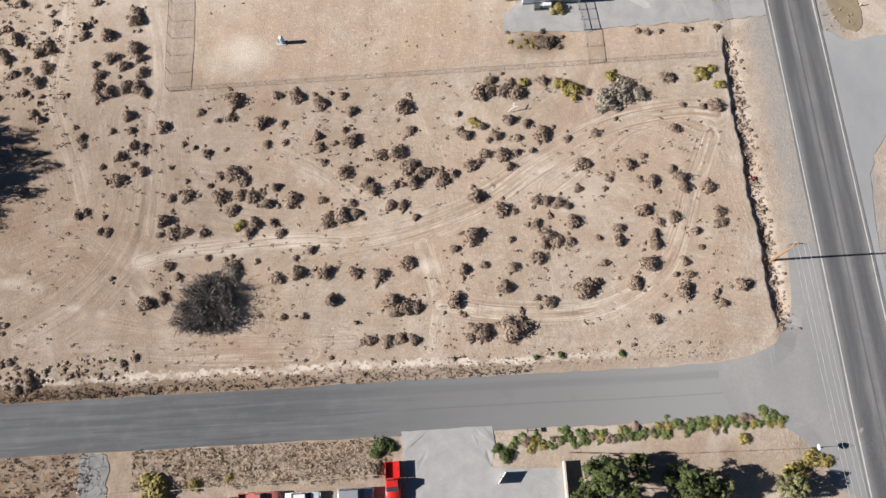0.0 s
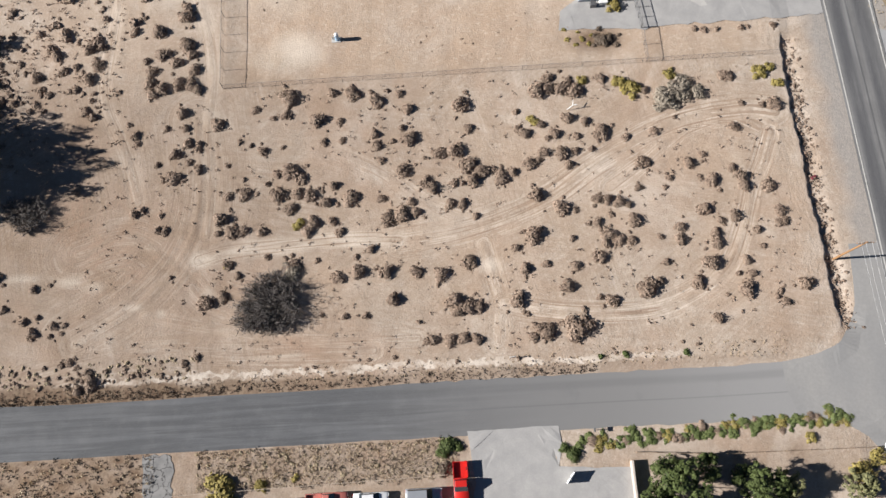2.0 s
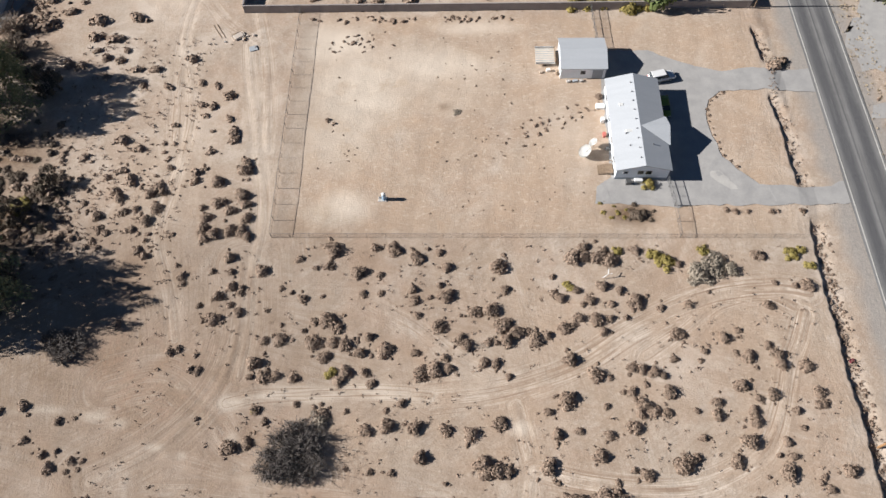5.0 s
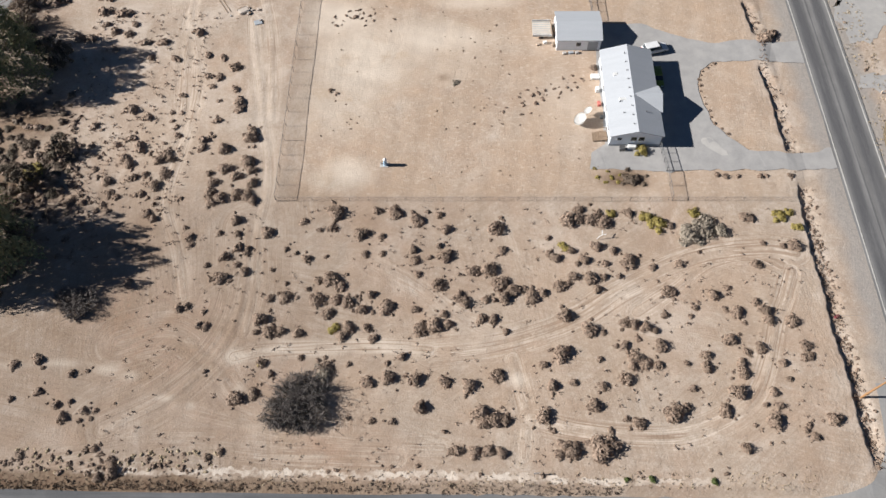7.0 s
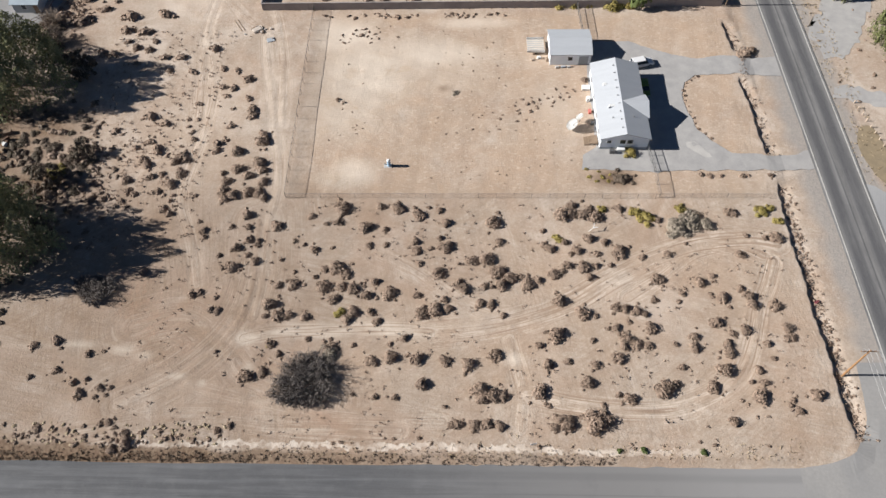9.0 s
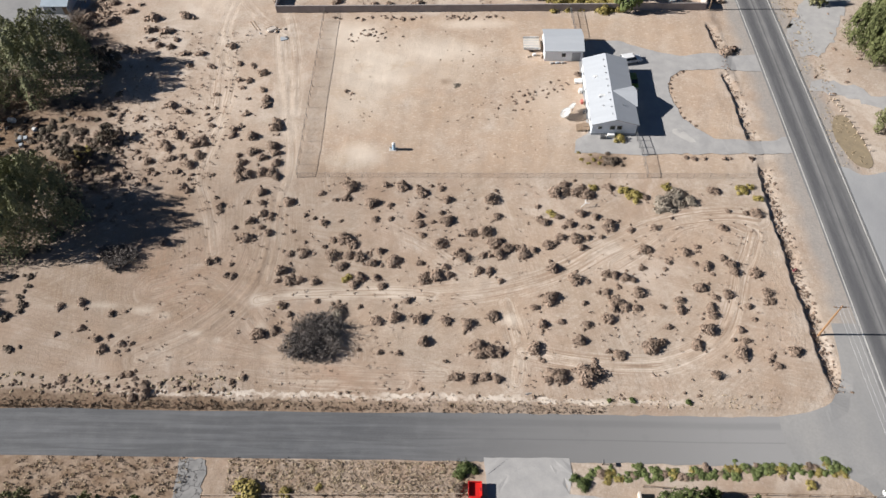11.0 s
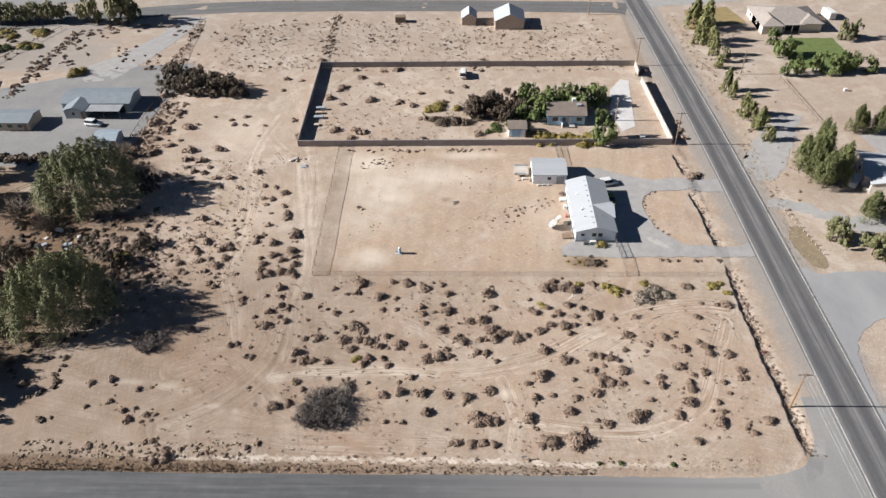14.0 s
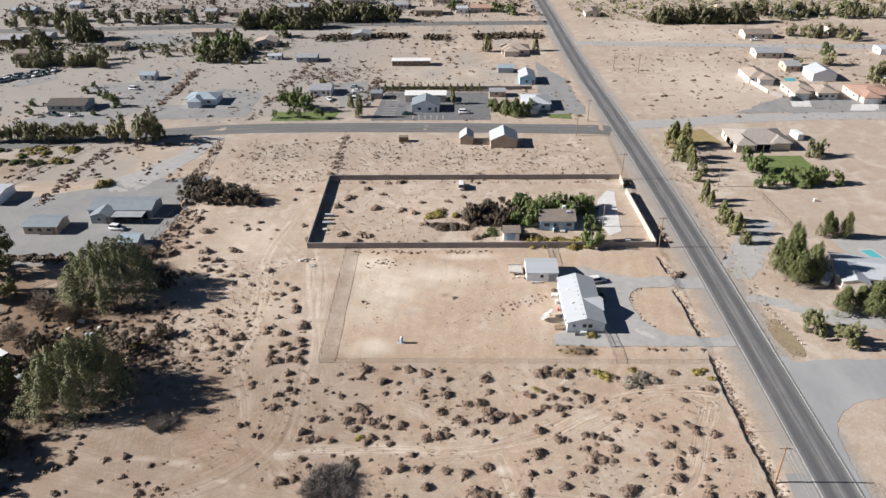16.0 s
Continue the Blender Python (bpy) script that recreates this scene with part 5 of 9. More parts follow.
def young_shrubs(rows):
    """Seedlings that crowd round the grown shrubs, joined."""
    rng = random.Random(19)
    verts, faces = [], []
    for x, y, r in rows:
        for _ in range(rng.choice((0, 1, 1, 2, 3)) if r > 0.45 else rng.choice((0, 0, 1))):
            w, d, s = rng.uniform(0, 6.28), r * rng.uniform(1.3, 2.6) + 0.2, rng.uniform(0.22, 0.5) * max(r, 0.6)
            px, py = x + math.cos(w) * d, y + math.sin(w) * d * 0.8
            me = rng.choice(MID_SHRUBS)
            m = Matrix.LocRotScale((px, py, stand(px, py) - 0.02), Euler((0, 0, w)), (s * 1.3, s * 1.2, s))
            k = len(verts)
            verts += [m @ v.co for v in me.vertices]
            faces += [tuple(i + k for i in p.vertices) for p in me.polygons]
    tagged(new("young_scrub", mesh_of("young_scrub", verts, faces, SAGE_LEAF)), "small grey-brown seedlings round the desert shrubs", "scrub", kind="stuff")


young_shrubs(SAGE[:330])


def weeds(name, count, spot, material, size, label, seed, leaf=0.55):
    """Many small tufts as one object; spot(rng) gives a place or None."""
    rng = random.Random(seed)
    verts, faces = [], []
    n = 0
    while n < count:
        p = spot(rng)
        n += 1
        if p is None:
            continue
        z = stand(*p)
        s = size * rng.uniform(0.5, 1.5)
        for _ in range(7):
            leaf_card(verts, faces, Vector((p[0] + rng.gauss(0, s * 0.5), p[1] + rng.gauss(0, s * 0.5), z + rng.uniform(0.02, s * 0.8))), s * leaf, rng)
    tagged(new(name, mesh_of(name, verts, faces, material)), label, "weeds", kind="stuff")


def in_lot(rng):
    x, y = rng.uniform(-62, 41), rng.uniform(15, 56)
    return (x, y) if noise.noise((x * 0.11, y * 0.11, 3)) > -0.12 else None


weeds("lot_weeds", 1300, in_lot, SAGE_LEAF, 0.2, "sparse small dry tufts over the bare lot", 3)
weeds("verge_weeds", 420, lambda r: (r.uniform(-38, 36), 12.2 + abs(r.gauss(0, 1.3))), DRY_LEAF, 0.13, "dry weeds along the street's bank", 4)
weeds("south_weeds", 2600, lambda r: (r.uniform(-44, -9.5), r.uniform(-1.2, 3.8)), DRY_LEAF, 0.17, "dense dry straw-coloured weeds beside the street", 5, 0.38)
weeds("verge_litter", 1500, lambda r: (r.choice((r.uniform(-85, -40), r.uniform(-85, -40), r.uniform(-40, 10))), 11.3 + abs(r.gauss(0, 0.8))), BROWN_LEAF, 0.15, "reddish-brown dead weeds along the street", 15)
# dead weeds, also darkening the strip where tree shadows would fall
weeds("south_litter", 520, lambda r: (r.choice((r.uniform(-75, -49.5), r.uniform(-44, -9.5))), r.uniform(-1.4, 4.0)), BROWN_LEAF, 0.2, "reddish-brown dead weeds south of the street", 16)
weeds("south_west_weeds", 170, lambda r: (r.uniform(-75, -49.5), r.uniform(-1.5, 3.6)), DRY_LEAF, 0.24, "dry brown weeds beside the street", 6)
weeds("ditch_weeds", 420, lambda r: (lambda y: (float(ditch_x(y)) + abs(r.gauss(0.6, 0.7)), y))(r.choice((r.uniform(15, 60), r.uniform(15, 60), r.uniform(67, 102)))), SAGE_LEAF, 0.22, "dry brush along the washed-out ditch", 8)
weeds("west_weeds", 800, lambda r: (r.uniform(-82, -57), r.uniform(45, 100)), SAGE_LEAF, 0.24, "low dry scrub under the trees' edge", 9)
weeds("compound_weeds", 500, lambda r: (r.uniform(-50, 0), r.uniform(106, 144)), SAGE_LEAF, 0.24, "sparse dry scrub inside the walled lot", 10)
weeds("north_weeds", 1500, lambda r: (r.uniform(-90, 38), r.uniform(148, 184)), SAGE_LEAF, 0.3, "sparse dry scrub on the empty lot", 11)
weeds("far_weeds", 1500, lambda r: (r.uniform(-250, 40), r.uniform(204, 420)), SAGE_LEAF, 0.45, "scattered dry scrub between far houses", 12)
weeds("east_weeds", 1500, lambda r: (r.uniform(60, 260), r.uniform(206, 420)), SAGE_LEAF, 0.42, "scattered dry scrub on the eastern lots", 13)
weeds("east_verge_weeds", 800, lambda r: (r.uniform(58, 64), r.uniform(60, 190)), DRY_LEAF, 0.2, "dry weeds on the verge", 14)


FAR_SHRUBS = [shrub_mesh("far_shrub", SAGE_LEAF, 90 + i, 56, 0.38, 0.7, 2, 2) for i in range(3)]


def far_scrub(name, count, spot, size, label, seed, material=None, meshes=None):
    """Joined shrubs with few, larger sprays, for ground that stays far off."""
    rng = random.Random(seed)
    verts, faces = [], []
    for _ in range(count):
        p = spot(rng)
        if p is None:
            continue
        me = rng.choice(meshes or FAR_SHRUBS)
        r = size * rng.uniform(0.5, 1.5)
        m = Matrix.LocRotScale((p[0], p[1], stand(*p) - 0.03), Euler((0, 0, rng.uniform(0, 6.28))), (r * 1.2, r, r * 0.9))
        k = len(verts)
        verts += [m @ v.co for v in me.vertices]
        faces += [tuple(i + k for i in q.vertices) for q in me.polygons]
    tagged(new(name, mesh_of(name, verts, faces, material or SAGE_LEAF)), label, "scrub", kind="stuff")


def clustered(x0, x1, y0, y1, k=0.05, gate=0.0, seed=0):
    def spot(rng):
        x, y = rng.uniform(x0, x1), rng.uniform(y0, y1)
        return (x, y) if noise.noise((x * k, y * k, seed)) > gate else None
    return spot


far_scrub("far_lot_scrub", 1500, clustered(-300, 38, 206, 430, 0.03, 0.0, 1), 0.9, "grey-brown scrub scattered over far lots", 71)
far_scrub("east_lot_scrub", 900, clustered(58, 260, 206, 430, 0.03, -0.05, 2), 0.8, "grey-brown scrub scattered over eastern lots", 72)
far_scrub("north_lot_scrub", 420, clustered(-94, 38, 148, 187, 0.06, -0.1, 3), 0.45, "low scrub on the empty lot", 73)
far_scrub("northwest_scrub", 260, clustered(-165, -97, 150, 186, 0.06, -0.05, 4), 0.7, "grey scrub on the neighbouring lot", 74)
far_scrub("yard_edge_scrub", 130, lambda r: (r.gauss(-92, 2.6), r.uniform(98, 130)), 0.55, "dense grey scrub along the yard fence", 75, None, MID_SHRUBS)
far_scrub("verge_scrub", 110, lambda r: (r.uniform(60, 78), r.uniform(80, 190)), 0.4, "low scrub on the eastern verge", 76)
far_scrub("west_scrub", 90, clustered(-88, -60, 46, 76, 0.08, -0.2, 5), 0.4, "low grey scrub west of the fenced yard", 77, None, MID_SHRUBS)
far_scrub("bank_straw", 120, lambda r: (r.uniform(-84, -44), r.uniform(13.4, 16.8)), 0.27, "straw-coloured weeds on the street bank", 82, DRY_LEAF, MID_SHRUBS)
far_scrub("bank_sage", 24, lambda r: (r.uniform(-84, -46), r.uniform(13.2, 16.5)), 0.42, "grey-brown brush on the street bank", 83, None, MID_SHRUBS)
far_scrub("yard_tufts", 46, lambda r: (lambda u: (-8 + 20 * u + r.gauss(0, 1.4), 72.5 + 12 * u + r.gauss(0, 1.6)))(r.random()), 0.26, "dark dry tufts scattered in the bare yard", 86)
far_scrub("yard_corner_tufts", 30, lambda r: (r.gauss(-32, 3.2), r.gauss(98.5, 1.8)), 0.3, "dark dry tufts in the yard's corner", 87)
far_scrub("wall_foot_scrub", 44, lambda r: (r.uniform(-40, -2), r.uniform(103.6, 105.3)), 0.4, "low dry scrub at the foot of the wall", 88)
# brown brush added to stand in for a long shadow band on the gravel
far_scrub("brush_row", 70, lambda r: (r.uniform(-138, -116), r.gauss(100.4, 0.6)), 1.3, "dark brown brush row standing in for a shadow band along the gravel yard", 89, BROWN_LEAF, MID_SHRUBS)
far_scrub("yard_dots", 260, clustered(-38, 12, 60, 104, 0.07, 0.02, 6), 0.17, "tiny dry tufts in the bare yard", 78)
far_scrub("bank_scrub", 95, lambda r: (r.uniform(-80, -46) if r.random() < 0.8 else r.uniform(-46, 34), 13.6 + abs(r.gauss(0, 1.1))), 0.32, "brown scrub along the street's bank", 79, None, MID_SHRUBS)
far_scrub("south_scrub", 110, lambda r: (r.uniform(-44, -10), r.uniform(-0.6, 3.6)), 0.26, "dry straw-coloured brush beside the street", 80, DRY_LEAF, MID_SHRUBS)
far_scrub("ditch_brush", 110, lambda r: (lambda y: (float(ditch_x(y)) + abs(r.gauss(0.9, 0.7)), y))(r.uniform(15, 60)), 0.3, "brown brush in the ditch", 81, None, MID_SHRUBS)


# ---- trees ----
def crown_mesh(name, material, seed, shape="round", blobs=40, leaves=90, size=0.07):
    """A crown of radius 1 and height 1 from its underside: uneven clumps of leaf sprays with gaps between."""
    rng = random.Random(seed)
    verts, faces = [], []
    lobes, spread = [], (1.0 if blobs > 60 else 1.5)
    for k in range(10):
        w, h = k * 2.4 + rng.uniform(-0.4, 0.4), 0.1 + 0.7 * ((k * 0.37) % 1.0)
        rad = math.sqrt(max(0.0, 1 - h ** 2)) * rng.uniform(0.45, 0.68)
        lobes.append((Vector((math.cos(w) * rad, math.sin(w) * rad, h)), rng.uniform(0.24, 0.38)))
    lobes += [(Vector((0, 0, 0.45)), 0.56), (Vector((0, 0, 0.25)), 0.62)]
    for i in range(blobs):
        w = rng.uniform(0, 6.283)
        if shape == "billow":
            lobe, lr = lobes[i % len(lobes)]
            d = Vector((rng.gauss(0, 1), rng.gauss(0, 1), rng.gauss(0.25, 0.9))).normalized()
            c = lobe + Vector((d.x, d.y, d.z * 0.8)) * lr * rng.uniform(0.7, 1.05)
            c.z = max(c.z, 0.03)
            br = rng.uniform(0.07, 0.14) * spread
        elif shape == "pine":
            h = rng.random() ** 0.9
            rad = (1 - h) ** 0.55 * rng.uniform(0.35, 1.0) * (0.85 + 0.25 * math.sin(2 * w + seed)) + 0.03
            c = Vector((math.cos(w) * rad, math.sin(w) * rad, h * 0.93 + 0.04))
            br = rng.uniform(0.12, 0.22) * (1.2 - 0.5 * h)
        elif shape == "cone":
            h = rng.random() ** 1.4
            rad = (1 - h) * rng.uniform(0.45, 0.95) + 0.04
            c = Vector((math.cos(w) * rad, math.sin(w) * rad, h * 0.95 + 0.03))
            br = 0.2 * (1.1 - h)
        elif shape == "tall":
            h = rng.random()
            rad = (0.3 + 0.6 * math.sin(min(1, h * 1.15) * 2.7)) * rng.uniform(0.25, 0.95) * (0.8 + 0.3 * math.sin(2 * w + seed + 4 * h))
            c = Vector((math.cos(w) * rad, math.sin(w) * rad, h * 0.95 + 0.03))
            br = rng.uniform(0.13, 0.26)
        elif shape == "full":
            h = rng.uniform(0.0, 1.0)
            rad = math.sqrt(max(0.05, 1 - h ** 2.2)) * (0.5 + 0.5 * rng.random() ** 0.6) * (0.85 + 0.22 * math.sin(3 * w + seed) * math.sin(7 * h))
            c = Vector((math.cos(w) * rad, math.sin(w) * rad, 0.03 + h * 0.88))
            br = rng.uniform(0.14, 0.27)
        else:
            h = rng.uniform(-0.25, 1.0)
            rad = math.sqrt(max(0.03, 1 - max(h, 0) ** 2)) * (0.55 + 0.4 * rng.random()) * (1 if h > 0 else 0.85)
            c = Vector((math.cos(w) * rad, math.sin(w) * rad, 0.4 + h * 0.5)) * 0.86
            br = rng.uniform(0.14, 0.27)
        for k in range(leaves):
            d = Vector((rng.gauss(0, 1), rng.gauss(0, 1), rng.gauss(0.25, 0.9)))
            d = d.normalized() * br * (rng.uniform(0.6, 1.15) if shape in ("full", "billow") else rng.uniform(0.35, 1.3))
            leaf_card(verts, faces, c + d, size * rng.uniform(0.6, 1.5), rng, 0.1, 1.5, out=d / br + c * 0.5)
    return mesh_of(name, verts, faces, material)


def plume_crown(name, material, seed, plumes=56, leaves=640, size=0.0165):
    """A broad crown of radius 1 and height 1 that reaches the ground: upright feathery plumes of hanging sprays, with deep gaps."""
    rng = random.Random(seed)
    verts, faces = [], []
    for i in range(plumes):
        u = (i + 0.5) / plumes
        w, rad = i * 2.39996 + rng.uniform(-0.3, 0.3), math.sqrt(u) * 0.86 * rng.uniform(0.88, 1.08) * (1 + 0.12 * math.sin(3 * i * 2.39996 + seed))
        top = (1.0 - 0.6 * rad ** 2.2) * rng.uniform(0.72, 1.06)
        rx, deep = rng.uniform(0.09, 0.17), (rng.uniform(0.45, 0.7) if rad < 0.55 else rng.uniform(0.8, 0.98)) * top
        for _ in range(leaves):
            a, v = rng.uniform(0, 6.283), rng.random() ** 1.25
            girth = rx * math.sqrt(max(0.02, 1 - (1 - 2 * min(v * 1.1, 0.5)) ** 2)) * (1 + 0.25 * v) * (0.72 + 0.3 * math.sin(a * 3 + i) * math.sin(v * 19 + i)) * rng.uniform(0.7, 1.22)
            lean = 1 + 0.16 * v * v
            p = Vector((math.cos(w) * rad * lean + math.cos(a) * girth, math.sin(w) * rad * lean + math.sin(a) * girth, max(0.01, top - deep * v + rng.gauss(0, 0.012))))
            out = Vector((math.cos(a), math.sin(a), 0.55 - 0.5 * v + (1.2 if v < 0.08 else 0))) + Vector((rng.gauss(0, 0.4), rng.gauss(0, 0.4), rng.gauss(0, 0.3)))
            out += Vector((math.cos(w) * rad, math.sin(w) * rad, 0.5)) * 0.8
            hang = Vector((out.x * 0.3 + rng.gauss(0, 0.8), out.y * 0.3 + rng.gauss(0, 0.8), -0.8)).normalized()
            side = out.cross(hang).normalized()
            k, ln, wd = len(verts), size * rng.uniform(0.6, 1.3), size * rng.uniform(0.4, 0.75)
            verts += [p - hang * ln, p + side * wd, p + hang * ln, p - side * wd]
            faces.append((k, k + 1, k + 2, k + 3))
    return mesh_of(name, verts, faces, material)


def trunk_mesh(seed, limbs=7, low=0.35):
    """A tapered, slightly crooked trunk of height 1 with limbs."""
    rng = random.Random(seed)
    verts, faces = [], []
    p = Vector((0, 0, -0.03))
    r = 0.032
    for i in range(4):
        q = Vector((rng.gauss(0, 0.02) + p.x, rng.gauss(0, 0.02) + p.y, (i + 1) * 0.2))
        bar(verts, faces, p, q, r, r * 0.78)
        p, r = q, r * 0.78
        for _ in range(limbs // 3 + 1):
            w = rng.uniform(0, 6.28)
            ln = rng.uniform(0.14, 0.32)
            if q.z > low - 0.05:
                bar(verts, faces, q, q + Vector((math.cos(w) * ln, math.sin(w) * ln, ln * 0.7)), r * 0.6, r * 0.15)
    return mesh_of("trunk", verts, faces, BARK)


CROWNS = {
    "willow": [plume_crown("crown", WILLOW_LEAF, 100 + i) for i in range(2)],
    "green": [crown_mesh("crown", GREEN_LEAF, 110 + i, "billow", 120, 60, 0.044) for i in range(2)],
    "olive": [crown_mesh("crown", OLIVE_LEAF, 120 + i, "billow", 90, 54, 0.05) for i in range(3)],
    "pine": [crown_mesh("crown", PINE_LEAF, 130 + i, "pine", 110, 54, 0.044) for i in range(2)],
    "fir": [crown_mesh("crown", FAR_PINE_PALED, 140 + i, "cone", 40, 40, 0.085) for i in range(2)],
    "poplar": [crown_mesh("crown", FAR_OLIVE_PALED, 150 + i, "full", 60, 50, 0.07) for i in range(2)],
    "dark": [crown_mesh("crown", DARK_LEAF, 160 + i, "billow", 84, 46, 0.05) for i in range(2)],
    "brown": [crown_mesh("crown", BROWN_LEAF, 170 + i, "billow", 80, 44, 0.052) for i in range(2)],
}
# far crowns, their leaf colour lightened for distance
for kind, mat, shape in (("olive_far", FAR_OLIVE_PALED, "billow"), ("pine_far", FAR_PINE_PALED, "pine"), ("green_far", FAR_GREEN_PALED, "billow"), ("grove_far", GROVE_LEAF, "billow")):
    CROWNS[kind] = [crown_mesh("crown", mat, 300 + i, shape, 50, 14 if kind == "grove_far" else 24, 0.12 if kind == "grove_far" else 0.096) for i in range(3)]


def bare_crown(seed):
    """Leafless twigs that fan out in a loose dome."""
    rng = random.Random(seed)
    verts, faces = [], []
    for i in range(150):
        w, e = rng.uniform(0, 6.283), math.acos(rng.uniform(0.05, 1.0))
        tip = Vector((math.sin(e) * math.cos(w), math.sin(e) * math.sin(w), math.cos(e))) * rng.uniform(0.6, 1.0)
        root = tip * rng.uniform(0.1, 0.45)
        bar(verts, faces, root, tip, 0.016, 0.005)
        for _ in range(3):
            c = root.lerp(tip, rng.uniform(0.4, 0.9))
            bar(verts, faces, c, c + Vector((rng.gauss(0, 0.13), rng.gauss(0, 0.13), rng.uniform(0, 0.2))), 0.009, 0.004)
    return mesh_of("crown", verts, faces, BARE_TWIG)


BARE_TWIG = leafy("bare_twigs", (0.17, 0.135, 0.11), (0.27, 0.22, 0.18))
CROWNS["bare"] = [bare_crown(400 + i) for i in range(2)]
TRUNKS = [trunk_mesh(200 + i) for i in range(3)]
LABELS = {
    "willow": "large grey-green tree with dense crown", "green": "leafy green tree", "olive": "dusty olive-green tree",
    "pine": "dark green pine tree", "fir": "young conical evergreen", "poplar": "narrow olive-green tree in a row",
    "dark": "dark thicket tree", "brown": "reddish-brown withered tree", "grove": "dark olive tree", "bare": "leafless grey-brown tree",
}


def tree(kind, x, y, h, r, where="standing in dry soil", group="", low=None):
    if low is None:
        low = 0.01 if kind in ("willow", "dark") or kind.endswith("_far") else 0.08
    t = thing("tree", Matrix.Translation((x, y, stand(x, y))), f"{LABELS[kind.split('_')[0]]} {where}", "tree", group)
    w = PLANT.uniform(0, 6.28)
    data_part("trunk", PLANT.choice(TRUNKS), t, m=Matrix.LocRotScale((0, 0, 0), Euler((0, 0, w)), (h * 0.9, h * 0.9, h * 0.9)))
    data_part("crown", PLANT.choice(CROWNS[kind]), t, m=Matrix.LocRotScale((0, 0, h * low), Euler((0, 0, w)), (r, r * PLANT.uniform(0.85, 1.1), h * (1 - low) * 1.05)))
    return t


for x, y, h, r in [(72.9, 93.02, 10.5, 3.6), (75.68, 96.5, 11, 3.6), (73.73, 88.41, 9.5, 3.4), (78.13, 90.68, 10, 3.4), (76.63, 100.48, 10.5, 3.2), (72.04, 97.8, 8, 3.0), (91.34, 113.15, 7.5, 2.3), (96.77, 112.95, 7.2, 2.6), (93.95, 114.48, 5, 1.9)]:
    tree("pine", x, y, h, r, "beside the white roofed house", "pine trees beside the white roofed house")
for x, y, h, r in [(-98.2, 84.4, 14.0, 12.2), (-88.6, 46.2, 14.2, 10.2)]:
    tree("willow", x, y, h, r, "by the neighbouring yard", "great trees by the neighbouring yard")
for x, y, h, r in [(-104.55, 25.37, 10, 5.5), (-106.17, 48.49, 8, 4), (-107.34, 34.23, 9, 5), (-113.46, 42.93, 10, 6), (-104.38, 29.39, 8, 4.5), (-133.38, 94.42, 13, 6.5), (-136.03, 82.56, 12, 6), (-122.56, 81.46, 6, 3.5)]:
    tree("olive", x, y, h, r, "by the neighbouring yard", "olive trees by the neighbouring yard")
for x, y, h, r in [(-85.26, 87.43, 5, 3.5), (-103.18, 58.92, 6, 3.5), (-83.67, 60.22, 4, 3.2), (-79.84, 66.68, 3, 2.4), (-97.09, 30.88, 5, 3.6), (-81.37, 48.58, 4, 3)]:
    tree("dark", x, y, h, r, "under the great trees", "dark undergrowth under the great trees")
for x, y, h, r in [
    (-137.4, 184.8, 9.0, 4.6), (-127.2, 185.4, 11.0, 6.0), (-124.6, 187.6, 8.5, 4.4),
]:
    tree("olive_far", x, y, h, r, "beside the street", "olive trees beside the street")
for x, y, h, r in [
    (-220.49, 285.81, 6.6, 3.9), (-214.8, 287.82, 6.6, 3.7), (-209.87, 288.76, 5.9, 3.4), (-198.3, 283.73, 5.8, 3.9), (-192.02, 287.6, 7.5, 3.9), (-189.89, 295.58, 6, 3.4),
    (-222.53, 335.18, 13.1, 4.4), (-217.51, 337.55, 13.2, 4.4), (-237.55, 347.97, 9.6, 3.6), (-254.02, 365.59, 7.7, 2.7), (-265.36, 368.64, 7.8, 3.4), (-270.97, 361.73, 6.1, 3.4),
    (-236.43, 323.38, 8.6, 4.3),
]:
    tree("olive_far", x, y, h, r, "in a far garden", "olive trees in a far garden")
for x, y, h, r in [
    (-143.09, 311.15, 7, 4.4), (-132, 302.66, 11, 5.2), (-127.38, 313.36, 9, 4.7), (-139.14, 292.45, 5.4, 3.9), (-121.13, 305.8, 6.1, 4), (-108.74, 338.9, 6.5, 4.9),
    (-78.61, 221.73, 8.1, 4.1), (-73.49, 218.64, 7.4, 4.1), (-83.86, 224.95, 6.1, 2.8), (-15.11, 408.41, 4.7, 4.2), (12.86, 399.27, 5.3, 4.8), (21.06, 391.32, 5.9, 4.7),
]:
    tree("green_far", x, y, h, r, "beside the far house", "green trees beside the far house")
for x, y, h, r in [(-185.4, 214.0, 2.6, 1.6), (-190.5, 225.0, 2.8, 1.7), (-167.7, 212.6, 2.2, 1.3), (-159.6, 213.5, 2.6, 1.5), (-162.6, 233.5, 3.4, 2.0), (-155.2, 224.0, 5.4, 3.0), (-174.8, 249.0, 2.8, 1.7), (-175.1, 241.1, 3.2, 1.8), (-167.5, 238.0, 2.8, 1.6)]:
    tree("green_far", x, y, h, r, "in the dry garden of the long house", "small trees round the long house")
for x, y, h, r in [
    (-50.85, 210.63, 8.6, 1.8), (-13.56, 226.74, 6.1, 1.4), (-55.85, 222.86, 5.2, 1.6),
]:
    tree("poplar", x, y, h, r, "beside the car park", "poplar trees beside the car park")
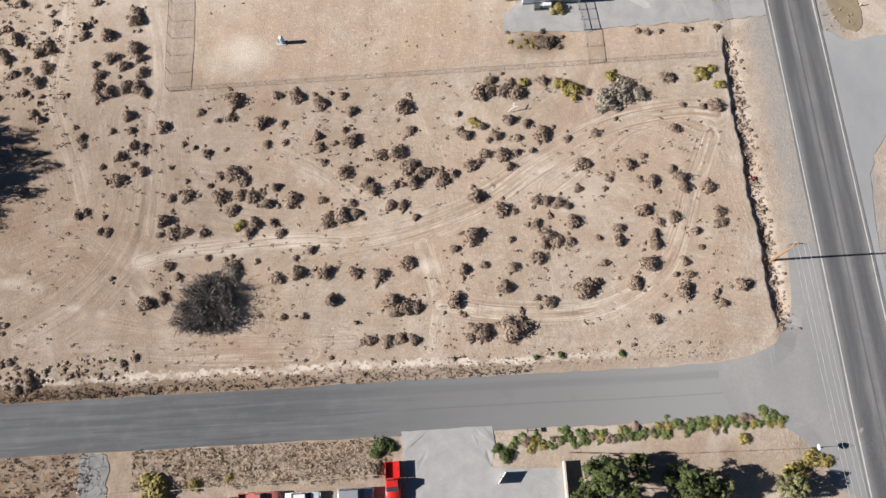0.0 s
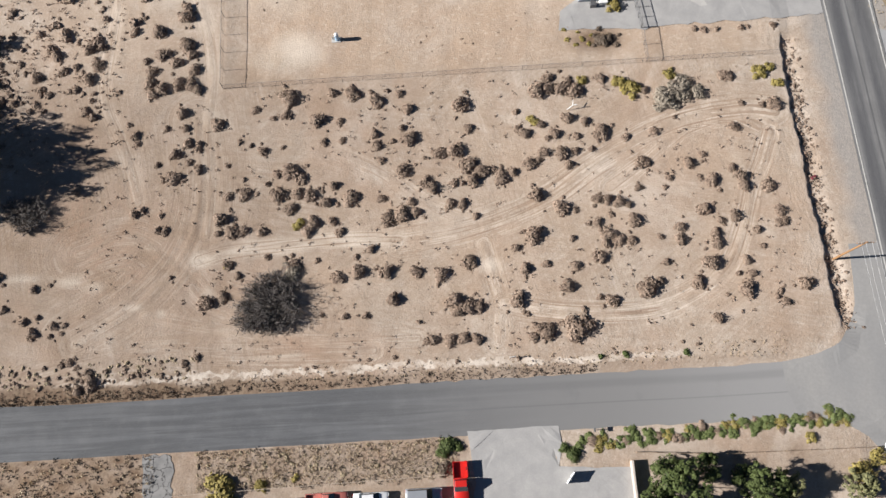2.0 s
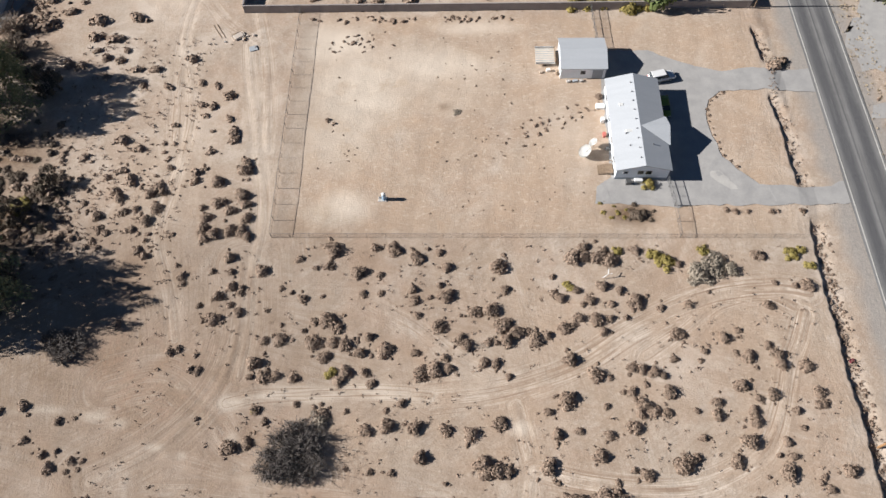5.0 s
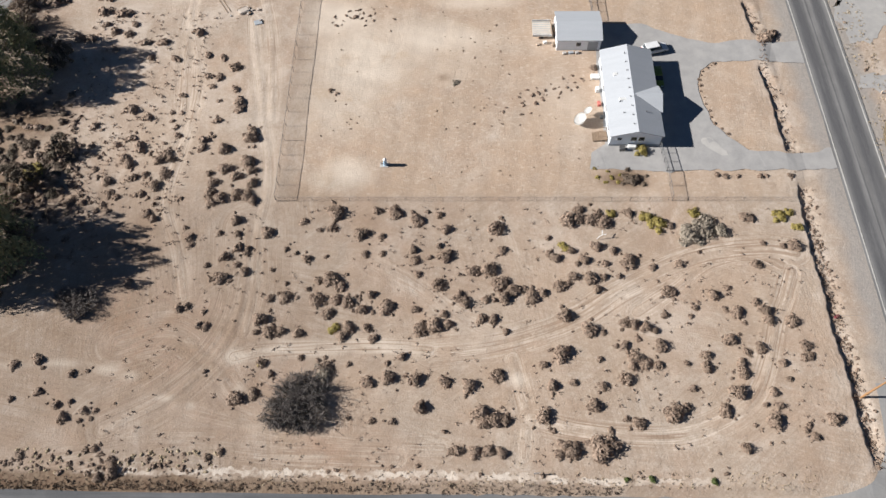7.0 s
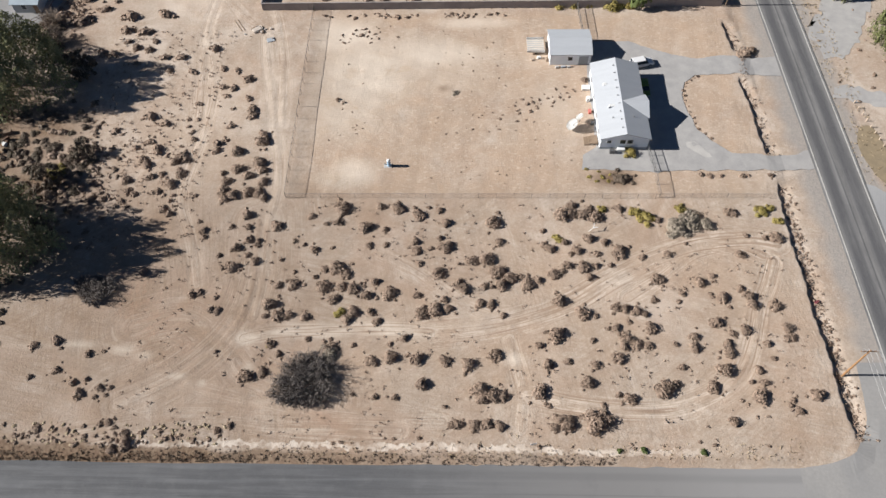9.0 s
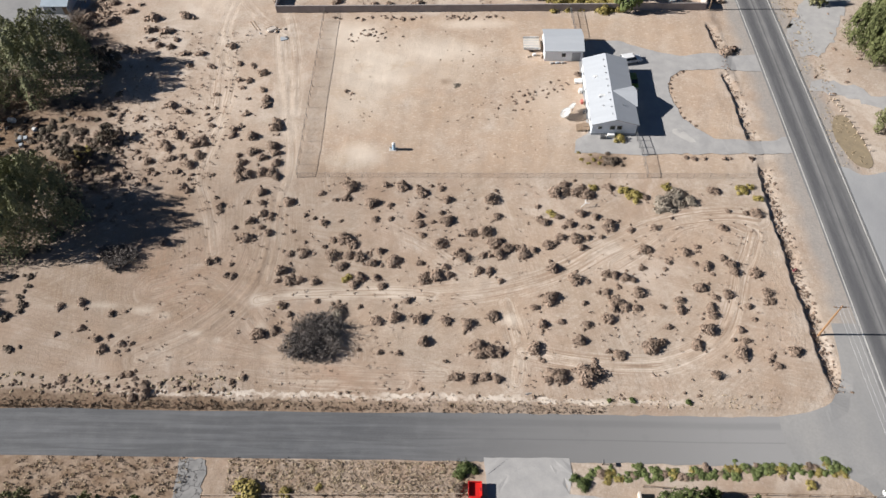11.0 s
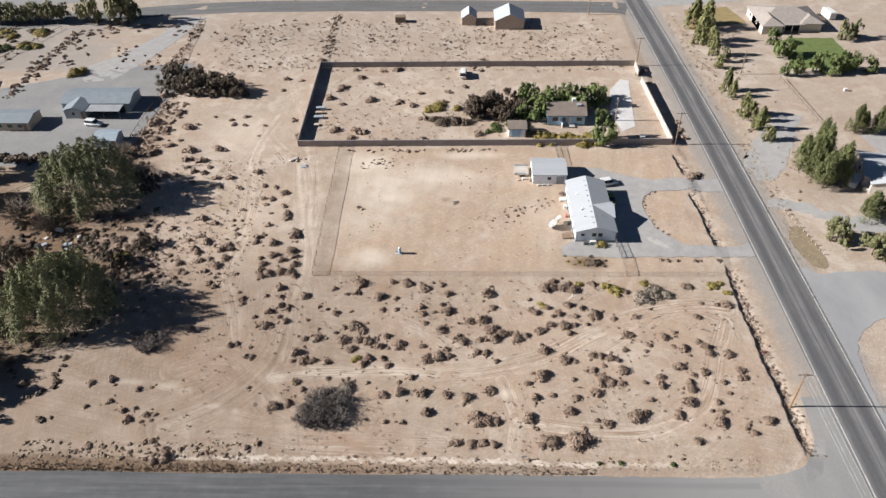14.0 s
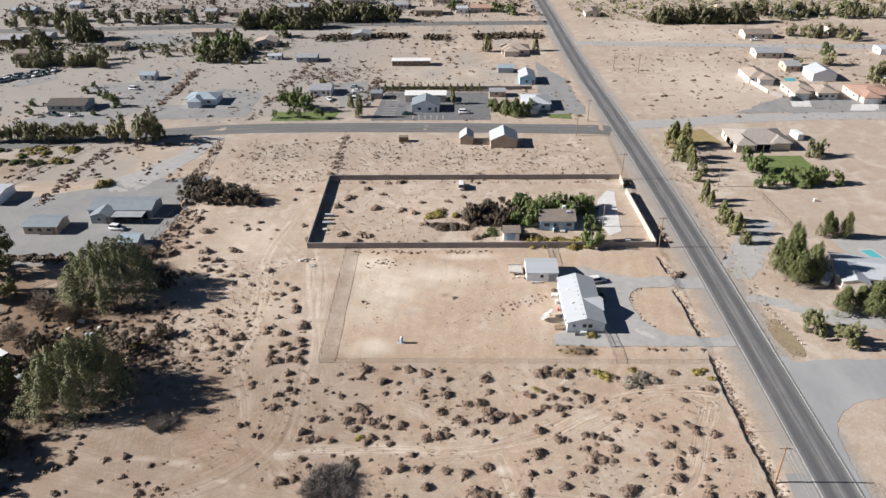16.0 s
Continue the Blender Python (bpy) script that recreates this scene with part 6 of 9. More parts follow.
for x, y, h, r in [
    (-43.24, 243.6, 3.4, 1.45), (-40.12, 243.6, 3.4, 1.45), (-36.9, 243.6, 3.4, 1.45), (-33.69, 243.6, 3.4, 1.45), (-30.58, 243.6, 3.4, 1.45), (-27.37, 243.6, 3.4, 1.45),
    (-24.27, 243.6, 3.4, 1.45), (-21.07, 243.6, 3.4, 1.45), (-17.97, 243.6, 3.4, 1.45), (-14.77, 243.6, 3.4, 1.45), (-11.67, 243.6, 3.4, 1.45), (-8.46, 243.6, 3.4, 1.45),
    (-5.35, 243.6, 3.4, 1.45), (-2.12, 243.6, 3.4, 1.45),
]:
    tree("fir", x, y, h, r, "in a clipped row behind the car park", "fir trees in a clipped row behind the car park")
for x, y, h, r in [
    (3.67, 216.65, 4.7, 2.4), (7.84, 213.31, 6.2, 2.6), (12.07, 212.46, 6.2, 2.4), (3.74, 306.96, 8.1, 3.7), (28.44, 308.6, 5.7, 2.8),
]:
    tree("pine_far", x, y, h, r, "beside the far house", "pine trees beside the far house")
for x, y, h, r in [
    (165.42, 280.97, 5.7, 3.9), (173.45, 253.81, 9.1, 3.4), (179.04, 255.05, 9.6, 3.4), (198.47, 326.61, 6.3, 4), (149.99, 280.47, 3.6, 3.1), (176.61, 248.41, 4.3, 2.8),
]:
    tree("olive_far", x, y, h, r, "in a far eastern garden", "olive trees in a far eastern garden")
for x, y, h, r in [(66.5, 182.1, 8.0, 4.0), (69.6, 178.2, 8.6, 4.4), (65.8, 169.2, 8.4, 4.2), (68.2, 165.5, 6.0, 2.6), (66.9, 158.8, 7.0, 2.6), (66.2, 150.0, 3.6, 1.9), (64.5, 136.1, 6.8, 2.4), (65.3, 132.5, 5.0, 2.0), (65.6, 122.4, 6.4, 2.5), (66.3, 119.0, 5.6, 2.2), (67.5, 114.9, 6.0, 2.4), (68.4, 109.3, 3.8, 1.7)]:
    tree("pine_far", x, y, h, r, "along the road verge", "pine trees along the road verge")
for x, y, h, r in [
    (67.55, 109.78, 4, 1.4), (111.38, 169.8, 5.5, 3), (68.98, 154.73, 4.2, 2.2),
]:
    tree("olive_far", x, y, h, r, "along the road verge", "olive trees along the road verge")
for x, y, h, r in [(87.8, 167.2, 5.0, 2.6), (87.0, 157.4, 6.0, 3.4), (90.2, 159.0, 4.6, 2.4), (84.2, 144.8, 4.2, 1.9), (88.6, 146.4, 4.6, 2.2), (94.4, 148.0, 6.0, 2.8), (98.6, 146.6, 5.6, 2.8), (102.6, 147.8, 5.6, 2.9), (105.4, 148.6, 5.0, 2.3), (110.2, 148.0, 4.4, 2.4), (114.4, 171.2, 5.2, 2.9)]:
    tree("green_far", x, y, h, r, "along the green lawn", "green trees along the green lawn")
for x, y, h, r in [
    (79.94, 77.1, 6.4, 3.4), (85.9, 74.92, 9.1, 3.9), (84.25, 77.91, 6.2, 2.9),
]:
    tree("pine", x, y, h, r, "beside the gravel drive", "pine trees beside the gravel drive")
for x, y, h, r in [
    (69.52, 68.72, 6.5, 4), (75.12, 64.26, 5.8, 3.9),
]:
    tree("olive", x, y, h, r, "beside the gravel drive", "olive trees beside the gravel drive")
for x, y, h, r in [
    (19.56, 125.34, 6.4, 4.8), (14.64, 125.1, 5.5, 4.4), (26.93, 129.8, 5, 4.4), (10.05, 120.04, 5.5, 3.9), (25.75, 109.14, 7, 4.1), (8.61, 130.09, 4.1, 3.6),
    (6.07, 130.84, 3.8, 3.2),
]:
    tree("green_far", x, y, h, r, "inside the walled lot", "green trees inside the walled lot")
for x, y, h, r in [
    (-7.62, 121.99, 5.2, 3.3), (-4.48, 123.68, 5.5, 3.3), (-1.47, 124.31, 5.9, 3.7), (2.23, 124.06, 6.1, 3.7), (4.66, 122.47, 5.2, 3.1),
]:
    tree("brown", x, y, h, r, "inside the walled lot", "brown trees inside the walled lot")
for x, y, h, r in [
    (-96.2, 138.6, 5.0, 4.8), (-91.0, 136.6, 5.2, 5.0), (-86.0, 135.6, 5.2, 5.0), (-81.0, 135.4, 4.9, 4.8), (-76.6, 134.6, 4.3, 4.2), (-95.6, 144.4, 4.6, 4.4),
    (-89.5, 142.4, 4.8, 4.8), (-84.0, 140.4, 4.4, 4.4), (-79.0, 139.0, 3.8, 3.8), (-73.8, 133.8, 2.8, 3.0), (-98.2, 148.0, 3.6, 3.0),
]:
    tree("dark", x, y, h, r, "in the thicket beyond the lots", "dark trees in the thicket beyond the lots")


# the great dead bush of the lot, and the cut pile under the trees
def dead_bush(x, y, r, h, seed, name, label, lobes=((0, 0, 1.0),)):
    """A tangle of dead stems; lobes: (dx, dy, size) of its heaps in shares of r."""
    rng = random.Random(seed)
    ob = thing(name, Matrix.Translation((x, y, stand(x, y))), label, "dead bush")
    for lx, ly, size in lobes:
        verts, faces = [], []
        for i in range(int(30 * (r * size) ** 2) + 14):
            w, d = rng.uniform(0, 6.283), rng.random() ** 0.5
            edge = 1 + 0.16 * math.sin(2 * w + seed) + 0.12 * math.sin(5 * w + 2) + rng.gauss(0, 0.06)
            k = r * size * d * edge
            p = Vector(((lx * r) + math.cos(w) * k, (ly * r) + math.sin(w) * k, rng.uniform(0, 0.35)))
            a, e = w + rng.gauss(0, 1.1), rng.uniform(0.35, 1.35)
            ln = rng.uniform(0.55, 1.25) * h * math.sqrt(max(0.1, 1 - d * d * 0.9)) * max(0.25, 0.95 + 1.5 * noise.noise((p.x * 0.75, p.y * 0.75, seed)))
            q = p + Vector((math.cos(a) * math.cos(e), math.sin(a) * math.cos(e), math.sin(e))) * ln
            bar(verts, faces, p, q, 0.04, 0.015)
            for _ in range(5):
                c = p.lerp(q, rng.uniform(0.25, 1))
                bar(verts, faces, c, c + Vector((rng.gauss(0, 0.34), rng.gauss(0, 0.34), rng.uniform(-0.05, 0.45))), 0.02, 0.008)
            for _ in range(4):
                leaf_card(verts, faces, p.lerp(q, rng.uniform(0.2, 0.9)) + Vector((rng.gauss(0, 0.15), rng.gauss(0, 0.15), 0)), 0.13, rng)
        data_part("stem_clump", mesh_of("stem_clump", verts, faces, DEAD_LEAF), ob)


dead_bush(-34.4, 22.6, 4.3, 2.0, 1, "dead_bush", "great dark grey dead bush of tangled twigs", ((0, 0, 0.86), (-0.55, -0.2, 0.5), (0.5, -0.2, 0.55), (0.1, 0.75, 0.5), (0.45, 0.5, 0.5), (-0.3, 0.4, 0.5)))
shrub("pale", -31.0, 28.0, 1.15, "saltbush", "pale grey bush grown against the dead bush", group="pale saltbushes")
dead_bush(-70.0, 38.6, 3.3, 1.3, 3, "dead_bush", "grey heap of cut brush beside the trees", ((0, 0, 0.7), (-0.5, 0.1, 0.5), (0.5, 0.1, 0.55), (0.1, -0.5, 0.4)))


# ---- buildings ----
def window(parent, x, y, z, w, h, face, frame_mat=None):
    """A framed pane on a wall that faces +-x or +-y of the house."""
    frame_mat = frame_mat or WHITE_PLASTIC
    win = None
    n = {"-y": (0, -1), "+y": (0, 1), "-x": (-1, 0), "+x": (1, 0)}[face]
    d = 0.05

    def at(w2, h2, d0, d1):
        if n[1]:
            ya, yb = sorted((y + n[1] * d0, y + n[1] * d1))
            return box(x - w2, x + w2, ya, yb, z - h2, z + h2)
        xa, xb = sorted((x + n[0] * d0, x + n[0] * d1))
        return box(xa, xb, y - w2, y + w2, z - h2, z + h2)
    win = part("window", at(w / 2 + 0.08, h / 2 + 0.08, -0.02, d), frame_mat, parent)
    part("pane", at(w / 2, h / 2, 0.0, d + 0.012), GLASS, win, "dark glass pane")


def door(parent, x, y, z, w, h, face, mat):
    n = {"-y": (0, -1), "+y": (0, 1), "-x": (-1, 0), "+x": (1, 0)}[face]
    if n[1]:
        ya, yb = sorted((y - n[1] * 0.02, y + n[1] * 0.06))
        part("door", box(x - w / 2, x + w / 2, ya, yb, z, z + h), mat, parent)
    else:
        xa, xb = sorted((x - n[0] * 0.02, x + n[0] * 0.06))
        part("door", box(xa, xb, y - w / 2, y + w / 2, z, z + h), mat, parent)


def gable_roof(parent, x0, x1, y0, y1, eave, ridge, along, mat, over=0.35, thick=0.14, at=0.5, label=""):
    """Two roof slopes with thickness; along: the ridge's axis; at: where the ridge lies across."""
    if along == "y":
        a, b, c, d = x0, x1, y0, y1
    else:
        a, b, c, d = y0, y1, x0, x1
    m = a + (b - a) * at
    sl, sr = (ridge - eave) / (m - a), (ridge - eave) / (b - m)
    prof_l = [(a - over, eave - over * sl), (m, ridge), (m, ridge + thick), (a - over, eave - over * sl + thick)]
    prof_r = [(m, ridge), (b + over, eave - over * sr), (b + over, eave - over * sr + thick), (m, ridge + thick)]
    for prof in (prof_l, prof_r):
        part("roof_slope", prism(prof, c - over, d + over, along), mat, parent, label)


def gable_body(parent, x0, x1, y0, y1, eave, ridge, along, mat, at=0.5, name="wall"):
    if along == "y":
        m = x0 + (x1 - x0) * at
        part(name, prism([(x0, -0.2), (x1, -0.2), (x1, eave), (m, ridge), (x0, eave)], y0, y1, "y"), mat, parent)
    else:
        m = y0 + (y1 - y0) * at
        part(name, prism([(y0, -0.2), (y1, -0.2), (y1, eave), (m, ridge), (y0, eave)], x0, x1, "x"), mat, parent)


def hip_roof(parent, x0, x1, y0, y1, eave, ridge, mat, over=0.5, label=""):
    """Four slopes over a box; the ridge runs along the longer side."""
    a, b, c, d = x0 - over, x1 + over, y0 - over, y1 + over
    k = min(b - a, d - c) / 2 * 0.98
    bm = bmesh.new()
    low = [bm.verts.new(p) for p in ((a, c, eave - 0.16), (b, c, eave - 0.16), (b, d, eave - 0.16), (a, d, eave - 0.16))]
    rim = [bm.verts.new(p) for p in ((a, c, eave), (b, c, eave), (b, d, eave), (a, d, eave))]
    if b - a >= d - c:
        r0, r1 = bm.verts.new((a + k, (c + d) / 2, ridge)), bm.verts.new((b - k, (c + d) / 2, ridge))
        quads = [(rim[0], rim[1], r1, r0), (rim[2], rim[3], r0, r1), (rim[1], rim[2], r1), (rim[3], rim[0], r0)]
    else:
        r0, r1 = bm.verts.new(((a + b) / 2, c + k, ridge)), bm.verts.new(((a + b) / 2, d - k, ridge))
        quads = [(rim[0], rim[1], r0), (rim[1], rim[2], r1, r0), (rim[2], rim[3], r1), (rim[3], rim[0], r0, r1)]
    for q in quads:
        bm.faces.new(q)
    bm.faces.new(list(reversed(low)))
    for i in range(4):
        bm.faces.new((low[i], low[(i + 1) % 4], rim[(i + 1) % 4], rim[i]))
    bmesh.ops.recalc_face_normals(bm, faces=bm.faces[:])
    part("roof", bm, mat, parent, label)


def hip_house(name, x, y, w, d, eave, ridge, wall, roof, label, wings=(), garage_door=None, turn=0.0):
    """A hip-roofed house with wings (x0, x1, y0, y1, ridge), windows and a wide garage door to the south."""
    hz = thing(name, pose(x, y, stand(x, y), 0, 0, turn), label, "house")
    part("wall", box(-w / 2, w / 2, -d / 2, d / 2, -0.2, eave), wall, hz)
    hip_roof(hz, -w / 2, w / 2, -d / 2, d / 2, eave + 0.02, ridge, roof)
    for x0, x1, y0, y1, top in wings:
        part("wing_wall", box(x0, x1, y0, y1, -0.2, eave - 0.03), wall, hz)
        hip_roof(hz, x0, x1, y0, y1, eave + 0.05, top, roof)
    if garage_door:
        gx, gy, gw = garage_door
        part("garage_door", box(gx - gw / 2, gx + gw / 2, gy - 0.06, gy + 0.02, 0.0, 2.2), WHITE_PLASTIC, hz)
    for i in range(3):
        window(hz, -w * 0.36 + w * 0.3 * i, -d / 2, 1.5, 1.3, 1.0, "-y")
    for i in range(2):
        window(hz, -w / 2, -d * 0.25 + d * 0.5 * i, 1.5, 1.2, 1.0, "-x")
    return hz


def house(name, x, y, w, d, eave, ridge, along, wall, roof, label, category="house", turn=0.0, windows=2, wing=None, group="", door_mat=None):
    """A plain gabled building centred at x, y, with windows and a door to the south; wing: (x0, x1, y0, y1, eave, ridge, along)."""
    hz = thing(name, pose(x, y, stand(x, y), 0, 0, turn), label, category, group)
    gable_body(hz, -w / 2, w / 2, -d / 2, d / 2, eave, ridge, along, wall)
    gable_roof(hz, -w / 2, w / 2, -d / 2, d / 2, eave + 0.02, ridge + 0.02, along, roof)
    for i in range(windows):
        wx = -w / 2 + w * (i + 0.7) / (windows + 0.6)
        window(hz, wx, -d / 2, 1.5, min(1.4, w / 6), 1.0, "-y")
    if windows:
        door(hz, w * 0.38, -d / 2, 0.05, 0.95, 2.05, "-y", door_mat or BROWN_WALL)
        window(hz, -w / 2, 0, 1.5, 1.2, 1.0, "-x")
    if wing:
        gable_body(hz, *wing, wall, name="wing_wall")
        gable_roof(hz, *wing[:4], wing[4] + 0.03, wing[5] + 0.03, wing[6], roof)
    return hz


def main_house():
    hz = thing("mobile_home", Matrix.Translation((0, 0, stand(17, 77))), "long white double-wide home with metal roof and entry gable", "house")
    x0, x1, y0, y1, eave, ridge = 13.5, 22.0, 68.2, 86.9, 2.75, 4.05
    gable_body(hz, x0, x1, y0, y1, eave, ridge, "y", WHITE_SIDING)
    gable_roof(hz, x0, x1, y0, y1, eave + 0.02, ridge + 0.02, "y", WHITE_ROOF, 0.3)
    gable_body(hz, 17.9, 22.35, 73.4, 78.6, 2.75, 4.0, "x", WHITE_SIDING, name="entry_wall")
    gable_roof(hz, 17.9, 22.35, 73.4, 78.6, 2.78, 4.03, "x", WHITE_ROOF, 0.3)
    for wx, ww, wz, wh in ((15.0, 0.7, 1.9, 0.6), (17.4, 0.9, 1.9, 0.9), (18.7, 0.9, 1.9, 0.9)):
        window(hz, wx, y0, wz, ww, wh, "-y")
    for wy in (71, 75, 79.5, 84):
        window(hz, x0, wy, 1.7, 1.3, 1.0, "-x")
    for wy in (70.8, 80.5, 84.5):
        window(hz, x1, wy, 1.7, 1.4, 1.1, "+x")
    door(hz, x0, 82, 0.5, 0.95, 2.05, "-x", WHITE_PLASTIC)
    door(hz, 22.35, 76, 0.4, 1.0, 2.1, "+x", BROWN_WALL)
    for i in range(9):
        yy = 69.6 + i * 1.95
        part("roof_vent", tube((17.15, yy, 3.9), (17.15, yy, 4.3), 0.07), STEEL, hz)
    for vx, vy in ((15.4, 74.8), (15.8, 72.3), (19.6, 72.5)):
        part("roof_pipe", tube((vx, vy, 3.1), (vx, vy, 3.85), 0.08), STEEL, hz)
    for vx, vy, sx, sy in ((15.3, 80.9, 0.35, 0.3), (16.0, 75.2, 0.6, 0.28)):
        zz = eave + (vx - x0) / (17.75 - x0) * (ridge - eave)
        part("skylight", box(vx - sx, vx + sx, vy - sy, vy + sy, zz, zz + 0.3, 0.04), WHITE_PLASTIC, hz)
    part("skirting", box(x0 - 0.02, x1 + 0.02, y0 - 0.02, y1 + 0.02, -0.15, 0.45), GREY_WALL, hz)


def garage():
    hz = thing("garage", Matrix.Translation((0, 0, stand(10, 92))), "white gabled garage with one small window", "garage")
    gable_body(hz, 6.0, 13.9, 89.8, 96.8, 2.5, 3.5, "x", WHITE_SIDING)
    gable_roof(hz, 6.0, 13.9, 89.8, 96.8, 2.52, 3.52, "x", WHITE_ROOF, 0.2)
    window(hz, 9.9, 89.8, 1.5, 0.7, 0.7, "-y", STEEL)
    part("roll_door", box(11.6, 13.4, 89.76, 89.82, 0.05, 2.1), GREY_WALL, hz)
    part("roll_door", box(13.88, 13.95, 91.4, 95.4, 0.05, 2.2), GREY_WALL, hz)


main_house()
garage()


# ---- walls and fences ----
def block_wall(name, p, q, h, mat, label, posts=4.8):
    """A wall of concrete blocks with a cap and pilasters."""
    p, q = Vector((*p, 0)), Vector((*q, 0))
    n = (q - p).length
    z = stand(*((p + q) / 2).xy)
    w = thing(name, Matrix.Translation((p.x, p.y, z)) @ Matrix.Rotation(math.atan2(q.y - p.y, q.x - p.x), 4, 'Z'), label, "wall", kind="structure")
    part("wall_body", box(0, n, -0.1, 0.1, -0.4, h - 0.06), mat, w)
    part("cap", box(-0.02, n + 0.02, -0.13, 0.13, h - 0.06, h), mat, w)
    k = max(1, round(n / posts))
    pil = box(-0.2, 0.2, -0.16, 0.16, -0.4, h - 0.065)
    me = bpy.data.meshes.new("pilaster")
    pil.to_mesh(me)
    pil.free()
    me.materials.append(mat)
    for i in range(k + 1):
        data_part("pilaster", me, w, m=Matrix.Translation((0.22 + (n - 0.44) * i / k, 0, 0)))


block_wall("wall_south", (-53.0, 106.4), (42.9, 107.4), 1.75, BLOCK, "long grey concrete block wall with pilasters")
block_wall("wall_west", (-53.0, 106.7), (-53.6, 150.9), 1.75, BLOCK, "grey concrete block wall with pilasters")
block_wall("wall_north", (-53.6, 151.1), (41.6, 151.8), 1.75, BLOCK, "long grey concrete block wall at the back")
block_wall("wall_east", (42.8, 107.7), (41.4, 141.0), 1.8, BLOCK_PALE, "pale concrete block wall along the road")
block_wall("wall_gate", (41.2, 144.5), (41.5, 151.5), 1.8, BLOCK_PALE, "short pale block wall beside the gateway")


def chain_fence(name, p, q, h, spacing, label, pipe=0.04, mid=False, mesh=True):
    p, q = Vector((*p, 0)), Vector((*q, 0))
    n = (q - p).length
    f = thing(name, Matrix.Translation((p.x, p.y, 0)) @ Matrix.Rotation(math.atan2(q.y - p.y, q.x - p.x), 4, 'Z'), label, "fence")
    k = max(1, round(n / spacing))
    post = tube((0, 0, -0.3), (0, 0, h), pipe, pipe, 6)
    me = bpy.data.meshes.new("post")
    post.to_mesh(me)
    post.free()
    me.materials.append(STEEL)
    for i in range(k + 1):
        w = p.lerp(q, i / k)
        data_part("post", me, f, m=Matrix.Translation((n * i / k, 0, stand(w.x, w.y))))
    z = stand(*((p + q) / 2).xy)
    for zz in (h - 0.03, h * 0.5) if mid else (h - 0.03,):
        part("rail", tube((0, 0, z + zz), (n, 0, z + zz), pipe * 0.75, None, 6), STEEL, f)
    if mesh:
        part("wire_mesh", box(0, n, -0.004, 0.004, z + 0.05, z + h - 0.05), WIRE, f)


def wire_material():
    m, t, p, links = nodes_of("chain_link_wire")
    p.inputs["Base Color"].default_value = (0.16, 0.16, 0.16, 1)
    p.inputs["Roughness"].default_value = 0.6
    see = t.nodes.new("ShaderNodeBsdfTransparent")
    mix = t.nodes.new("ShaderNodeMixShader")
    mix.inputs[0].default_value = 0.07
    links.new(see.outputs[0], mix.inputs[1])
    links.new(p.outputs[0], mix.inputs[2])
    links.new(mix.outputs[0], t.nodes["Material Output"].inputs["Surface"])
    return m


WIRE = wire_material()
chain_fence("chain_link_fence", (-41.6, 57.0), (43.2, 57.2), 1.25, 3.0, "long chain-link fence along the yard's south side", 0.026)
chain_fence("chain_link_fence", (-41.6, 57.1), (-42.0, 106.2), 1.75, 3.05, "chain-link fence along the yard's west side")
chain_fence("chain_link_fence", (22.7, 57.3), (22.6, 63.0), 1.5, 2.85, "short chain-link fence across the side yard")
chain_fence("pipe_gate", (22.6, 63.1), (22.0, 68.5), 1.5, 1.8, "steel pipe gate beside the white house", 0.06, True)
chain_fence("pipe_gate", (13.3, 97.2), (12.8, 107.0), 1.6, 2.6, "steel pipe gate behind the garage", 0.05, True)


# ---- utility poles ----
def utility_pole(x, y, h, mat, label, arms=1, lean=(0, 0), turn=0.0):
    u = thing("utility_pole", pose(x, y, stand(x, y), 0, 0, turn), label, "utility pole", "utility poles")
    part("pole", tube((0, 0, -0.5), (lean[0], lean[1], h), 0.17, 0.11, 10), mat, u)
    for a in range(arms):
        z = h - 0.35 - 0.9 * a
        part("crossarm", box(-1.15, 1.15, -0.06, 0.06, z - 0.07, z + 0.07), mat, u)
        for ix in (-1.0, -0.4, 0.4, 1.0):
            part("insulator", tube((ix, 0, z + 0.07), (ix, 0, z + 0.27), 0.05, 0.035, 6), GREY_WALL, u)
    return u


utility_pole(44.83, 24.98, 8.8, POLE_WOOD, "orange-brown wooden utility pole by the road corner")
utility_pole(43.9, 107.8, 9.2, WOOD, "weathered wooden utility pole at the wall's corner")
utility_pole(42.2, 152.4, 8.8, WOOD, "weathered wooden utility pole by the back wall")
utility_pole(39.34, 205.53, 8.6, WOOD, "weathered wooden utility pole by the crossing")
utility_pole(71.73, 146.02, 7.5, WOOD, "weathered wooden pole among the trees", 0)
utility_pole(32.8, 190.3, 8.0, WOOD, "weathered wooden pole on the empty lot", 0)
utility_pole(62.42, 276.51, 9.0, WOOD, "weathered wooden utility pole on the far lot")
utility_pole(72.36, 268.33, 9.0, WOOD, "weathered wooden utility pole on the far lot")
utility_pole(30.41, 119.15, 7.0, WOOD, "weathered wooden service pole inside the walled lot", 0)


def wire(name, p, q, sag, r=0.02):
    verts, faces = [], []
    for i in range(13):
        t = i / 12
        c = Vector(p).lerp(Vector(q), t) - Vector((0, 0, sag * 4 * t * (1 - t)))
        k = len(verts)
        verts += [c + Vector((r, 0, 0)), c + Vector((-r / 2, 0, r)), c + Vector((-r / 2, 0, -r))]
        if i:
            faces += [(k - 3, k - 2, k + 1, k), (k - 2, k - 1, k + 2, k + 1), (k - 1, k - 3, k, k + 2)]
    tagged(new(name, mesh_of(name, verts, faces, WIRE_METAL)), "thin grey overhead power line between poles", "power line", "power lines")


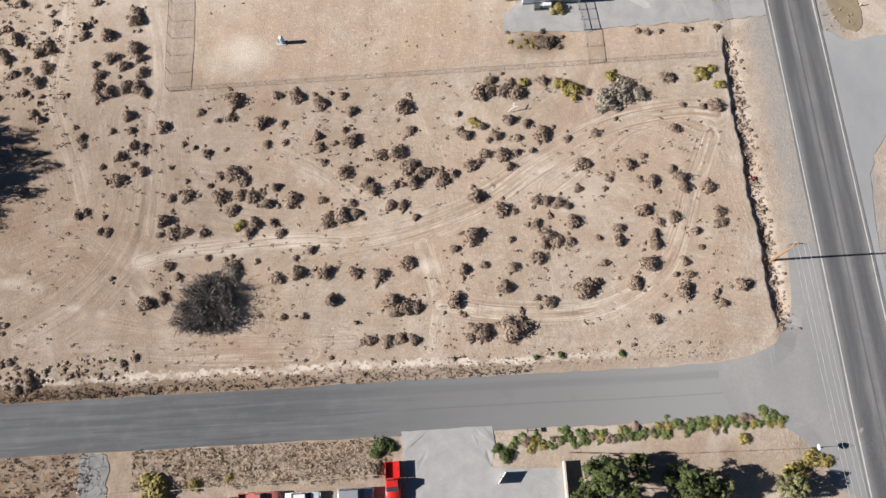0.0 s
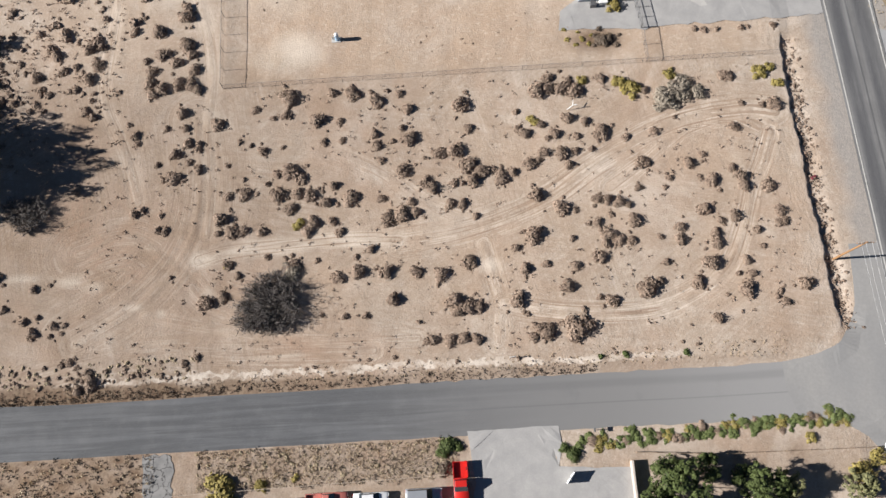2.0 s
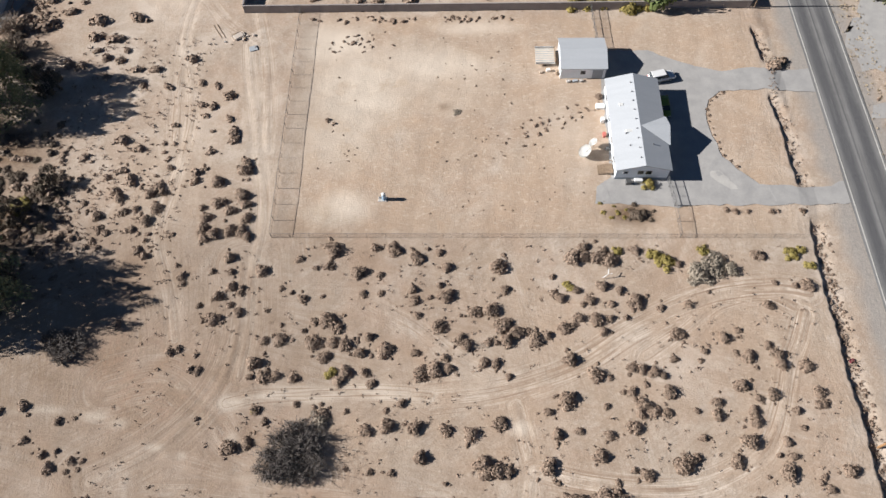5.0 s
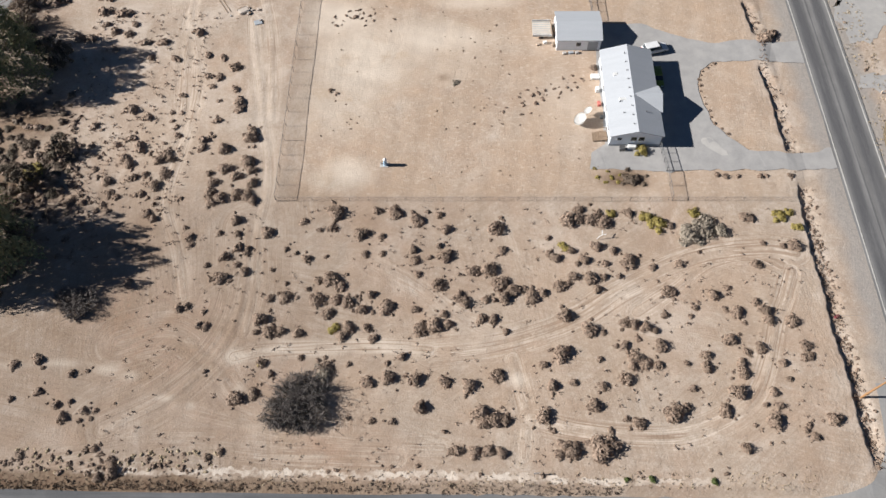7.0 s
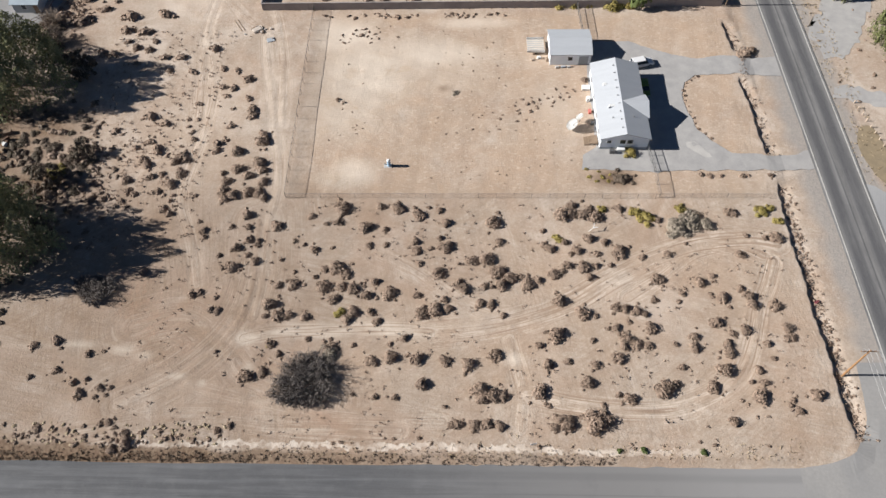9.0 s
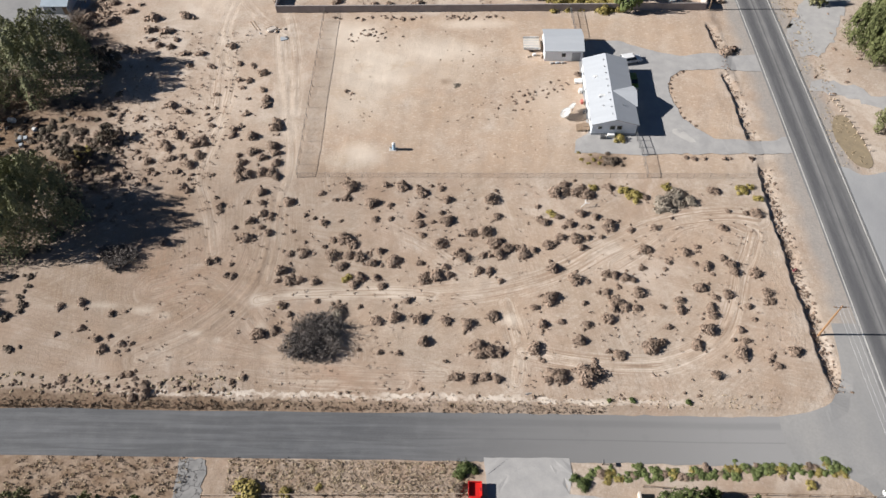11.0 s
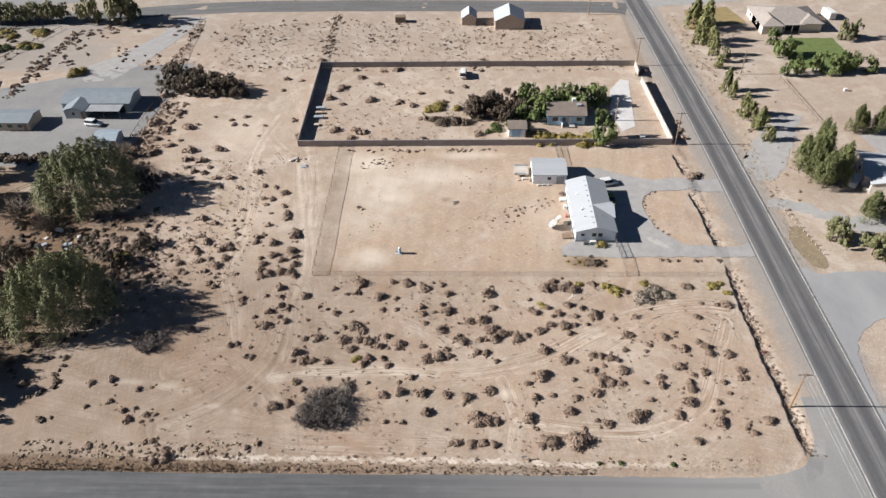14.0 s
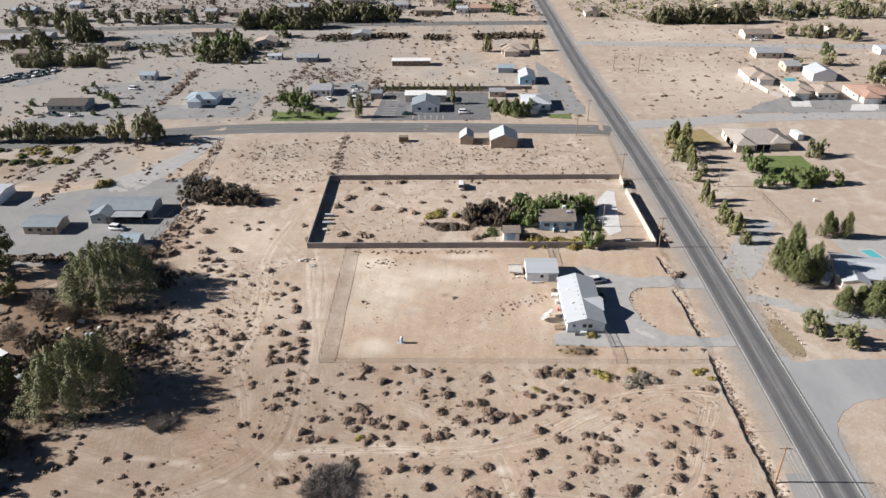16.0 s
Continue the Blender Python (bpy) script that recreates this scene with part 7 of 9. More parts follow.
WIRE_METAL = surface("aluminium_wire", (0.55, 0.55, 0.55), (0.45, 0.45, 0.45), 2.0, 0.4, relief=0.0)
for dx in (-1.0, -0.4, 0.4, 1.0):
    wire("power_line", (44.8 + dx, 25.0, 8.7), (47.8 + dx, -45, 8.9), 0.9)


house("barn", 152.4, 261.0, 10.4, 11, 3.4, 5.4, "y", WHITE_SIDING, WHITE_ROOF, "large open white metal barn", "barn", windows=0)
house("hall", -24.6, 220.6, 11.0, 9, 3, 4.9, "y", WHITE_SIDING, DULL_BLUE_ROOF, "white hall with a grey-blue gabled roof and car park", "hall", windows=2)
house("house", -112.2, 128.6, 18.8, 8.6, 2.6, 3.6, "x", GREY_WALL, DULL_BLUE_ROOF, "grey ranch house with a pale blue metal roof on gravel", "house", windows=3)
house("house", -131.2, 117.6, 9.8, 7, 2.5, 3.3, "x", TAN_WALL, DULL_BLUE_ROOF, "low grey mobile home on gravel", "house", windows=3)
house("shed", -102.71, 108.33, 5.5, 5, 2.3, 3.1, "x", GREY_WALL, BLUE_ROOF, "small shed with a pale metal roof beside the yard fence", "shed", windows=1)
house("house", -158.2, 137.21, 9.3, 10, 2.6, 3.4, "x", WHITE_SIDING, WHITE_ROOF, "white building at the edge of the yard", "house", windows=1)
house("house", -172.6, 222.6, 15.6, 9.5, 2.6, 4, "x", GREY_WALL, DARK_ROOF, "long house with a dark brown roof", "house", windows=4)
house("shed", -154.91, 262.97, 6.8, 6, 2.4, 3.2, "x", WHITE_SIDING, BLUE_ROOF, "pale blue roofed shed on dry ground", "shed", windows=1)
house("house", -191.1, 315.77, 9.8, 8, 2.6, 3.6, "x", CREAM_WALL, BROWN_ROOF, "small house with a dark brown roof", "house", windows=2)
house("barn", -252.69, 328.83, 11.1, 10, 3, 4.5, "x", BROWN_WALL, GREY_ROOF, "dark barn on a far lot", "barn", windows=1)
house("house", -113.03, 321.45, 11.2, 9, 2.7, 4.2, "y", CREAM_WALL, TAN_ROOF, "house with a tan roof among trees", "house", windows=2)
house("house", -103.12, 294.81, 6.4, 4, 2.2, 2.6, "x", WHITE_SIDING, WHITE_ROOF, "small white trailer on a dry lot", "house", windows=1)
house("house", -86.16, 292.14, 10.1, 7, 2.4, 3.2, "x", GREY_WALL, GREY_ROOF, "grey house on a scrubby lot", "house", windows=2)
house("house", -70.83, 241.45, 8.9, 9, 2.6, 3.8, "x", WHITE_SIDING, GREY_ROOF, "grey roofed house beside trees", "house", windows=2)
house("mobile_home", -34.2, 284.2, 18.2, 5, 2.5, 2.9, "x", BROWN_WALL, BRIGHT_ROOF, "long mobile home with a white roof", "mobile home", windows=3)
house("annex", -25.1, 231.6, 17.0, 6, 3, 3.25, "x", CREAM_WALL, BRIGHT_ROOF, "long flat-roofed annex behind the hall", "annex", windows=0)
house("garage", -46.2, 234.8, 4.6, 4.6, 2.6, 3.0, "x", BLOCK, DULL_BLUE_ROOF, "dark block garage beside the car park", "garage", windows=0)
house("shed", 5.36, 237.4, 6.6, 5, 2.4, 2.8, "x", TAN_WALL, GREY_ROOF, "small tan shed beside trees", "shed", windows=1)
house("shed", 10.96, 272.92, 7.2, 6, 2.3, 2.7, "x", GREY_WALL, BLUE_ROOF, "blue roofed shed on a far lot", "shed", windows=0)
house("barn", 19.59, 257.43, 6.8, 11, 3.2, 4.6, "y", BLUE_WALL, WHITE_ROOF, "tall blue barn with a white roof", "barn", windows=1)
house("house", -29.21, 394.7, 16.1, 10, 3, 3.5, "x", TAN_WALL, TAN_ROOF, "far tan building beside the road", "house", windows=2)
house("house", -8.89, 398.62, 6.8, 8, 3, 3.6, "x", WHITE_SIDING, WHITE_ROOF, "far low white roofed building", "house", windows=1)
house("house", 2.3, 401.63, 12.2, 9, 2.8, 4, "x", CREAM_WALL, RED_ROOF, "far house with a reddish roof", "house", windows=2)
house("house", -79.47, 426.77, 18.8, 9, 2.8, 4, "x", TAN_WALL, GREY_ROOF, "far house with a grey roof", "house", windows=2)
house("house", -21.55, 427.92, 12.5, 9, 2.8, 4, "x", CREAM_WALL, BLUE_ROOF, "far house with a pale roof", "house", windows=2)
house("house", -147.42, 393.1, 10.3, 9, 2.6, 3.6, "x", CREAM_WALL, BROWN_ROOF, "far house with a brown roof", "house", windows=2)
house("house", -164.47, 396.31, 7.0, 9, 2.6, 3.6, "x", CREAM_WALL, GREY_ROOF, "far house with a grey roof", "house", windows=1)
house("house", -259.27, 416.98, 6.7, 8, 2.8, 3.8, "x", WHITE_SIDING, WHITE_ROOF, "far white house on dry ground", "house", windows=1)
house("house", -285.13, 402.05, 14.5, 9, 2.6, 3.4, "x", GREY_WALL, BLUE_ROOF, "far house with a pale roof", "house", windows=1)
house("house", -238.52, 337.12, 5.7, 8, 2.6, 3.4, "x", GREY_WALL, GREY_ROOF, "far grey house on dry ground", "house", windows=1)
house("house", 149.8, 335.05, 14.6, 10, 2.7, 4.2, "x", CREAM_WALL, BROWN_ROOF, "far house with a brown roof", "house", windows=2)
house("house", 144.6, 275.16, 6.6, 9, 2.6, 3.8, "x", TAN_WALL, GREY_ROOF, "grey roofed house behind trees", "house", windows=1)
house("house", 142.24, 297.74, 13.4, 9, 2.7, 4, "x", CREAM_WALL, GREY_ROOF, "grey roofed house among trees", "house", windows=2)
house("house", 198.27, 341.49, 14.1, 10, 2.8, 4, "x", CREAM_WALL, TAN_ROOF, "far house standing among trees", "house", windows=2)
house("house", 203.98, 302.44, 10.8, 8, 2.8, 3.4, "x", WHITE_SIDING, WHITE_ROOF, "far low white roofed building", "house", windows=1)
house("house", 181.46, 253.06, 10.6, 8, 2.8, 3.4, "x", TAN_WALL, WHITE_ROOF, "low tan building with white roof", "house", windows=1)
house("house", 184.76, 385.22, 9.7, 9, 3, 4, "x", WHITE_SIDING, WHITE_ROOF, "far low white roofed building", "house", windows=1)
house("house", 69.26, 387.53, 8.2, 10, 2.8, 4.2, "y", CREAM_WALL, BROWN_ROOF, "far house at a yard corner", "house", windows=1)
house("shed", -8.3, 184.7, 4.6, 6, 2.6, 4.2, "y", TAN_WALL, WHITE_ROOF, "small tan gabled shed with a white roof", "shed", windows=0)
house("barn", 5.11, 182.79, 9.5, 9, 3, 5.2, "y", TAN_WALL, WHITE_ROOF, "tan barn with a pale metal roof on the empty lot", "barn", windows=0)



# ---- vehicles ----
def car(x, y, turn, kind, mat, label, lift=0.0):
    """Kinds: suv, sedan, pickup, van; the nose points to local -y."""
    L, W, H = {"suv": (4.7, 1.85, 1.75), "sedan": (4.6, 1.78, 1.42), "pickup": (5.4, 1.9, 1.75), "van": (5.2, 1.95, 2.05)}[kind]
    c = thing(kind if kind != "suv" else "car", pose(x, y, stand(x, y) + 0.05 + lift, 0, 0, turn), label, "car" if kind != "pickup" else "pickup truck")
    h, w = L / 2, W / 2
    low = 0.34
    belt = 0.95 if kind != "sedan" else 0.88

    def side_solid(profile, half, top_in=0.0, z_top=1.0, z_low=0.0):
        """A side profile of (y, z) with width; points above z_low lean in towards the top."""
        bm = prism(profile, -half, half, "x")
        for v in bm.verts:
            if v.co.z > z_low:
                k = (v.co.z - z_low) / (z_top - z_low)
                v.co.x *= 1 - top_in * k
        bmesh.ops.bevel(bm, geom=bm.edges[:], offset=0.05, segments=1, affect='EDGES')
        return bm
    if kind == "pickup":
        part("body", side_solid([(-h, low), (-h, 0.72), (-h + 0.15, 0.95), (-h + 1.35, 1.02), (0.55, 1.02), (0.55, low)], w), mat, c, "", True)
        bed = bmesh.new()
        add_box(bed, -w, w, 0.58, h, low, 0.55)
        add_box(bed, -w, -w + 0.1, 0.58, h, 0.55, 1.0)
        add_box(bed, w - 0.1, w, 0.58, h, 0.55, 1.0)
        add_box(bed, -w, w, h - 0.08, h, 0.55, 0.98)
        add_box(bed, -w, w, 0.58, 0.68, 0.55, 1.0)
        part("bed", bed, mat, c)
        part("cab_glass", side_solid([(-1.05, 1.0), (-0.45, 1.6), (0.35, 1.62), (0.5, 1.0)], w * 0.94, 0.14, 1.65, 1.0), GLASS, c)
        part("cab_roof", box(-w * 0.8, w * 0.8, -0.42, 0.36, 1.58, 1.70, 0.05), mat, c)
    else:
        nose = 0.78 if kind != "van" else 0.9
        part("body", side_solid([(-h, low), (-h, nose - 0.12), (-h + 0.2, nose), (-h + 1.2, belt), (h - 0.12, belt + 0.03), (h, belt - 0.15), (h, low)], w), mat, c, "", True)
        back = {"suv": h - 0.25, "sedan": h - 0.75, "van": h - 0.15}[kind]
        front = -h + (1.15 if kind != "van" else 0.75)
        part("glasshouse", side_solid([(front, belt - 0.02), (front + 0.75, H - 0.08), (back - (0.55 if kind == "sedan" else 0.12), H - 0.08), (back, belt - 0.02)], w * 0.95, 0.16, H, belt), GLASS, c)
        part("roof_panel", box(-w * 0.78, w * 0.78, front + 0.72, back - (0.5 if kind == "sedan" else 0.1), H - 0.12, H - 0.03, 0.04), mat, c)
        for s in (-1, 1):
            for py in ((front + back) / 2, back - 0.15):
                bm = box(s * w * 0.93 - 0.03, s * w * 0.93 + 0.03, py - 0.06, py + 0.06, belt - 0.02, belt + 0.25)
                part("pillar", bm, mat, c)
    for s in (-1, 1):
        part("headlight", box(s * (w - 0.35) - 0.2, s * (w - 0.35) + 0.2, -h - 0.02, -h + 0.08, 0.58, 0.72), WHITE_PLASTIC, c, "clear headlight")
        part("tail_light", box(s * (w - 0.2) - 0.12, s * (w - 0.2) + 0.12, h - 0.06, h + 0.02, 0.62, 0.85), RED_PLASTIC, c, "red tail light")
        for wy in (-h + 0.85, h - 0.95):
            wheel = part("wheel", tube((s * (w - 0.22), wy, 0.3), (s * (w + 0.01), wy, 0.3), 0.34, None, 14), RUBBER, c)
            part("rim", tube((s * (w - 0.02), wy, 0.3), (s * (w + 0.025), wy, 0.3), 0.2, None, 10), SILVER, wheel)
    part("bumper", box(-w + 0.05, w - 0.05, -h - 0.06, -h + 0.1, 0.36, 0.52, 0.03), STEEL, c)
    return c


car(23.86, 89.72, 105, "suv", WHITE_CAR, "white estate car parked on the gravel drive")
car(23.47, 82.92, 0, "sedan", GREEN_PAINT, "olive-green car parked in the house's shadow")
car(-9.2, -1.91, 0, "pickup", RED_PAINT, "bright red pickup truck parked on the gravel yard")
car(-32.01, -3.47, 90, "sedan", DARK_TEAL, "dark teal car in the row by the string fence")
car(-26.59, -3.08, 90, "pickup", FADED_RED, "faded red pickup truck in the row by the string fence")
car(-20.91, -3.3, 90, "sedan", WHITE_CAR, "white car with a dark striped roof in the parked row")
car(-14.1, -3.19, 90, "suv", SILVER, "silver car in the row by the string fence")
car(-110.24, 116.9, 80, "suv", WHITE_CAR, "white car parked before the grey ranch house")
car(-10.43, 145.37, 180, "van", WHITE_PLASTIC, "old pale van parked at the back wall")


# ---- the lot and the street's edges ----
def block(name, x, y, sx, sy, sz, mat, label, category, turn=0.0, lift=0.0, bevel=0.03):
    ob = part(name, box(-sx / 2, sx / 2, -sy / 2, sy / 2, 0, sz, bevel), mat)
    ob.matrix_world = pose(x, y, stand(x, y) + lift, 0, 0, turn)
    return tagged(ob, label, category)


def tank():
    t = thing("pressure_tank", pose(-24.1, 64.21, stand(-24.1, 64.21)), "light blue pressure tank with a white cap on a small slab", "tank")
    part("slab", box(-0.9, 0.5, -0.5, 0.45, -0.05, 0.1, 0.02), CONCRETE, t)
    part("vessel", tube((0, 0, 0.1), (0, 0, 1.55), 0.33, 0.33, 16), LIGHT_BLUE, t)
    part("cap", tube((0, 0, 1.55), (0, 0, 1.75), 0.33, 0.16, 16), WHITE_PLASTIC, t, "white domed cap")
    part("pipe", tube((-0.7, 0.1, 0.1), (-0.7, 0.1, 0.7), 0.06), STEEL, t)
    part("pipe", tube((-0.7, 0.1, 0.4), (0, 0.0, 0.4), 0.05), STEEL, t)


tank()


def sign(x, y, h, w, hh, turn, mat, label, name="sign", post_mat=None):
    t = thing(name, pose(x, y, stand(x, y), 0, 0, turn), label, "sign")
    part("post", tube((0, 0, -0.2), (0, 0, h), 0.04, None, 6), post_mat or STEEL, t)
    part("board", box(-w / 2, w / 2, -0.05, -0.02, h - hh, h, 0.005), mat, t)
    return t


def stop_sign(x, y):
    t = thing("stop_sign", pose(x, y, stand(x, y), 0, 0, -90), "octagonal stop sign seen from behind, with a name blade on top", "stop sign")
    part("post", tube((0, 0, -0.3), (0, 0, 2.75), 0.035, None, 6), STEEL, t)
    bm = bmesh.new()
    bmesh.ops.create_cone(bm, cap_ends=True, segments=8, radius1=0.41, radius2=0.41, depth=0.02)
    bmesh.ops.transform(bm, matrix=Matrix.Translation((0, -0.05, 2.2)) @ Euler((radians(90), 0, radians(0))).to_matrix().to_4x4() @ Matrix.Rotation(radians(22.5), 4, 'Z'), verts=bm.verts[:])
    part("plate", bm, WHITE_PLASTIC, t, "pale back of the octagonal plate")
    part("name_blade", box(-0.012, 0.012, -0.45, 0.45, 2.72, 2.95), GREEN_PAINT, t, "green name blade with plain bars")


stop_sign(45.41, -0.39)
sign(-1.21, 13.91, 1.1, 0.9, 0.55, 10, WHITE_PLASTIC, "small white sign board on the bank of the street", "yard_sign")
sign(4.9, -2.01, 1.6, 1.75, 1.5, 52, WHITE_PLASTIC, "upright white sign board beside the gravel drive", "sign_board")


def mailbox(x, y, turn):
    t = thing("mailbox", pose(x, y, stand(x, y), 0, 0, turn), "dark mailbox on a wooden post beside the hedge", "mailbox")
    part("post", box(-0.06, 0.06, -0.06, 0.06, -0.2, 1.05), WOOD, t)
    part("box", prism([(-0.12, 1.05), (0.12, 1.05), (0.12, 1.2), (0.07, 1.3), (-0.07, 1.3), (-0.12, 1.2)], -0.28, 0.28), STEEL, t)


mailbox(8.69, 3.75, 0)


def rail_fence(name, p, q, h, spacing, label, mat, rails=(0.9,), size=0.05):
    p, q = Vector((*p, 0)), Vector((*q, 0))
    n = (q - p).length
    z = stand(*((p + q) / 2).xy)
    f = thing(name, Matrix.Translation((p.x, p.y, z)) @ Matrix.Rotation(math.atan2(q.y - p.y, q.x - p.x), 4, 'Z'), label, "fence")
    k = max(1, round(n / spacing))
    for i in range(k + 1):
        part("post", box(n * i / k - size, n * i / k + size, -size, size, -0.3, h), mat, f)
    for r in rails:
        part("rail", box(0, n, -size * 0.6, size * 0.6, h * r - size, h * r + size), mat, f)


rail_fence("post_and_rail_fence", (13.91, 0.62), (24.42, -0.2), 0.9, 2.6, "low brown rail fence behind the hedge", WOOD)
rail_fence("post_and_rail_fence", (24.62, -0.2), (44.8, -0.49), 0.9, 2.9, "low brown rail fence behind the hedge", WOOD)
rail_fence("cable_fence", (-46.78, -1.45), (-10.97, -0.82), 0.55, 4.2, "low fence of posts and a pale pipe before the cars", TAN_WALL, (0.9,), 0.05)
rail_fence("wire_fence", (-97.9, 104.16), (-97.49, 134.37), 1.1, 3.0, "low wire fence beside the gravel yard", RUST, (0.95,), 0.04)
rail_fence("wire_fence", (-118.48, 83.84), (-98.97, 103.5), 1.2, 3.0, "old wire fence behind the great trees", RUST, (0.95, 0.5), 0.04)
rail_fence("wire_fence", (-163.07, 135.86), (-145.9, 179.99), 1.0, 3.4, "rusty wire fence along a lot line", RUST, (0.95,), 0.06)
rail_fence("wire_fence", (-53.8, 152.2), (-53.9, 191.5), 1.0, 3.4, "old wire fence along the empty lot", RUST, (0.95,), 0.03)
far_scrub("fence_scrub", 70, lambda r: (-53.4 + r.gauss(0, 0.8), r.uniform(152, 191)), 0.55, "grey scrub along the old wire fence", 91)
rail_fence("wire_fence", (-97.4, 150), (-100.4, 187), 1.0, 3.4, "old wire fence along the drive", RUST, (0.95,), 0.04)
rail_fence("wire_fence", (82.12, 142.83), (84.31, 112.58), 1.1, 3.0, "low wire fence between the eastern yards", RUST, (0.95,), 0.04)
rail_fence("wire_fence", (60.71, 153.9), (64, 145.91), 1.1, 3.0, "low wire fence beside the verge", RUST, (0.95,), 0.04)
part_wall = block("garden_wall", 13.1, -6.55, 0.3, 12.4, 1.1, BLOCK_PALE, "low white-capped garden wall beside the drive", "wall")
tagged(part_wall, kind="structure")

# green hedge of vines south of the street
HEDGE = random.Random(21)
for i in range(112):
    x = 5.0 + i * 0.335 + HEDGE.uniform(-0.4, 0.4)
    y = 1.9 + 0.045 * (x - 5) + HEDGE.gauss(0, 0.55)
    kind = HEDGE.choice(("hedge", "hedge", "hedge", "hedge", "yellow", "sage"))
    shrub(kind, x, y, HEDGE.uniform(0.3, 0.62), "hedge_bush", "green leafy hedge bush beside the side street", "hedge bush", "hedge bushes beside the street", 0.7)
for x, y, r in ((5.61, 0.82, 0.8), (4.65, 1.63, 0.5), (-10.48, 2.9, 0.9), (-11.25, 2.09, 0.8), (-9.25, 2.52, 0.6), (22.39, 13.26, 0.4), (14.15, 13.45, 0.4), (10.81, 13.35, 0.35)):
    shrub("green", x, y, r, "green_bush", "small green bush beside the street", "bush")
shrub("brown", -11.23, 0.08, 0.8, "brown_bush", "reddish-brown dry bush beside the red truck", "bush")
for x, y, r in ((-40.22, -1.16, 1.7), (-35.27, -0.68, 0.7), (-30.79, -0.11, 0.4), (44.96, -1.6, 0.9), (42.86, -4.11, 1.6), (46.75, -2.3, 0.8), (37.03, 1.15, 0.6)):
    shrub("yellow", x, y, r, "olive_bush", "olive-green bush in dry weeds", "bush")
for kind, x, y, h, r in (("green", 18.39, -4.43, 5.2, 5.0), ("green", 22.34, -1.61, 3.6, 2.4), ("green", 29.05, -4.66, 5.0, 4.4), ("olive", 32.09, -4.27, 4.0, 2.5), ("green", 15.61, -5.54, 4.5, 2.6), ("olive", 41.33, -4.71, 3.6, 2.4),
                         ("olive", -62.18, -3.88, 4.5, 3.0), ("olive", -71.11, -4.33, 5, 3.4), ("olive", -79.93, -5.06, 5, 3.6), ("green", -54.76, -4.25, 4.5, 2.6), ("olive", -45.3, -6.74, 4.5, 2.5)):
    tree(kind, x, y, h, r, "in the southern garden", "garden trees south of the street")

# the white pipe and the red rag
def bent_pipe(x, y):
    t = thing("bent_pipe", pose(x, y, stand(x, y)), "bent white pipe lying in the brush", "pipe")
    pts = [(-0.7, -0.5, 0.3), (0.1, -0.15, 0.9), (0.75, -0.1, 1.0), (0.2, 0.6, 1.1)]
    part("arm", tube(pts[0], pts[1], 0.06), WHITE_PLASTIC, t)
    part("arm", tube(pts[1], pts[2], 0.06), WHITE_PLASTIC, t)
    part("arm", tube(pts[1], pts[3], 0.06), WHITE_PLASTIC, t)


bent_pipe(10.57, 50.44)
block("red_tarp", 44.33, 37.2, 0.9, 0.5, 0.25, MAROON, "crumpled dark red tarp in the ditch", "tarp", 30, 0, 0.1)
# thin bar laid in place of a short post's shadow; no overhead line
wire("post_shadow_bar", (44.3, 37.3, stand(44.3, 37.3) + 0.3), (49.4, 37.4, stand(49.4, 37.4) + 0.1), 0.05, 0.03)

# stones along the driveway island, and brush by the drive
ISLE = smooth_line([(34, 86.6), (31.9, 84.8), (30.9, 81.5), (31.1, 77.2), (32.3, 73.0), (34.2, 70.0)], 3)
for x, y in ISLE:
    shrub("sage", x + PLANT.uniform(-0.2, 0.4), y, PLANT.uniform(0.16, 0.3), "dry_tuft", "small dry tuft along the driveway island", "tuft", "tufts along the driveway island")


def dish(x, y, r, h, turn, label):
    t = thing("satellite_dish", pose(x, y, stand(x, y), 0, 0, turn), label, "satellite dish")
    part("mast", tube((0, 0, -0.2), (0, 0, h), 0.06), STEEL, t)
    bm = bmesh.new()
    rings = []
    for k in range(5):
        q = r * k / 4
        rings.append([bm.verts.new((q * math.cos(a * math.tau / 20), q * math.sin(a * math.tau / 20), 0.35 * q * q / r)) for a in range(20)] if k else [bm.verts.new((0, 0, 0))])
    for a in range(20):
        bm.faces.new((rings[0][0], rings[1][a], rings[1][(a + 1) % 20]))
        for k in range(1, 4):
            bm.faces.new((rings[k][a], rings[k + 1][a], rings[k + 1][(a + 1) % 20], rings[k][(a + 1) % 20]))
    bmesh.ops.solidify(bm, geom=bm.faces[:], thickness=0.03)
    bmesh.ops.transform(bm, matrix=Matrix.Translation((0, 0, h)) @ Euler((radians(-38), 0, 0)).to_matrix().to_4x4(), verts=bm.verts[:])
    part("reflector", bm, WHITE_PLASTIC, t, smooth=True)
    part("feed_arm", tube((0, 0, h), (0, -0.5 * r, h + 0.8 * r), 0.025), STEEL, t)


dish(10.53, 74.62, 0.8, 1.2, 80, "round white satellite dish beside the house")
dish(9.17, 72.96, 1.2, 0.9, 95, "large pale satellite dish beside the house")


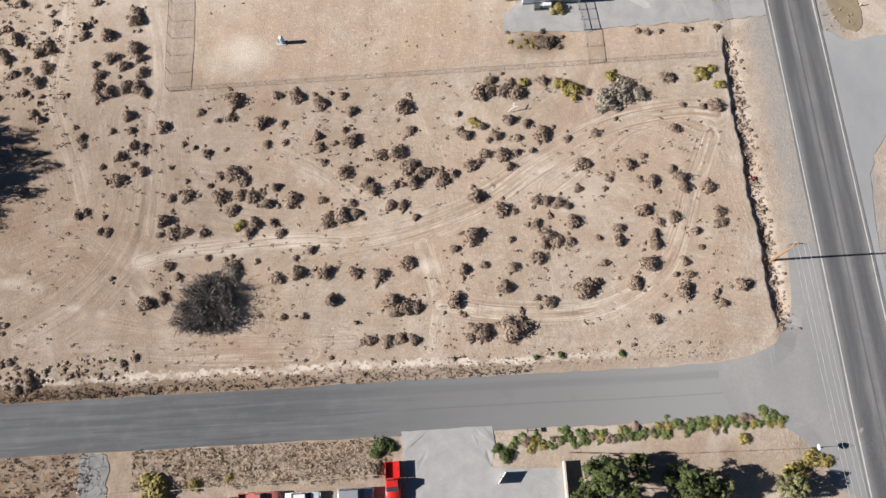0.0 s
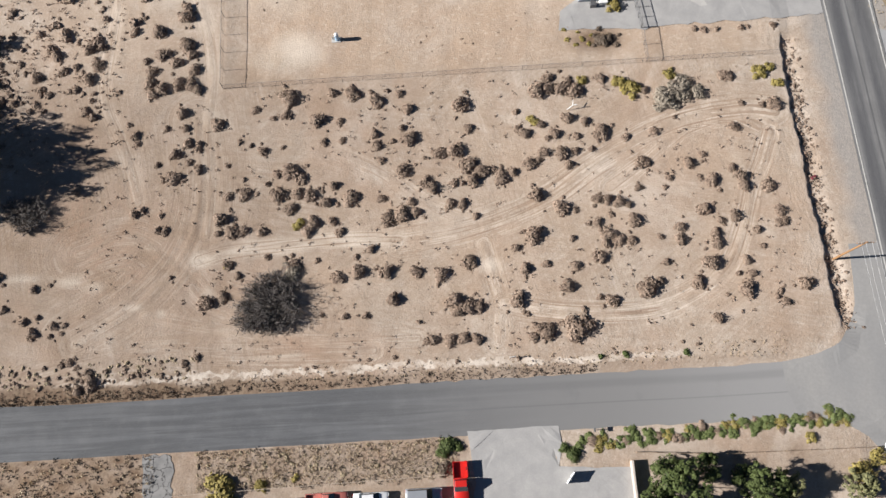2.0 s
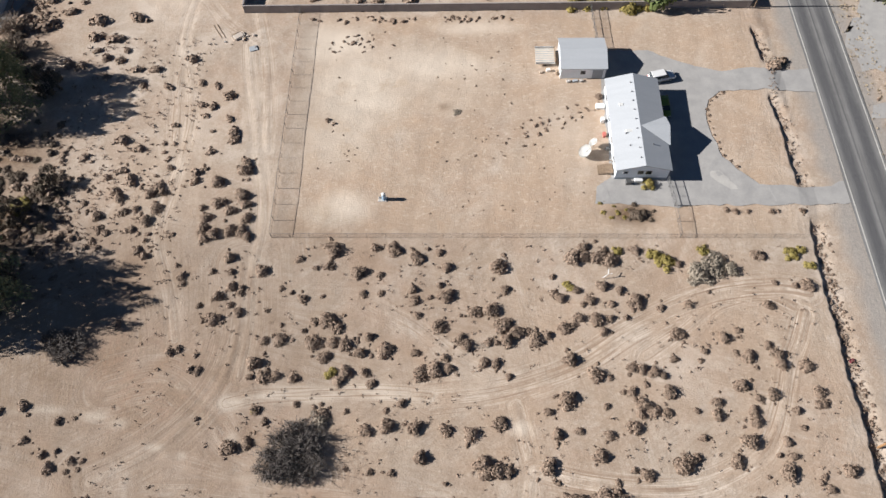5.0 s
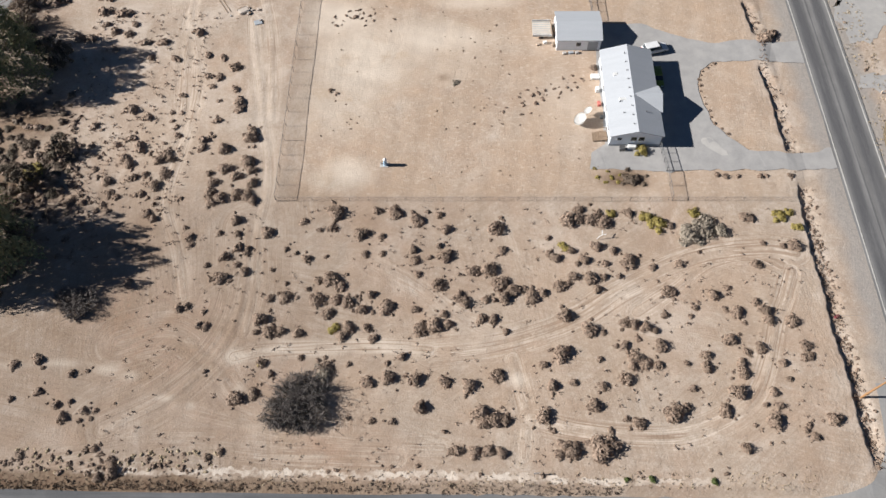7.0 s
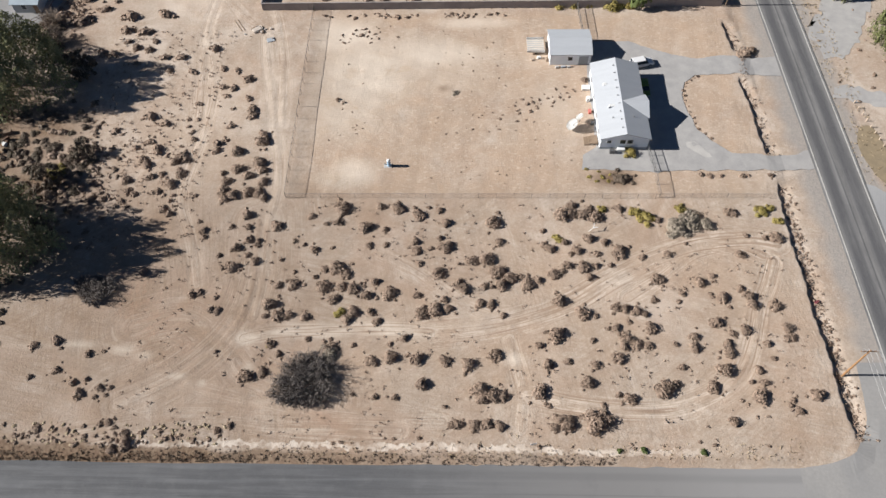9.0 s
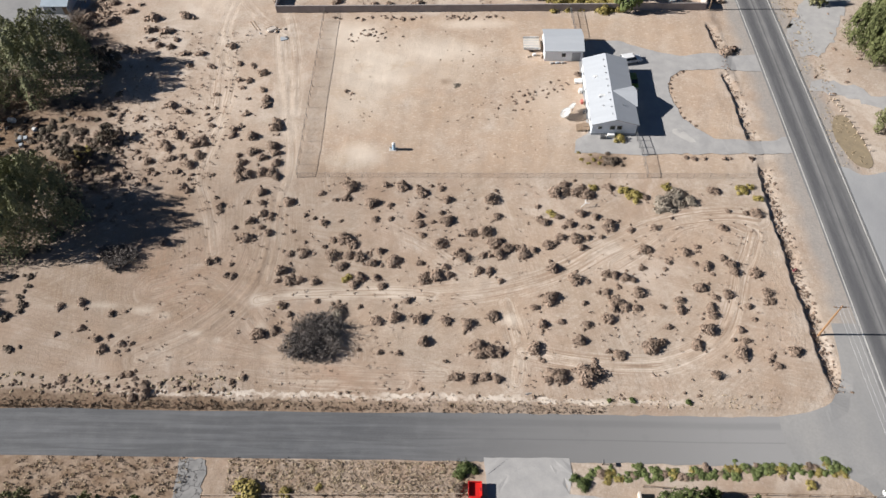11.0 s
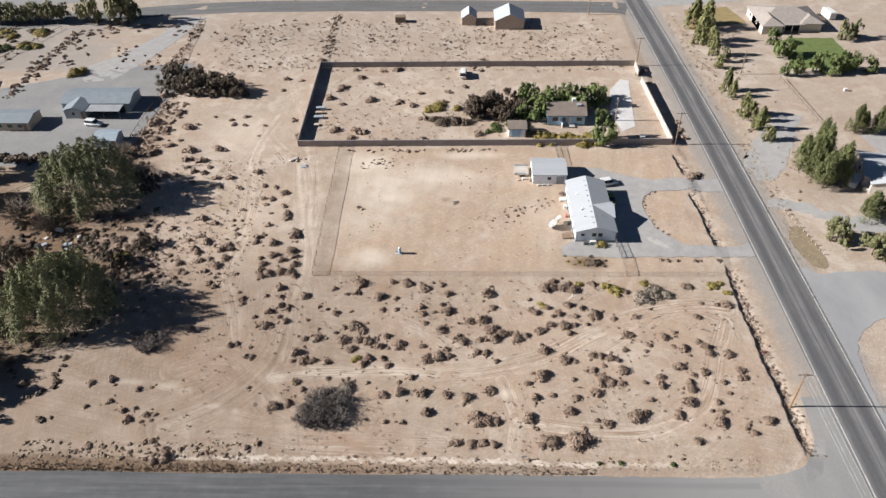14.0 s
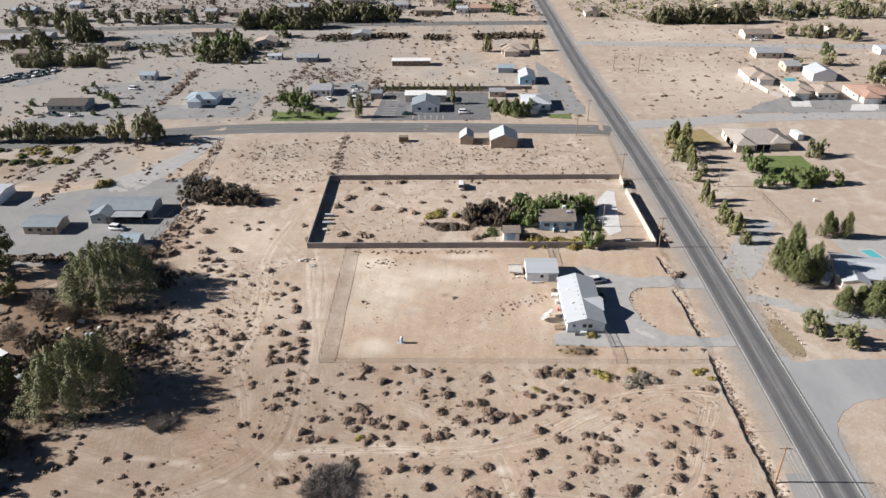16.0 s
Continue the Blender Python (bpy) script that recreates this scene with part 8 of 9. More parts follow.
def steps(x0, x1, y0, y1, n, label):
    t = thing("wooden_steps", pose(0, 0, stand(x0, y0)), label, "steps")
    part("landing", box(x0 + 1.2, x1, y0, y1, 0.5, 0.6), WOOD, t)
    for i in range(n):
        xx = x0 + i * 1.2 / n
        part("tread", box(xx, xx + 1.2 / n, y0, y1, 0.1 + 0.14 * i, 0.16 + 0.14 * i), WOOD, t)
    for py in (y0, y1):
        part("post", box(x1 - 0.1, x1, py - 0.05, py + 0.05, 0, 1.5), WOOD, t)
        part("handrail", box(x0 + 1.2, x1, py - 0.04, py + 0.04, 1.42, 1.5), WOOD, t)


steps(10.9, 13.3, 69.0, 70.9, 3, "wooden steps and landing at the house's side door")
block("landing", 12.52, 83.28, 1.5, 1.1, 0.5, WHITE_PLASTIC, "white side door landing of the house", "steps")
block("air_conditioner", 15.67, 67.42, 0.9, 0.8, 0.85, STEEL, "grey air conditioner beside the south wall", "air conditioner")
block("chest_freezer", 17.28, 67.68, 1.3, 0.65, 0.8, WHITE_PLASTIC, "white chest beside the south wall", "chest")
shrub("yellow", 19.02, 67.14, 0.95, "yellow_bush", "round yellow-green bush beside the south wall", "bush", flat=1.3)
block("water_heater", 12.6, 80.1, 0.6, 0.8, 0.9, WHITE_PLASTIC, "white box beside the west wall", "box")
block("red_crate", 12.65, 77.06, 0.5, 0.9, 0.6, FADED_RED, "faded red crate beside the west wall", "crate")
shrub("sage", 12.55, 85.59, 0.6, "grey_bush", "grey bush beside the house's west wall", "bush", flat=1.2)
block("barrel_stand", 12.82, 74.03, 0.5, 0.4, 0.8, STEEL, "small grey stand beside the west wall", "stand")
block("step_stone", 23.07, 86.43, 1.2, 0.18, 0.14, CONCRETE, "long kerb stone on the gravel", "kerb stone")


def cage_trailer():
    t = thing("utility_trailer", pose(3.58, 94.49, stand(3.58, 94.49)), "pale utility trailer with open sides beside the garage", "trailer")
    part("deck", box(-1.8, 1.7, -1.9, 1.9, 0.55, 0.68), CREAM_WALL, t)
    for y in (-1.9, 1.84):
        part("side_board", box(-1.8, 1.7, y, y + 0.06, 0.68, 1.15), WHITE_PLASTIC, t)
    for y in range(-3, 4):
        part("slat", box(-1.8, 1.7, y * 0.55 - 0.05, y * 0.55 + 0.05, 0.68, 0.72), GREY_WALL, t)
    part("headboard", box(1.64, 1.7, -1.9, 1.9, 0.68, 1.4), BROWN_WALL, t)
    for y in (-1.6, 1.6):
        part("wheel", tube((0, y - 0.1, 0.3), (0, y + 0.1, 0.3), 0.32, None, 12), RUBBER, t)


cage_trailer()
for x, y, sx, sz, mat, lab in ((4.02, 91.59, 0.7, 0.5, WHITE_PLASTIC, "white bucket crate by the garage"), (2.72, 91.22, 0.6, 0.3, TAN_WALL, "tan box by the garage"), (7.46, 89.02, 0.7, 0.35, CONCRETE, "pale rubble block by the garage"), (8.65, 89.13, 0.9, 0.3, GREY_WALL, "grey rubble block by the garage"), (9.73, 89.14, 0.6, 0.35, CONCRETE, "pale rubble block by the garage"), (5.6, 90.81, 0.4, 0.9, BROWN_WALL, "brown drum by the garage corner")):
    block("crate", x, y, sx, 0.5, sz, mat, lab, "crate", 12)


# ---- the walled lot ----
def blue_house():
    hz = thing("blue_house", pose(16.99, 120.64, stand(16.99, 120.64)), "sky-blue house with a brown shingle roof and white chimney", "house")
    gable_body(hz, -4.9, 4.9, -3.6, 3.6, 3.0, 4.7, "x", BLUE_WALL)
    gable_roof(hz, -4.9, 4.9, -3.6, 3.6, 3.02, 4.72, "x", BROWN_ROOF, 0.45)
    for wx, ww in ((-3.0, 1.5), (-0.6, 0.9), (3.4, 1.5)):
        window(hz, wx, -3.6, 1.7, ww, 1.1, "-y")
    door(hz, 0.9, -3.6, 0.3, 1.0, 2.1, "-y", WHITE_PLASTIC)
    part("chimney", box(1.6, 2.5, 0.2, 1.0, 3.8, 5.6), WHITE_SIDING, hz)
    part("porch", box(-1.2, 2.2, -5.2, -3.62, -0.1, 0.3), CONCRETE, hz)
    part("porch_rail", box(-1.2, -1.1, -5.2, -3.7, 0.3, 1.2), WHITE_PLASTIC, hz)
    part("cooler", box(2.8, 4.0, -1.4, -0.4, 3.9, 4.7), GREY_WALL, hz, "grey rooftop cooler")


blue_house()
sh = house("garden_shed", 3.56, 112.89, 4.3, 4.0, 2.5, 3.3, "x", WHITE_SIDING, BROWN_ROOF, "small white shed with a blue door and brown roof", "shed", windows=0)
part("door", box(-1.4, 0.9, -2.06, -1.99, 0.05, 2.1), BLUE_WALL, sh, "wide sky-blue door")
rail_fence("dark_board_fence", (6.04, 111.36), (10.1, 111.19), 1.6, 1.0, "dark board fence beside the shed", DARK, (0.95, 0.75, 0.55, 0.35), 0.14)
REED = random.Random(41)
for i in range(30):
    shrub("yellow", REED.uniform(8.8, 24), REED.uniform(107.2, 111.5), REED.uniform(0.9, 1.4), "reed_clump", "yellow-green reed clump before the blue house", "reeds", "reed clumps before the blue house", 1.3)
for i in range(26):
    x = REED.uniform(-9, 27)
    kind = "brown" if x < 4 else "green_far"
    y = REED.uniform(119, 126) if x < 6 else REED.uniform(123, 128)
    tree(kind, x, y, REED.uniform(3.0, 5.2), REED.uniform(2.3, 3.4), "in the thicket of the walled lot", "thicket trees of the walled lot", 0.02)
for i in range(12):
    shrub("green", REED.uniform(-6, 6), REED.uniform(112.5, 117.5), REED.uniform(0.8, 1.3), "garden_bush", "green garden bush beside the shed", "bush", "garden bushes beside the shed", 1.1)
for x, y, sx, sy, sz, mat, lab in ((35.67, 109.38, 1.2, 1.2, 1.4, WHITE_PLASTIC, "white water tank inside the wall"), (37.51, 109.73, 0.9, 0.9, 1.1, GREY_WALL, "grey pump box inside the wall"), (-49.88, 120.58, 2.6, 1.1, 0.7, GREY_WALL, "grey loaded pallet by the wall"), (-50.12, 123.01, 2.2, 1.0, 0.6, TAN_WALL, "tan pallet of boards by the wall"), (-49.8, 125.18, 2.6, 1.0, 0.8, GREY_WALL, "grey loaded pallet by the wall"), (-49.82, 116.82, 1.4, 1.0, 0.5, BLOCK_PALE, "pale pallet of blocks by the wall"), (24.51, 128.83, 2.2, 4.2, 1.4, GREY_WALL, "grey covered car under the trees")):
    block("pallet" if "pallet" in lab else "box", x, y, sx, sy, sz, mat, lab, "pallet" if "pallet" in lab else "box", 4)
block("concrete_lid", -50.02, 97.08, 1.5, 1.2, 0.12, GREY_WALL, "grey concrete lid on bare soil", "lid", 20)
block("rubble_heap", -53.2, 100.1, 2.2, 1.6, 0.3, BLOCK_PALE, "pale heap of rubble on bare soil", "rubble", 35, 0, 0.25)

# ---- the neighbour's yard under the great trees ----
for x, y, turn, kind, mat, lab in ((-110.96, 57.37, 60, "van", WHITE_CAR, "white van parked behind the great trees"), (-104.64, 52.67, 10, "pickup", GREY_WALL, "grey pickup parked behind the great trees")):
    car(x, y, turn, kind, mat, lab)
SCRAP = random.Random(51)
for i in range(26):
    x, y = SCRAP.uniform(-108, -94), SCRAP.uniform(60, 72)
    block("scrap", x, y, SCRAP.uniform(0.4, 1.6), SCRAP.uniform(0.3, 0.9), SCRAP.uniform(0.2, 0.8), SCRAP.choice((RUST, WHITE_PLASTIC, GREY_WALL, DARK, WOOD)), "piece of scrap lying in the neighbour's yard", "scrap", SCRAP.uniform(0, 180))

# carport and wing of the grey ranch house
def ranch_extras():
    t = thing("carport", pose(-108.6, 122.6, stand(-108.6, 122.6)), "dark carport with a grey metal roof before the ranch house", "carport")
    part("roof_sheet", box(-4.6, 4.6, -2.6, 1.2, 2.35, 2.47), GREY_ROOF, t)
    for px in (-4.5, 0, 4.5):
        part("post", box(px - 0.06, px + 0.06, -2.55, -2.43, 0, 2.35), STEEL, t)
    # dark sheet that paints the shade inside the carport
    part("back_shade_panel", box(-4.6, 4.6, 1.05, 1.15, 0, 2.3), DARK, t)
    house("garage", -116.6, 123.2, 5.6, 5.4, 2.5, 3.4, "y", GREY_WALL, DULL_BLUE_ROOF, "grey garage wing with a pale metal roof", "garage", windows=1)


ranch_extras()

# ---- the eastern lots ----
hip_house("house", 20.54, 224.12, 11.1, 12, 2.8, 4.4, WHITE_SIDING, WHITE_ROOF, "white house with a pale hip roof and front lawn", ((-5.5, 0.6, -8.6, 0.0, 4), ), None)
hip_house("house", 17.61, 305.34, 13.7, 10, 2.7, 4.6, CREAM_WALL, TAN_ROOF, "house with a tan hip roof on a dry lot", ((-5.7, 1.4, -8.0, 0.0, 4), ), None)
hip_house("house", 122.6, 260.2, 8.8, 14, 2.8, 4.6, WHITE_SIDING, TAN_ROOF, "cream house with a tan hip roof and walled garden", ((-1.0, 5.2, -10.5, 0.0, 4), ), (2.5, -10.50, 4.8))
hip_house("house", 134.29, 239.78, 10.1, 12, 2.9, 4.7, CREAM_WALL, TAN_ROOF, "cream house with a tan hip roof and wide garage door", ((-5.1, 1.0, -9.6, 0.0, 4.2), ), (-2.2, -9.60, 4.8))
hip_house("house", 143.08, 236.12, 8.4, 11, 2.9, 4.4, CREAM_WALL, TAN_ROOF, "cream garage wing with a tan hip roof", (), (1.2, -5.50, 4.8))
hip_house("house", 162.4, 235.32, 15.9, 14, 2.8, 4.5, CREAM_WALL, RED_ROOF, "long cream house with a terracotta hip roof", ((-7.1, 0.0, -10.5, 0.0, 4.2), ), (-4, -10.50, 5))
hip_house("house", -118.9, 230.0, 12.6, 9, 2.7, 4.2, WHITE_SIDING, BLUE_ROOF, "white house with a pale blue roof and wing", ((-4.7, 0.7, -8.1, 0.0, 4), ), None)
hz = hip_house("ranch_house", 96.3, 183.4, 19.6, 13.0, 2.8, 5.2, CREAM_WALL, ROOF_SHINGLE, "large cream ranch house with a grey-tan hip roof", ((-9.8, -3.4, -9.5, 1.0, 4.5), (3.2, 9.8, -7.6, 0.5, 4.3)))
part("porch_roof", box(-4.4, 3.8, -8.8, -6.3, 2.62, 2.8), ROOF_SHINGLE, hz)
# flat dark panel on the wall, painting the porch's shade
part("porch_shade_panel", box(-3.9, 3.4, -6.62, -6.45, 0.05, 2.4), DARK, hz, "dark panel painted as the porch's deep shade")
for px in (-2.5, 0.0, 2.5):
    part("porch_post", box(px - 0.1, px + 0.1, -8.7, -8.5, -0.1, 2.62), WHITE_PLASTIC, hz)
block("camper", 113.02, 187.44, 2.6, 5.2, 2.5, WHITE_PLASTIC, "white camper trailer beside the ranch house", "camper", 10, 0.1, 0.25)
block("white_marker", 98.15, 135.67, 0.9, 0.7, 0.8, WHITE_PLASTIC, "small white well cap on bare soil", "well cap")
hz = house("house", 92.99, 92.51, 17.0, 11.0, 2.7, 4.0, "x", CREAM_WALL, WHITE_ROOF, "white roofed house behind the pine trees", "house", windows=3, turn=-14, wing=(-7.5, -1.5, -8.5, 0.0, 2.7, 3.6, "y"))
block("boat", 82.12, 90.51, 2.0, 5.6, 1.3, WHITE_PLASTIC, "white covered boat standing beside the pines", "boat", -38, 0.0, 0.3)
block("tarp_stack", 84.52, 87.94, 2.2, 3.6, 1.0, CREAM_WALL, "pale tarp over a stack beside the house", "tarp", -38, 0.0, 0.2)
slab("pool", [(97.71, 105.48), (100.62, 106.02), (103.48, 97.16), (100.68, 96.32)], POOL_WATER, "turquoise swimming pool", "pool", 0.09, 0.03)
slab("pool_edge", [(97.01, 106.26), (101.12, 106.78), (104.28, 96.69), (100.28, 95.57)], CONCRETE, "pale concrete edge of the swimming pool", "pool edge", 0.06, 0.03)
rail_fence("wire_fence", (65.33, 64.43), (62.36, 79.8), 0.7, 1.6, "row of low posts along the island", TAN_WALL, (), 0.08)
for x, y, turn, kind, mat, lab in ((-155.58, 246.35, 80, "suv", WHITE_CAR, "white car on a far lot"), (-66.11, 231.81, 20, "sedan", WHITE_CAR, "white car by the grey roofed house"), (-31.74, 213.29, 90, "sedan", DARK_TEAL, "dark car before the hall"), (-8.92, 214.9, 85, "suv", WHITE_CAR, "white car in the hall's car park"),
                                   (-55.65, 242.27, 85, "sedan", WHITE_CAR, "white car in the far yard row"), (-56.67, 236.54, 85, "pickup", SILVER, "silver pickup in the far yard row"), (-55.08, 230.81, 85, "van", WHITE_CAR, "white van in the far yard row"), (-57.27, 247.97, 85, "sedan", SILVER, "silver car in the far yard row"), (129.36, 229.32, 90, "suv", DARK_TEAL, "dark car before the far garage"),
                                   (-166.66, 212.01, 90, "sedan", WHITE_CAR, "white car before the long house"), (-176.01, 213.32, 70, "pickup", DARK_TEAL, "dark pickup before the long house"), (146.98, 326.65, 90, "pickup", WHITE_CAR, "white pickup before the far house")):
    car(x, y, turn, kind, mat, lab)
for i in range(14):
    car(-226 + 3.0 * (i % 7) + 2 * (i // 7) + SCRAP.uniform(-0.6, 0.6), 256 + 2.2 * (i % 7) + 6.5 * (i // 7) + SCRAP.uniform(-0.6, 0.6), SCRAP.uniform(0, 180), SCRAP.choice(("sedan", "suv", "pickup", "van")), SCRAP.choice((WHITE_CAR, WHITE_CAR, SILVER, SILVER, DARK_TEAL)), "old car stored on a far lot")
block("dark_container", -31.5, 185.13, 3.4, 2.4, 2.0, BROWN_WALL, "dark brown container with a pale lid", "container", 0, 0, 0.05)
block_wall("wall_garden", (118.14, 257.64), (121.5, 238.72), 1.7, BLOCK_PALE, "pale garden wall of the far house")
block_wall("wall_garden_front", (121.68, 238.27), (125.81, 233.62), 1.7, BLOCK, "brown garden wall of the far house")
slab("parking_pad", [(127.1, 229.0), (135.2, 229.0), (133.2, 221.6), (125.3, 221.6)], PALE_CONCRETE, "pale concrete pad before a garage", "concrete pad", 0.09, 0.05)
slab("parking_pad", [(150.6, 224.4), (161.3, 224.4), (157.8, 216.8), (146.3, 216.8)], PALE_CONCRETE, "pale concrete pad before a garage", "concrete pad", 0.09, 0.05)
slab("pool_far", [(136.9, 260.6), (141.6, 260.4), (139.6, 254.8), (135.2, 254.8)], POOL_WATER, "turquoise garden pool", "pool", 0.09, 0.05)
block_wall("wall_hall", (-45.5, 245.2), (21.0, 245.2), 1.6, BLOCK, "block wall behind the hall")
block_wall("wall_yard", (-48.6, 236.5), (-46.0, 244.8), 1.8, BLOCK, "dark fence beside the car park")

# dark brush bands along the far lot lines
weeds("far_hedge", 1100, lambda r: (lambda x: (x, 336 + 2 * math.sin(x * 0.09) + r.gauss(0, 2.2)) if math.sin(x * 0.21) + math.sin(x * 0.083) > -0.55 else None)(r.uniform(-95, 34)), DARK_LEAF, 1.5, "dark brush band along a far street", 61)
weeds("far_hedge_west", 500, lambda r: (r.uniform(-300, -100), 318 + r.gauss(0, 9)), OLIVE_LEAF, 1.3, "olive brush between far lots", 62)
weeds("far_hedge_north", 700, lambda r: (r.uniform(-300, 40), r.uniform(385, 440)), DARK_LEAF, 1.5, "dark brush and low trees in the distance", 63)
weeds("far_hedge_east", 500, lambda r: (r.uniform(60, 260), r.uniform(375, 440)), OLIVE_LEAF, 1.5, "olive brush in the distance", 64)
weeds("yard_scrub", 90, lambda r: (r.uniform(-98, -90), r.uniform(100, 135)), SAGE_LEAF, 0.45, "dense grey scrub along the yard fence", 65)
weeds("lot_line_scrub", 70, lambda r: (lambda s: (-97 - s * 0.07 + r.gauss(0, 0.8), 146 + s * 0.75))(r.uniform(0, 53)), SAGE_LEAF, 0.5, "scrub along a fence line", 66)
weeds("mid_scrub", 170, lambda r: (r.gauss(-72, 12), r.gauss(268, 7)), SAGE_LEAF, 0.8, "brown scrub on a far lot", 67)

# more trees between the far houses
GROVE = random.Random(77)


def grove(kind, n, x0, x1, y0, y1, h0, h1, name, label):
    """A dense distant grove as one object: n crowns with trunks."""
    verts, faces = [], []
    for i in range(n):
        h = GROVE.uniform(h0, h1)
        r = h * GROVE.uniform(0.38, 0.6)
        x, y = x0 + (x1 - x0) * (i + GROVE.random()) / n, GROVE.uniform(y0, y1)
        m = Matrix.LocRotScale((x, y, stand(x, y)), Euler((0, 0, GROVE.uniform(0, 6.28))), (r, r, h * 1.03))
        for me in (GROVE.choice(CROWNS[kind]), TRUNKS[i % 3]):
            k = len(verts)
            verts += [m @ v.co for v in me.vertices]
            faces += [tuple(j + k for j in p.vertices) for p in me.polygons]
    tagged(new(name, mesh_of(name, verts, faces, GROVE_LEAF)), label, "trees", kind="stuff")


def thicket(kind, n, x0, x1, y0, y1, h0, h1, where, group, low=None):
    """n trees crowded on a plot, crowns overlapping."""
    for i in range(n):
        h = GROVE.uniform(h0, h1)
        x = x0 + (x1 - x0) * (i + GROVE.random()) / n
        tree(kind, x, GROVE.uniform(y0, y1), h, h * GROVE.uniform(0.38, 0.6), where, group, low)


thicket("olive_far", 14, -227.44, -207.61, 280.04, 289.84, 3.5, 6.5, "in an overgrown far garden", "trees of the overgrown gardens")
thicket("olive_far", 11, -201.7, -182.91, 278.78, 287.23, 3.5, 6.5, "in an overgrown far garden", "trees of the overgrown gardens")
thicket("grove_far", 14, -139.88, -119.51, 286.68, 301.64, 3.5, 7.0, "beside the tan roofed house", "trees beside the tan roofed house")
grove("grove_far", 18, -137.22, -92.71, 356, 362, 7.0, 12.0, "distant_grove", "dark olive trees in a dense distant grove")
grove("grove_far", 20, -94.64, -47.6, 372.57, 382.22, 7.0, 11.0, "distant_grove", "dark olive trees in a dense distant grove")
grove("grove_far", 9, -223.44, -209.97, 328.22, 338.75, 5.0, 9.0, "distant_grove", "dark olive trees in a far garden")
grove("grove_far", 10, -202.17, -152.88, 369.54, 376.88, 4.0, 8.5, "distant_grove", "dark olive trees in a distant row")
grove("grove_far", 12, -280.21, -211.88, 367.49, 388.66, 4.0, 8.0, "distant_grove", "dark olive trees in a distant row")
thicket("grove_far", 8, -250.32, -226.32, 313.13, 326.11, 4.0, 7.0, "in a far garden", "dark trees of far gardens")
grove("grove_far", 22, 101.03, 159.7, 365.64, 370.62, 7.0, 11.0, "distant_grove", "dark olive trees in a dense eastern grove")
thicket("olive_far", 10, 166.8, 202.98, 328.29, 339.44, 4.0, 7.0, "in an eastern garden", "trees of eastern gardens")
grove("grove_far", 16, 165.95, 238.46, 372.4, 391.05, 6.0, 9.0, "distant_grove", "dark olive trees in a dense eastern grove")
thicket("olive_far", 22, -186, -146.5, 184.6, 187.5, 5.0, 7.0, "in a row beside the street", "row of trees beside the cross street", 0.26)
thicket("green_far", 8, 2, 17.49, 209.42, 218.38, 3.5, 6.0, "before the white house", "garden trees before the white house")
thicket("green_far", 4, -87.05, -65.91, 209.04, 213.72, 3.0, 4.6, "on the watered lawn", "garden trees on the lawn", 0.3)
thicket("olive_far", 10, -178.13, -123.54, 298.54, 310.56, 2.5, 4.5, "on a far lot line", "trees on a far lot line")
for i in range(20):
    x, y = GROVE.uniform(-300, 30), GROVE.choice((GROVE.uniform(212, 340), GROVE.uniform(375, 430)))
    if -70 < x and y < 345:
        continue
    h = GROVE.uniform(2.5, 5.5)
    tree(GROVE.choice(("olive_far", "grove_far")), x, y, h, h * 0.55, "among the far houses", "trees among the far houses")
for i in range(16):
    x, y = GROVE.uniform(150, 260), GROVE.choice((GROVE.uniform(255, 300), GROVE.uniform(380, 430)))
    h = GROVE.uniform(3, 6)
    tree(GROVE.choice(("olive_far", "green_far")), x, y, h, h * 0.55, "among the eastern houses", "trees among the eastern houses")
for i in range(130):
    x, y = (GROVE.uniform(-96, -77), GROVE.uniform(54, 72)) if i % 2 else (GROVE.uniform(-122, -88), GROVE.uniform(24, 80))
    shrub(GROVE.choice(("dark", "brown", "brown")), x, y, GROVE.uniform(0.4, 0.95), "undergrowth_bush", "dark bush in the undergrowth of the great trees", "bush", "undergrowth bushes", 0.8)
far_scrub("undergrowth_brush", 400, lambda r: (r.uniform(-126, -80), r.uniform(20, 80)), 0.75, "dark brown dead brush under the great trees", 84, BROWN_LEAF, MID_SHRUBS)
far_scrub("undergrowth_edge", 150, lambda r: (r.gauss(-80, 5), r.gauss(61, 5)), 0.5, "grey-brown low brush at the great trees' edge", 85, None, MID_SHRUBS)
for x, y, h, r in ((-100.99, 51.89, 6, 4), (-99.62, 21.69, 6, 3.5), (-112.5, 35.91, 7, 4)):
    tree("brown", x, y, h, r, "in the neighbour's yard", "withered trees in the neighbour's yard")
